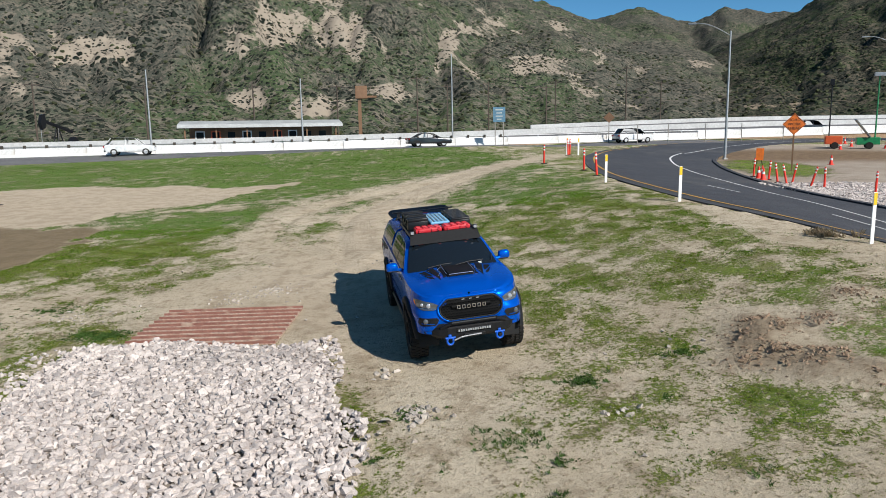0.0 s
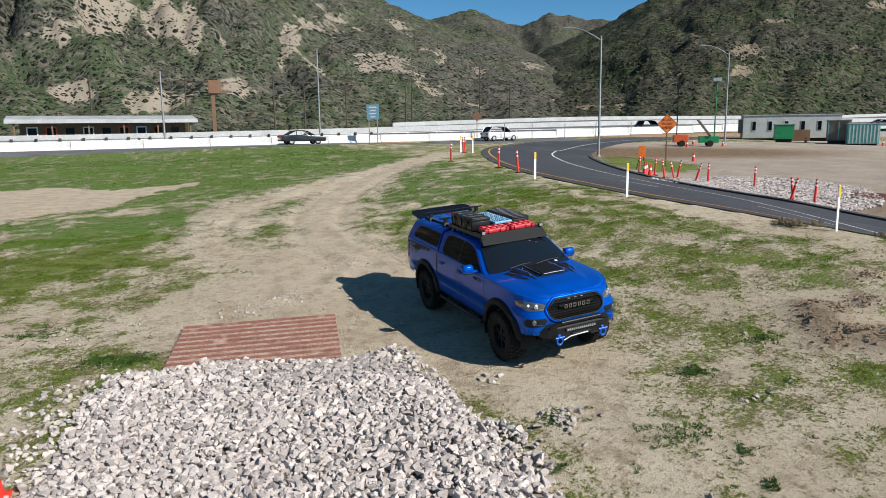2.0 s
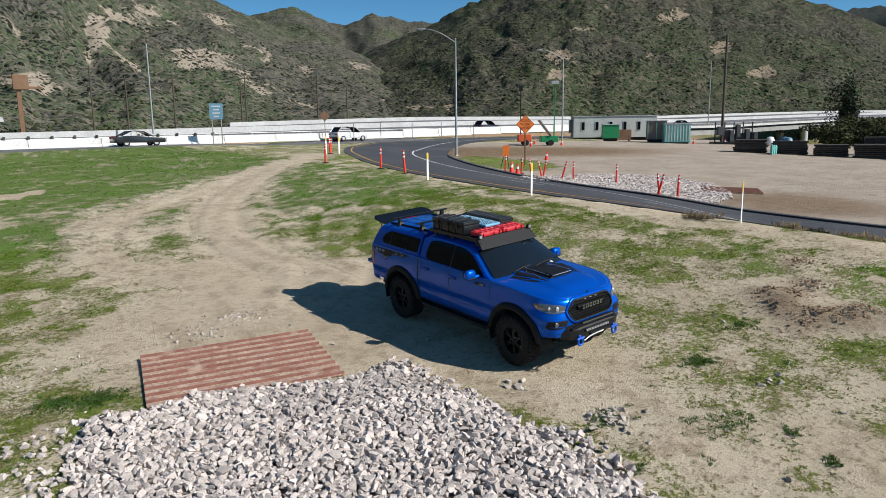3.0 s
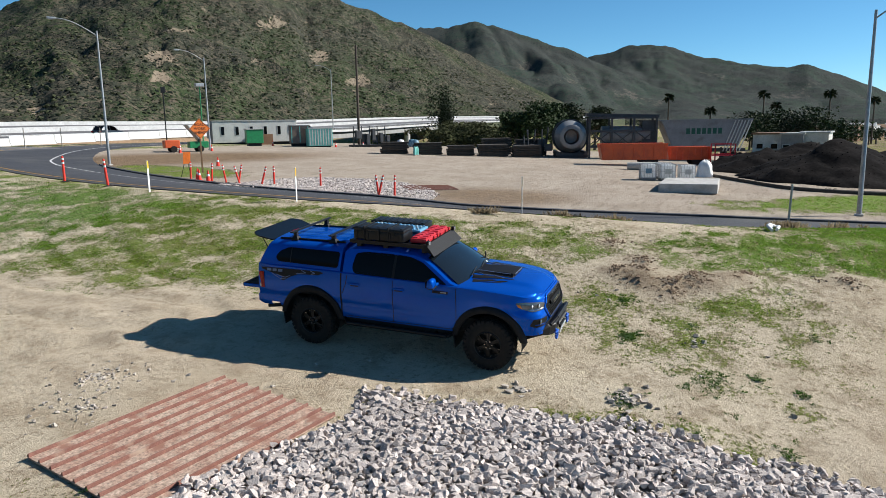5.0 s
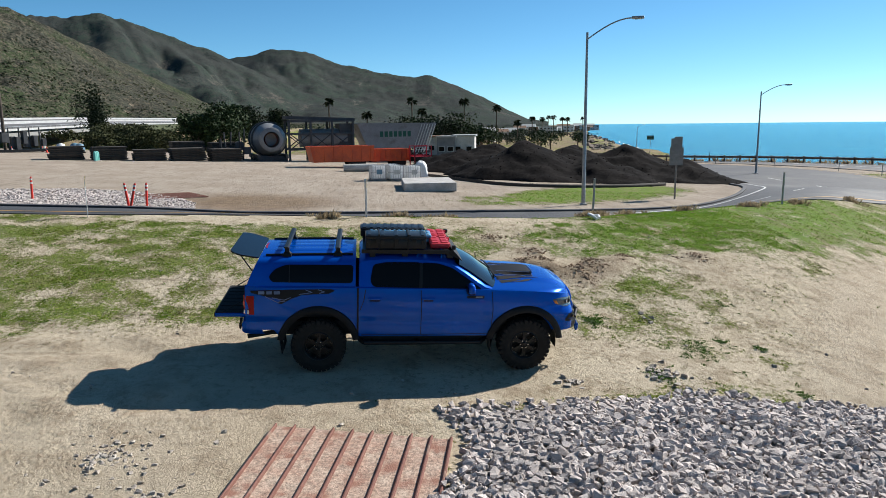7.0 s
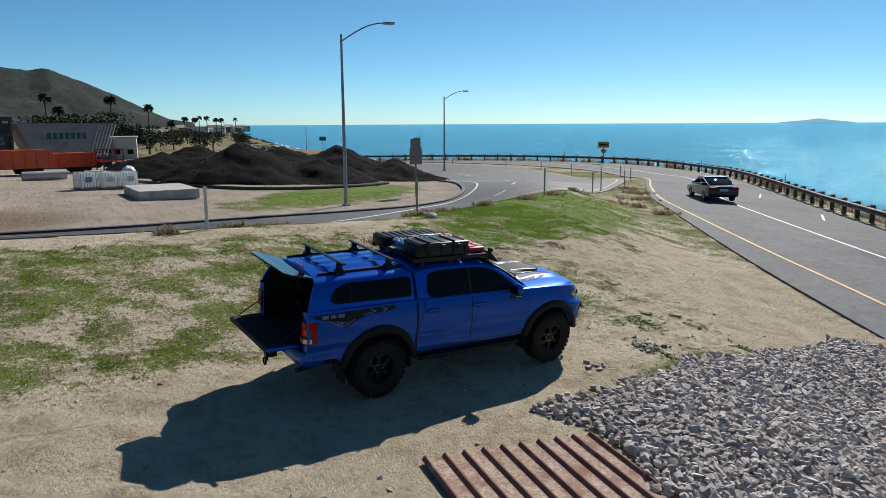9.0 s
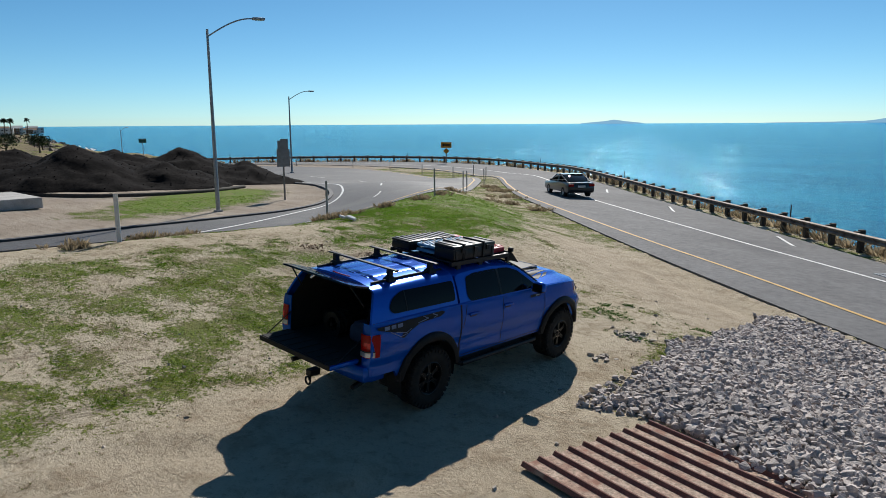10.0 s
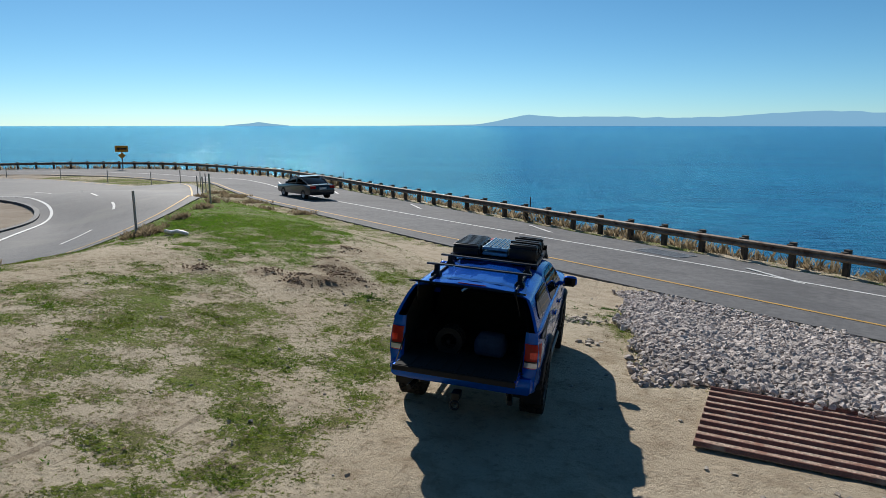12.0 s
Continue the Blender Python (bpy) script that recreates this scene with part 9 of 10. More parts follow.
TUFTS = tuft_shapes(12, 5, 0.5, 0.9, 0.9, 0.11)
WEEDS = tuft_shapes(10, 26, 0.45, 1.1, 0.55, 0.085)
TWIGS = tuft_shapes(10, 34, 1.5, 0.9, 0.8, 0.028)


# grass: tufts follow the same patches as the ground's grass layer
rs = np.random.RandomState(4)
for zone, count in (((-13, 13, -11, 14), 430000), ((-30, 12, 14, 60), 48000), ((9, 34, -30, 14), 46000)):
    gx, gy = rs.uniform(zone[0], zone[1], count), rs.uniform(zone[2], zone[3], count)
    lay = ground_layers(gx, gy)
    bare = inside(list(RAMP_OUT) + list(RAMP_IN[::-1]), gx, gy) | inside(list(COAST_NEAR) + COAST_FAR[::-1], gx, gy) | inside(GRAVEL, gx, gy) | ((np.abs(gx + 4.5) < 1.7) & (np.abs(gy - 1) < 1.4)) | ((np.abs(gx) < 0.9) & (np.abs(gy) < 2.6))
    clump = 0.16 * vnoise(gx * 3.3, gy * 3.3, 11) + 0.17 * vnoise(gx * 7.5, gy * 7.5, 12) + 0.10 * vnoise(gx * 15, gy * 15, 13)
    pick = (lay["grass"] + clump > 0.61) & ~bare
    lush = pick & ((lay["lush"] > 0.45) | (lay["field"] > 0.6))
    for name, sel, m_, size, label in (("grass", pick & ~lush, M_GRASS, 0.038, "short patchy green grass"), ("fresh_grass", lush, M_GRASS_FIELD if zone[2] == 14 else M_GRASS_LUSH, 0.05, "thick fresh green grass")):
        q = np.nonzero(sel)[0]
        if len(q) < 50:
            continue
        z = heights(gx[q], gy[q]) - 0.004
        s_ = size * (0.55 + 0.9 * rs.rand(len(q)) ** 2) * (1.0 if zone[0] == -13 else 1.5)
        scatter_joined(name, list(zip(gx[q].tolist(), gy[q].tolist(), z.tolist(), s_.tolist(), q.tolist())), TUFTS, m_, label, "grass")
# sprouts and dead stubble thinly strewn over the open ground
SPROUTS = tuft_shapes(10, 4, 0.6, 0.9, 0.8, 0.14)
gx, gy = rs.uniform(-13, 13, 90000), rs.uniform(-11, 14, 90000)
lay = ground_layers(gx, gy)
bare = inside(list(RAMP_OUT) + list(RAMP_IN[::-1]), gx, gy) | inside(list(COAST_NEAR) + COAST_FAR[::-1], gx, gy) | inside(GRAVEL, gx, gy) | ((np.abs(gx + 4.5) < 1.7) & (np.abs(gy - 1) < 1.4)) | ((np.abs(gx) < 0.9) & (np.abs(gy) < 2.6))
clump = 0.22 * vnoise(gx * 1.4, gy * 1.4, 31) + 0.25 * vnoise(gx * 4.5, gy * 4.5, 32) + 0.22 * vnoise(gx * 11, gy * 11, 33)
for name, low, m_, label, seed in (("sprouts", 0.47, M_GRASS_FIELD, "small green sprouts thinly strewn over the sand", 0), ("stubble", 0.50, M_DRY, "dead brown stubble thinly strewn over the sand", 1)):
    q = np.nonzero((lay["grass"] + clump * (1 - 1.6 * seed) > low) & ~bare & (np.arange(gx.size) % 3 == seed))[0]
    scatter_joined(name, list(zip(gx[q].tolist(), gy[q].tolist(), (heights(gx[q], gy[q]) - 0.003).tolist(), (0.030 + 0.035 * rs.rand(len(q)) ** 2).tolist(), q.tolist())), SPROUTS, m_, label, "grass")
weeds = []
for cx, cy, n, rad in ((-6.7, 0.95, 200, 0.42), (-7.2, 1.2, 90, 0.3), (-6.6, -0.9, 80, 0.3), (0.2, -4.95, 150, 0.5), (1.7, -3.4, 80, 0.35), (0.7, -5.55, 22, 0.25), (-0.9, -3.85, 34, 0.3), (-1.5, -4.9, 14, 0.2), (0.5, -6.2, 14, 0.3), (-1.35, -6.0, 18, 0.25), (2.7, -6.4, 18, 0.3), (-8.6, 3.2, 60, 0.7), (-9.4, 1.6, 50, 0.6), (3.4, -3.0, 26, 0.4), (2.6, -4.4, 14, 0.25)):
    for i in range(n):
        a, d = rng.uniform(0, 6.28), abs(rng.gauss(0, rad * 0.7))
        px, py = cx + d * math.cos(a), cy + d * 0.7 * math.sin(a)
        weeds.append((px, py, height(px, py), rng.uniform(0.035, 0.085), i))
scatter_joined("weeds", weeds, WEEDS, leafy("weed_leaf", (0.085, 0.165, 0.024), 0.7, second=(0.055, 0.115, 0.018), scale=2, spread=0.4), "clumps of low green weeds", "weeds")
brush = []
for cx, cy, n, rad in ((11.9, -0.9, 46, 0.6), (10.9, 0.5, 20, 0.4), (11.5, -5.9, 50, 0.6), (12.6, -7.4, 20, 0.4), (14.5, -12.8, 24, 0.5), (15.8, -15.2, 20, 0.5), (18, -23, 40, 1.0), (21, -26, 40, 0.9), (24, -29, 50, 0.9), (15.5, -22.3, 30, 0.6), (9.6, 2.6, 20, 0.4), (26.5, -30.8, 40, 0.7), (13.2, -9.6, 20, 0.4), (19.8, -20, 20, 0.6)):
    for i in range(n):
        a, d = rng.uniform(0, 6.28), abs(rng.gauss(0, rad * 0.7))
        px, py = cx + d * math.cos(a), cy + d * math.sin(a)
        brush.append((px, py, height(px, py) - 0.02, rng.uniform(0.06, 0.17), i))
scatter_joined("dry_brush", brush, TWIGS, M_DRY, "dry brown brush on the verge", "brush")
green_brush = [(x + rng.uniform(-0.3, 0.3), y + rng.uniform(-0.3, 0.3), height(x, y), rng.uniform(0.10, 0.24), i) for i, (x, y) in enumerate([(11.4, 0.2)] * 14 + [(12.3, -1.4)] * 12 + [(37.5, -10.5)] * 16 + [(38.0, -13)] * 12 + [(38.5, -8.5)] * 10 + [(39.5, -17)] * 10)]
scatter_joined("green_brush", green_brush, WEEDS, M_LEAF, "low green shrubs on the verge", "shrub")
shore_brush = []
for i in range(700):
    j = rng.randrange(len(RAIL) - 14)
    p, q = RAIL[j], RAIL[j + 1]
    t = rng.random()
    d = rng.uniform(0.5, 2.2)
    dx, dy = (q - p) / (np.linalg.norm(q - p) + 1e-9)
    px, py = p[0] + (q[0] - p[0]) * t + dy * d, p[1] + (q[1] - p[1]) * t - dx * d
    shore_brush.append((px, py, height(px, py) - 0.15 - max(0, d - 0.6) * 0.35, rng.uniform(0.2, 0.55), i))
scatter_joined("shore_brush", shore_brush, TWIGS, M_DRY, "dry grasses behind the guard rail", "brush")
# white rag on the verge
bm = bmesh.new()
pipe(bm, [(-0.35, 0, 0.05), (-0.1, 0.12, 0.13), (0.15, 0.02, 0.07), (0.3, 0.1, 0.12), (0.42, -0.1, 0.04), (0.1, -0.16, 0.09), (-0.2, -0.12, 0.05)], 0.045, 8)
solid("white_rag", bm, M_WHITE, ground_pose(10.2, -5.6), "crumpled white rag lying on the verge", "rag", smooth=70)


def tree(x, y, z, tall, wide, leaf, label, seed, trunk=0.3, low=0.25, n=420, clump=0.5):
    """A trunk with limbs and a crown of many small leaf clumps with gaps."""
    r = random.Random(seed)
    ob = thing("tree", pose(x, y, z), label, "tree", "trees")
    bm = bmesh.new()
    tube(bm, (0, 0, -0.5), (0, 0, tall * 0.55), trunk, trunk * 0.5, 8)
    tips = []
    for k in range(9):
        a, t = r.uniform(0, 6.28), r.uniform(low + 0.05, 0.55)
        e = (math.cos(a) * wide * r.uniform(0.25, 0.42), math.sin(a) * wide * r.uniform(0.25, 0.42), tall * r.uniform(0.45, 0.9))
        tube(bm, (0, 0, tall * t), e, trunk * 0.35, trunk * 0.08, 5)
        tips.append(e)
    part("trunk", bm, M_BARK, ob)
    V, F = [], []
    for k in range(n):
        e = tips[r.randrange(len(tips))]
        px, py, pz = e[0] + r.gauss(0, wide * 0.15), e[1] + r.gauss(0, wide * 0.15), min(tall, max(tall * low, e[2] + r.gauss(0, tall * 0.13)))
        s = clump * r.uniform(0.5, 1.2)
        for q in range(4):
            a, b = r.uniform(0, 6.28), r.uniform(-1, 1)
            u = Vector((math.cos(a), math.sin(a), b)).normalized() * s
            w = u.cross(Vector((r.gauss(0, 1), r.gauss(0, 1), r.gauss(0, 1)))).normalized() * s * 0.6
            c = Vector((px, py, pz)) + Vector((r.gauss(0, s * 0.4), r.gauss(0, s * 0.4), r.gauss(0, s * 0.4)))
            i = len(V)
            V += [tuple(c - u * 0.5), tuple(c + w * 0.5), tuple(c + u * 0.5), tuple(c - w * 0.5)]
            F.append((i, i + 1, i + 2, i + 3))
    me = bpy.data.meshes.new("crown")
    me.from_pydata(V, [], F)
    me.materials.append(leaf)
    c = new("crown", me)
    c.parent = ob
    return ob


def palm(x, y, z, tall, seed):
    r = random.Random(seed)
    ob = thing("palm_tree", pose(x, y, z), "tall fan palm with a thin trunk", "palm tree", "palm trees")
    bm = bmesh.new()
    tube(bm, (0, 0, -0.5), (r.uniform(-0.4, 0.4), 0, tall), 0.3, 0.2, 8)
    part("trunk", bm, M_BARK, ob)
    V, F = [], []
    for k in range(46):
        a, b = r.uniform(0, 6.28), r.uniform(-0.7, 1.1)
        d = Vector((math.cos(a) * math.cos(b), math.sin(a) * math.cos(b), math.sin(b)))
        side = d.cross(Vector((0, 0, 1))).normalized() * 0.38
        p0, p1, p2 = Vector((0, 0, tall)), Vector((0, 0, tall)) + d * 1.3, Vector((0, 0, tall)) + d * 2.2 - Vector((0, 0, 0.6))
        i = len(V)
        V += [tuple(p0), tuple(p1 + side), tuple(p2), tuple(p1 - side)]
        F.append((i, i + 1, i + 2, i + 3))
    me = bpy.data.meshes.new("fronds")
    me.from_pydata(V, [], F)
    me.materials.append(M_LEAF_DARK)
    c = new("fronds", me)
    c.parent = ob


def at_bearing(az, d):
    """A place by bearing and distance from the middle of the walk."""
    return -10.5 + math.sin(radians(az)) * d, -1.0 + math.cos(radians(az)) * d


# trees behind the yard
for az, d, tall, wide, leaf, seed in ((74.5, 105, 7.6, 4.2, M_LEAF, 1), (72.8, 106, 5.8, 4.0, M_LEAF, 2), (75.5, 112, 7.4, 4.0, M_LEAF, 3), (77.4, 125, 7.4, 4.5, M_LEAF_DARK, 4), (78.6, 130, 6.8, 4.5, M_LEAF_DARK, 5), (65.8, 165, 15.0, 5.5, M_LEAF_DARK, 6), (67.0, 150, 7.2, 6.5, M_SCRUB, 7), (69.0, 142, 6.4, 8.0, M_SCRUB, 8), (70.9, 135, 5.6, 7.5, M_SCRUB, 9), (68.0, 160, 6.8, 8.0, M_SCRUB, 10), (66.4, 138, 5.0, 5.0, M_SCRUB, 11)):
    x, y = at_bearing(az, d)
    tree(x, y, -0.6 if leaf is not M_SCRUB and az > 70 else -2.6, tall, wide, leaf, "grey-green scrub tree by the bridge" if leaf is M_SCRUB else "dark leafy tree behind the works yard", seed, n=1500, clump=0.46)
for k in range(20):
    az = 88.6 + 7.6 * rng.random()
    x, y = at_bearing(az, rng.uniform(180, 250))
    tree(x, y, -3.8, rng.uniform(6, 10.5), rng.uniform(6, 10), M_LEAF_DARK if k % 2 else M_LEAF, "dark leafy tree among the shore houses", 40 + k, n=300, clump=0.7)
for k in range(26):
    az = 94.5 + 9.0 * rng.random()
    x, y = at_bearing(az, rng.uniform(230, 420))
    tree(x, y, -5.0, rng.uniform(4, 6.5), rng.uniform(4, 7), M_LEAF_DARK if k % 2 else M_LEAF, "small dark tree between the shore houses", 80 + k, n=200, clump=0.6)
for az, d, tall in ((83.2, 230, 12.5), (86.2, 235, 8.5), (89.8, 240, 13), (90.6, 245, 9.5), (94.0, 250, 13), (96.6, 270, 11), (98.3, 300, 10), (99.5, 380, 12), (100.3, 420, 12), (101.2, 430, 13), (101.9, 450, 12), (102.3, 460, 12), (103.5, 560, 13), (100.8, 520, 14)):
    x, y = at_bearing(az, d)
    palm(x, y, -4.0, tall + 2.5 if az < 97 else tall - 2.0, int(az * 10))
# scrub belt below the highway and hills
for k in range(34):
    az = -34 + 104 * k / 33 + rng.uniform(-1, 1)
    d = rng.uniform(128, 150) if az < 35 else rng.uniform(185, 230)
    x, y = at_bearing(az, d)
    tree(x, y, 0.5, rng.uniform(1.8, 3.4), rng.uniform(5, 9), M_SCRUB if k % 4 else M_LEAF_DARK, "grey-green roadside scrub tree", 200 + k, trunk=0.12, low=0.05, n=150, clump=0.75)
x, y = at_bearing(-6.0, 112)
tree(x, y, 1.2, 4.2, 5.0, mat("yellow_green_leaf", (0.13, 0.14, 0.02), 0.7, spread=0.4), "rounded yellow-green tree beside the low building", 301, n=300, clump=0.5)


def house(x, y, z, turn, L, W, Hh, wall, label, seed):
    r = random.Random(seed)
    ob = thing("shore_house", pose(x, y, z, 0, 0, turn), label, "house", "shore houses")
    bm = bmesh.new()
    box(bm, (0, 0, Hh / 2), (L, W, Hh))
    w = part("wall", bm, wall, ob)
    bm = bmesh.new()
    if seed % 2:
        box(bm, (0, 0, Hh + 0.15), (L + 0.6, W + 0.6, 0.3))
    else:
        prism(bm, [(-W / 2 - 0.4, Hh), (W / 2 + 0.4, Hh), (0, Hh + W * 0.22)], "x", -L / 2 - 0.3, L / 2 + 0.3)
    part("roof", bm, M_ROOF if seed % 3 else M_BROWNWALL, ob)
    n = max(2, int(L / 3))
    for k in range(n):
        for fl in range(1 if Hh < 4.5 else 2):
            bm = bmesh.new()
            box(bm, (-L / 2 + (k + 0.5) * L / n, -W / 2 - 0.03, 1.6 + 2.7 * fl), (1.4, 0.08, 1.2))
            wd = part("window", bm, M_LIGHTGREY, w)
            bm = bmesh.new()
            box(bm, (-L / 2 + (k + 0.5) * L / n, -W / 2 - 0.08, 1.6 + 2.7 * fl), (1.15, 0.04, 0.95))
            part("pane", bm, M_GLASS, wd)


x, y = at_bearing(93.9, 165)
house(x, y, -3.4, -98, 5, 8, 4.4, M_WALL, "white flat-roofed modern house near the shore", 1)
x, y = at_bearing(90.9, 165)
house(x, y, -3.2, -98, 5.5, 8, 4.0, M_WALL, "white flat-roofed house beyond the yard", 3)
x, y = at_bearing(92.5, 163)
house(x, y, -3.4, -98, 4, 7, 4.2, M_GREY_PAINT, "dark grey flat-roofed house near the shore", 5)
for k in range(34):
    az = 95 + 9.6 * (k / 33) + rng.uniform(-0.3, 0.3)
    d = 300 + 520 * (k / 33) + rng.uniform(-30, 60)
    x, y = at_bearing(az, d)
    house(x, y, -5.0, -100 + rng.uniform(-12, 12), rng.uniform(7, 13), rng.uniform(6, 9), rng.choice((3.4, 4.2, 5.6, 6.2)), rng.choice((M_WALL, M_WALL, M_LIGHTGREY, M_BROWNWALL)), "shore house among trees", k)
shore_rocks = []
for i in range(3000):
    az = rng.uniform(99.0, 106.0)
    d = rng.uniform(150, 620)
    x, y = at_bearing(az, d)
    sd, side = line_distance(SHORE, np.array([x]), np.array([y]))
    s = float(sd[0] * side[0])
    if -14 < s < 6:
        shore_rocks.append((x, y, -6.6 + rng.uniform(-1, 0.6) - 0.06 * s, rng.uniform(1.2, 3.4), i))
scatter_joined("shore_rocks", shore_rocks, STONES, mat("brown_shore_rock", (0.20, 0.155, 0.115), 0.9, second=(0.12, 0.09, 0.07), scale=0.5, spread=0.4), "brown boulders along the shore", "rocks")
bm = bmesh.new()
for k in range(26):
    t = k / 25
    x = 300 + 340 * t
    y = np.interp(x, [p[0] for p in SHORE[-6:]], [p[1] for p in SHORE[-6:]]) - rng.uniform(7, 15)
    box(bm, (x, y, SEA_Z + 0.05), (rng.uniform(14, 30), rng.uniform(0.5, 1.2), 0.10), Matrix.Rotation(-0.24 + rng.uniform(-0.06, 0.06), 3, "Z"), bevel=0.03)
tagged(link_mesh("surf", bm, M_WHITE), "white surf breaking along the shore", "surf", kind="stuff")

# hillside bushes
def hill_bushes(src, count, keep, lo, hi, seed):
    verts, nr = src
    r = random.Random(seed)
    na = len(verts) // nr
    out = []
    while len(out) < count:
        i, j = r.randrange(1, na - 2), r.randrange(1, int(nr * keep))
        a, b = Vector(verts[i * nr + j]), Vector(verts[(i + 1) * nr + j + 1])
        p = a.lerp(b, r.random())
        if noise.noise((p.x * 0.02, p.y * 0.02, 4)) + r.uniform(-0.5, 0.7) > 0:
            out.append((p.x, p.y, p.z + 0.1, r.uniform(lo, hi) * r.uniform(0.6, 1.0), r.randrange(10 ** 6)))
    return out


BUSH = []
for k in range(8):
    r = random.Random(900 + k)
    bm = bmesh.new()
    bmesh.ops.create_icosphere(bm, subdivisions=1, radius=0.5)
    for v in bm.verts:
        v.co *= r.uniform(0.65, 1.25)
        v.co.z *= 0.75
    BUSH.append(([tuple(v.co) for v in bm.verts], [tuple(v.index for v in f.verts) for f in bm.faces]))
    bm.free()
scatter_joined("hillside_scrub", hill_bushes(HILL_W, 4500, 0.62, 0.7, 2.4, 1) + hill_bushes(HILL_M, 4500, 0.6, 0.9, 2.8, 2), BUSH, mat("hillside_bush", (0.062, 0.070, 0.038), 0.95, second=(0.045, 0.050, 0.028), scale=0.05, spread=0.45, spec=0.05), "dark chaparral bushes over the hillsides", "scrub")


# cars
def car(x, y, z, turn, paint, label, kind):
    """A road car: body, glasshouse, windows, wheels, lamps. Its nose points along local -y."""
    ob = thing("car", pose(x, y, z, 0, 0, turn), label, "car", "cars on the road")
    L, W = (4.8, 1.84) if kind == "sedan" else (4.6, 1.86)
    if kind == "sedan":
        low = [(-2.38, 0.40), (-2.40, 0.62), (-2.28, 0.74), (-1.5, 0.86), (-1.05, 0.94), (1.55, 0.99), (2.25, 0.98), (2.40, 0.84), (2.42, 0.50), (2.30, 0.34), (-2.2, 0.30)]
        top = [(-1.15, 0.93), (-0.30, 1.40), (0.20, 1.46), (0.85, 1.44), (1.75, 1.00)]
    else:
        low = [(-2.26, 0.42), (-2.28, 0.70), (-2.12, 0.90), (-1.2, 1.02), (2.15, 1.06), (2.28, 0.90), (2.28, 0.50), (2.15, 0.36), (-2.1, 0.34)]
        top = [(-1.25, 1.00), (-0.55, 1.58), (0.2, 1.68), (1.6, 1.66), (2.12, 1.05)]
    bm = bmesh.new()
    rows = []
    for u, k in ((-1.0, 0.90), (-0.97, 0.97), (-0.85, 1.0), (0.85, 1.0), (0.97, 0.97), (1.0, 0.90)):
        cy, cz = 0.0, 0.62
        rows.append([(u * W / 2, cy + (a - cy) * k, cz + (b - cz) * k) for a, b in low + low[:1]])
    sheet(bm, rows)
    bm.faces.new([bm.verts.new(p) for p in rows[0][:-1]])
    bm.faces.new([bm.verts.new(p) for p in rows[-1][:-1]][::-1])
    bmesh.ops.remove_doubles(bm, verts=bm.verts, dist=0.001)
    body = part("body", bm, paint, ob, smooth=40)
    bm = bmesh.new()
    zmin, zmax = top[0][1], max(b for a, b in top)
    rows = []
    for u in (-1, -0.9, 0.9, 1):
        row = []
        for a, b in top:
            t = (b - zmin) / (zmax - zmin)
            row.append((u * (W / 2 * 0.95 - 0.16 * t), a, b - (0.05 if abs(u) == 1 and t > 0.5 else 0)))
        rows.append(row)
    sheet(bm, rows)
    part("glasshouse", bm, M_GLASS, ob, smooth=30)
    bm = bmesh.new()
    flat = [(a, b) for a, b in top if (b - zmin) / (zmax - zmin) > 0.8]
    sheet(bm, [[(u * (W / 2 * 0.95 - 0.17), a, b + 0.012 + 0.02 * (1 - abs(u))) for u in (-1, -0.5, 0, 0.5, 1)] for a, b in flat])
    part("roof", bm, paint, ob, smooth=50)
    for s in (-1, 1):
        for pa, pb in ((top[0], top[1]), (top[-2], top[-1])):
            bm = bmesh.new()
            tube(bm, (s * W / 2 * 0.94, pa[0], pa[1]), (s * (W / 2 * 0.95 - 0.15), pb[0], pb[1]), 0.035, 0.035, 6)
            part("pillar", bm, paint, ob)
        bm = bmesh.new()
        tube(bm, (s * (W / 2 * 0.94), 0.35, top[0][1]), (s * (W / 2 * 0.95 - 0.15), 0.35, zmax - 0.03), 0.035, 0.03, 6)
        part("pillar", bm, paint, ob)
        for wy in (-1.42, 1.42):
            bm = bmesh.new()
            revolve(bm, [(0.20, -0.11), (0.31, -0.11), (0.33, -0.08), (0.33, 0.08), (0.31, 0.11), (0.20, 0.11)], "x", 24, (s * (W / 2 - 0.10), wy, 0.33))
            wh = part("tyre", bm, M_RUBBER, ob, smooth=40)
            bm = bmesh.new()
            revolve(bm, [(0.0, s * 0.08), (0.08, s * 0.09), (0.20, s * 0.10)], "x", 10, (s * (W / 2 - 0.10), wy, 0.33))
            part("rim", bm, M_GALV, wh)
        bm = bmesh.new()
        box(bm, (s * 0.70, L / 2 - 0.02, 0.84), (0.36, 0.10, 0.17), bevel=0.02)
        part("tail_lamp", bm, M_REDLENS, ob)
        bm = bmesh.new()
        box(bm, (s * 0.70, -L / 2 + 0.08, 0.70), (0.34, 0.12, 0.13), bevel=0.02)
        part("headlamp", bm, M_LAMP, ob)
        bm = bmesh.new()
        box(bm, (s * (W / 2 + 0.06), -0.75, 1.02), (0.16, 0.10, 0.12), bevel=0.02)
        part("mirror", bm, paint, ob)
    bm = bmesh.new()
    box(bm, (0, L / 2 + 0.015, 0.76), (0.5, 0.02, 0.13))
    part("blank_plate", bm, M_WHITE, ob)
    bm = bmesh.new()
    box(bm, (0, L / 2 - 0.04, 0.42), (1.5, 0.12, 0.14), bevel=0.02)
    part("bumper_trim", bm, M_BLACK, ob)
    return ob


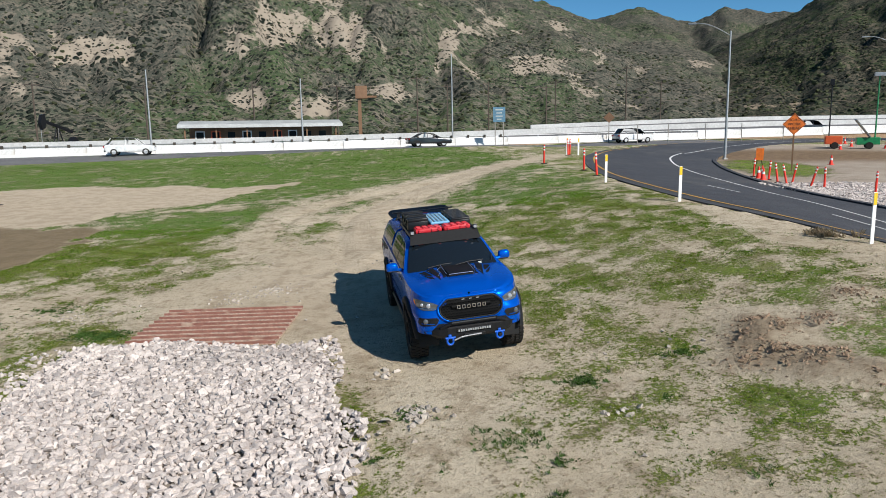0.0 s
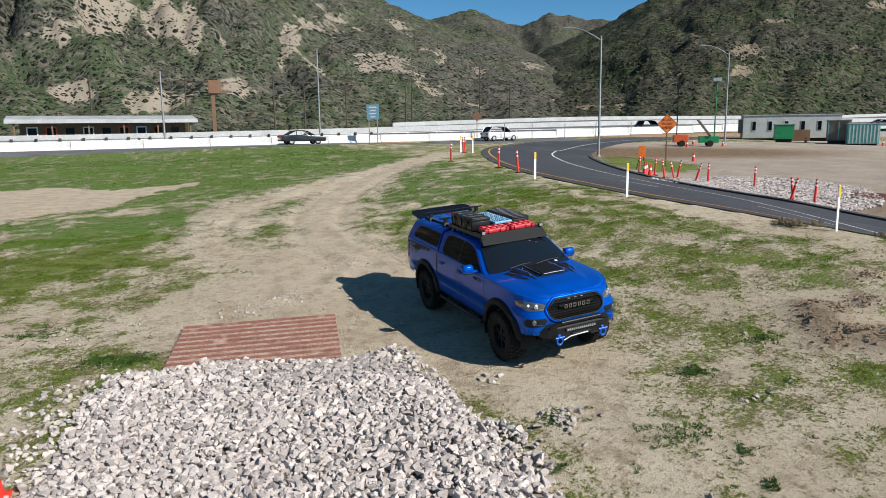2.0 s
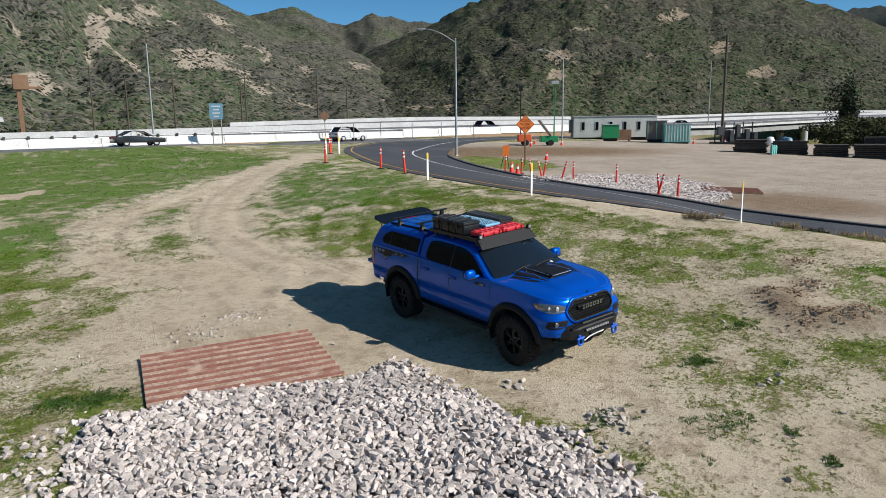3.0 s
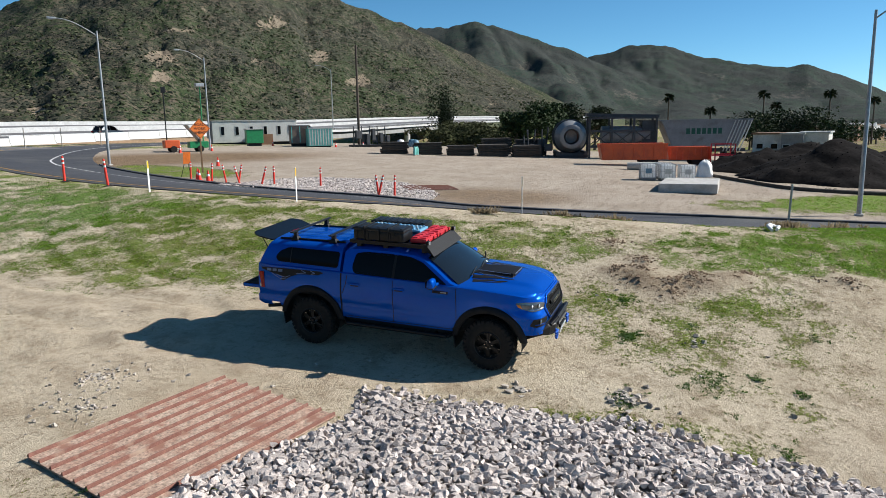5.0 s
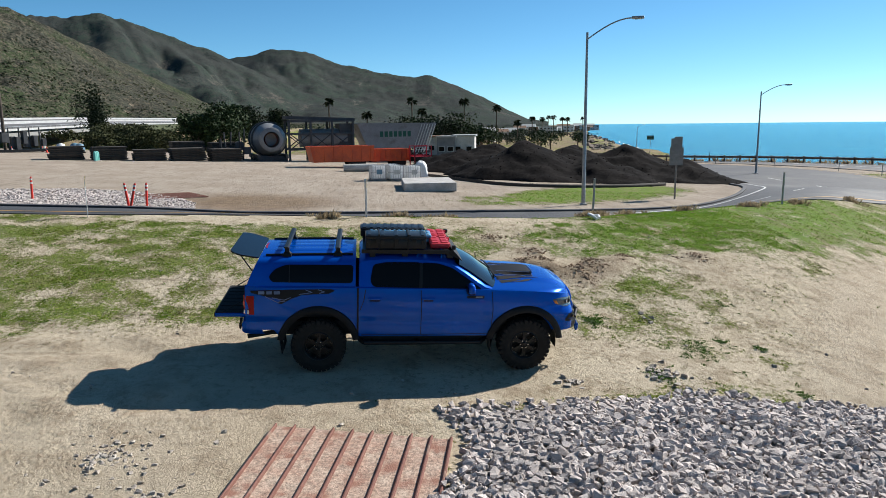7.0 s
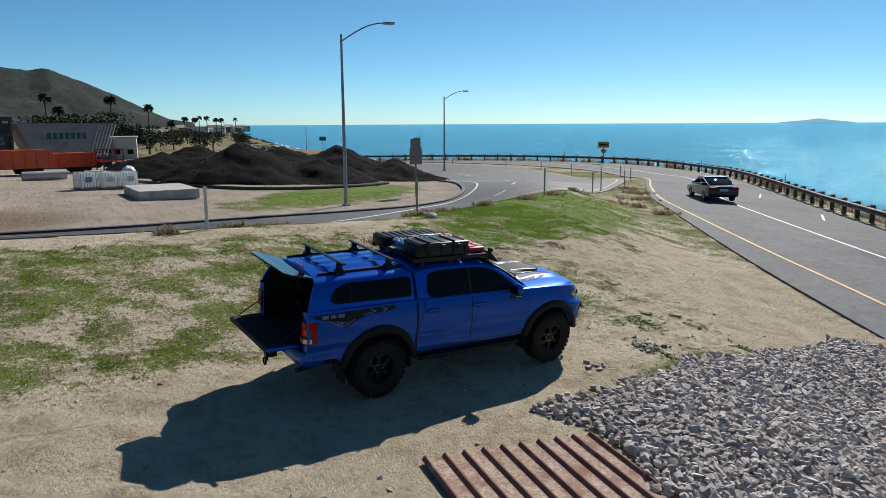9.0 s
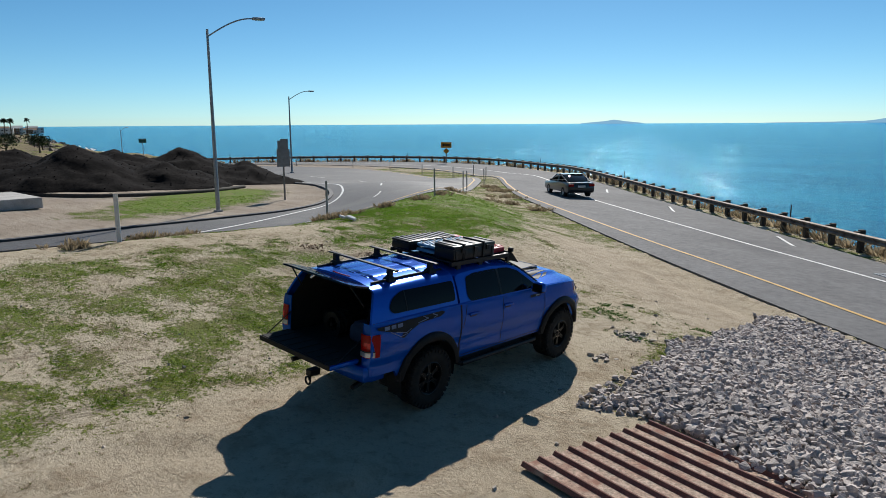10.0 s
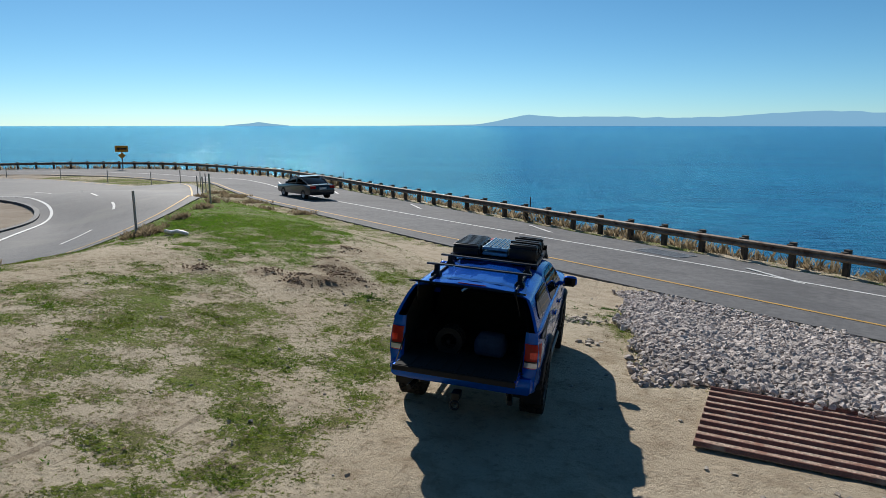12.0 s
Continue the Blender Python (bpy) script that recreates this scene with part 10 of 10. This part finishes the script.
M_CAR_GREY = mat("dark_grey_car_paint", (0.035, 0.042, 0.048), 0.3, 0.5, coat=0.8, fine=0.03, scale=3)
M_CAR_WHITE = mat("white_car_paint", (0.72, 0.72, 0.71), 0.3, coat=0.8, fine=0.03, scale=3)
M_CAR_BLACK = mat("black_car_paint", (0.012, 0.012, 0.014), 0.3, 0.2, coat=0.8, fine=0.03, scale=3)
car(20.6, -32.1, height(20.6, -32.1) + 0.02, 56, M_CAR_GREY, "dark grey sedan driving along the coast road", "sedan")
for x, paint, kind, nm in ((-24, M_CAR_WHITE, "suv", "white compact SUV on the frontage road"), (5.5, M_CAR_BLACK, "sedan", "black sedan on the frontage road"), (30.0, M_CAR_WHITE, "suv", "white SUV on the frontage road")):
    y = road_y(x) - 2.6
    car(x, y, height(x, y) + 0.04, 99.5, paint, nm, kind)
for x, w, paint, kind, nm in ((64, 5, M_CAR_BLACK, "suv", "dark SUV on the highway"), (108, 5, M_CAR_WHITE, "suv", "white pickup-height SUV on the highway"), (128, 6, M_CAR_GREY, "sedan", "grey sedan on the highway"), (44, 16, M_CAR_GREY, "sedan", "grey car on the highway")):
    car(x, highway_y(x) + w, highway_z(x) + 0.02, 99, paint, nm, kind)
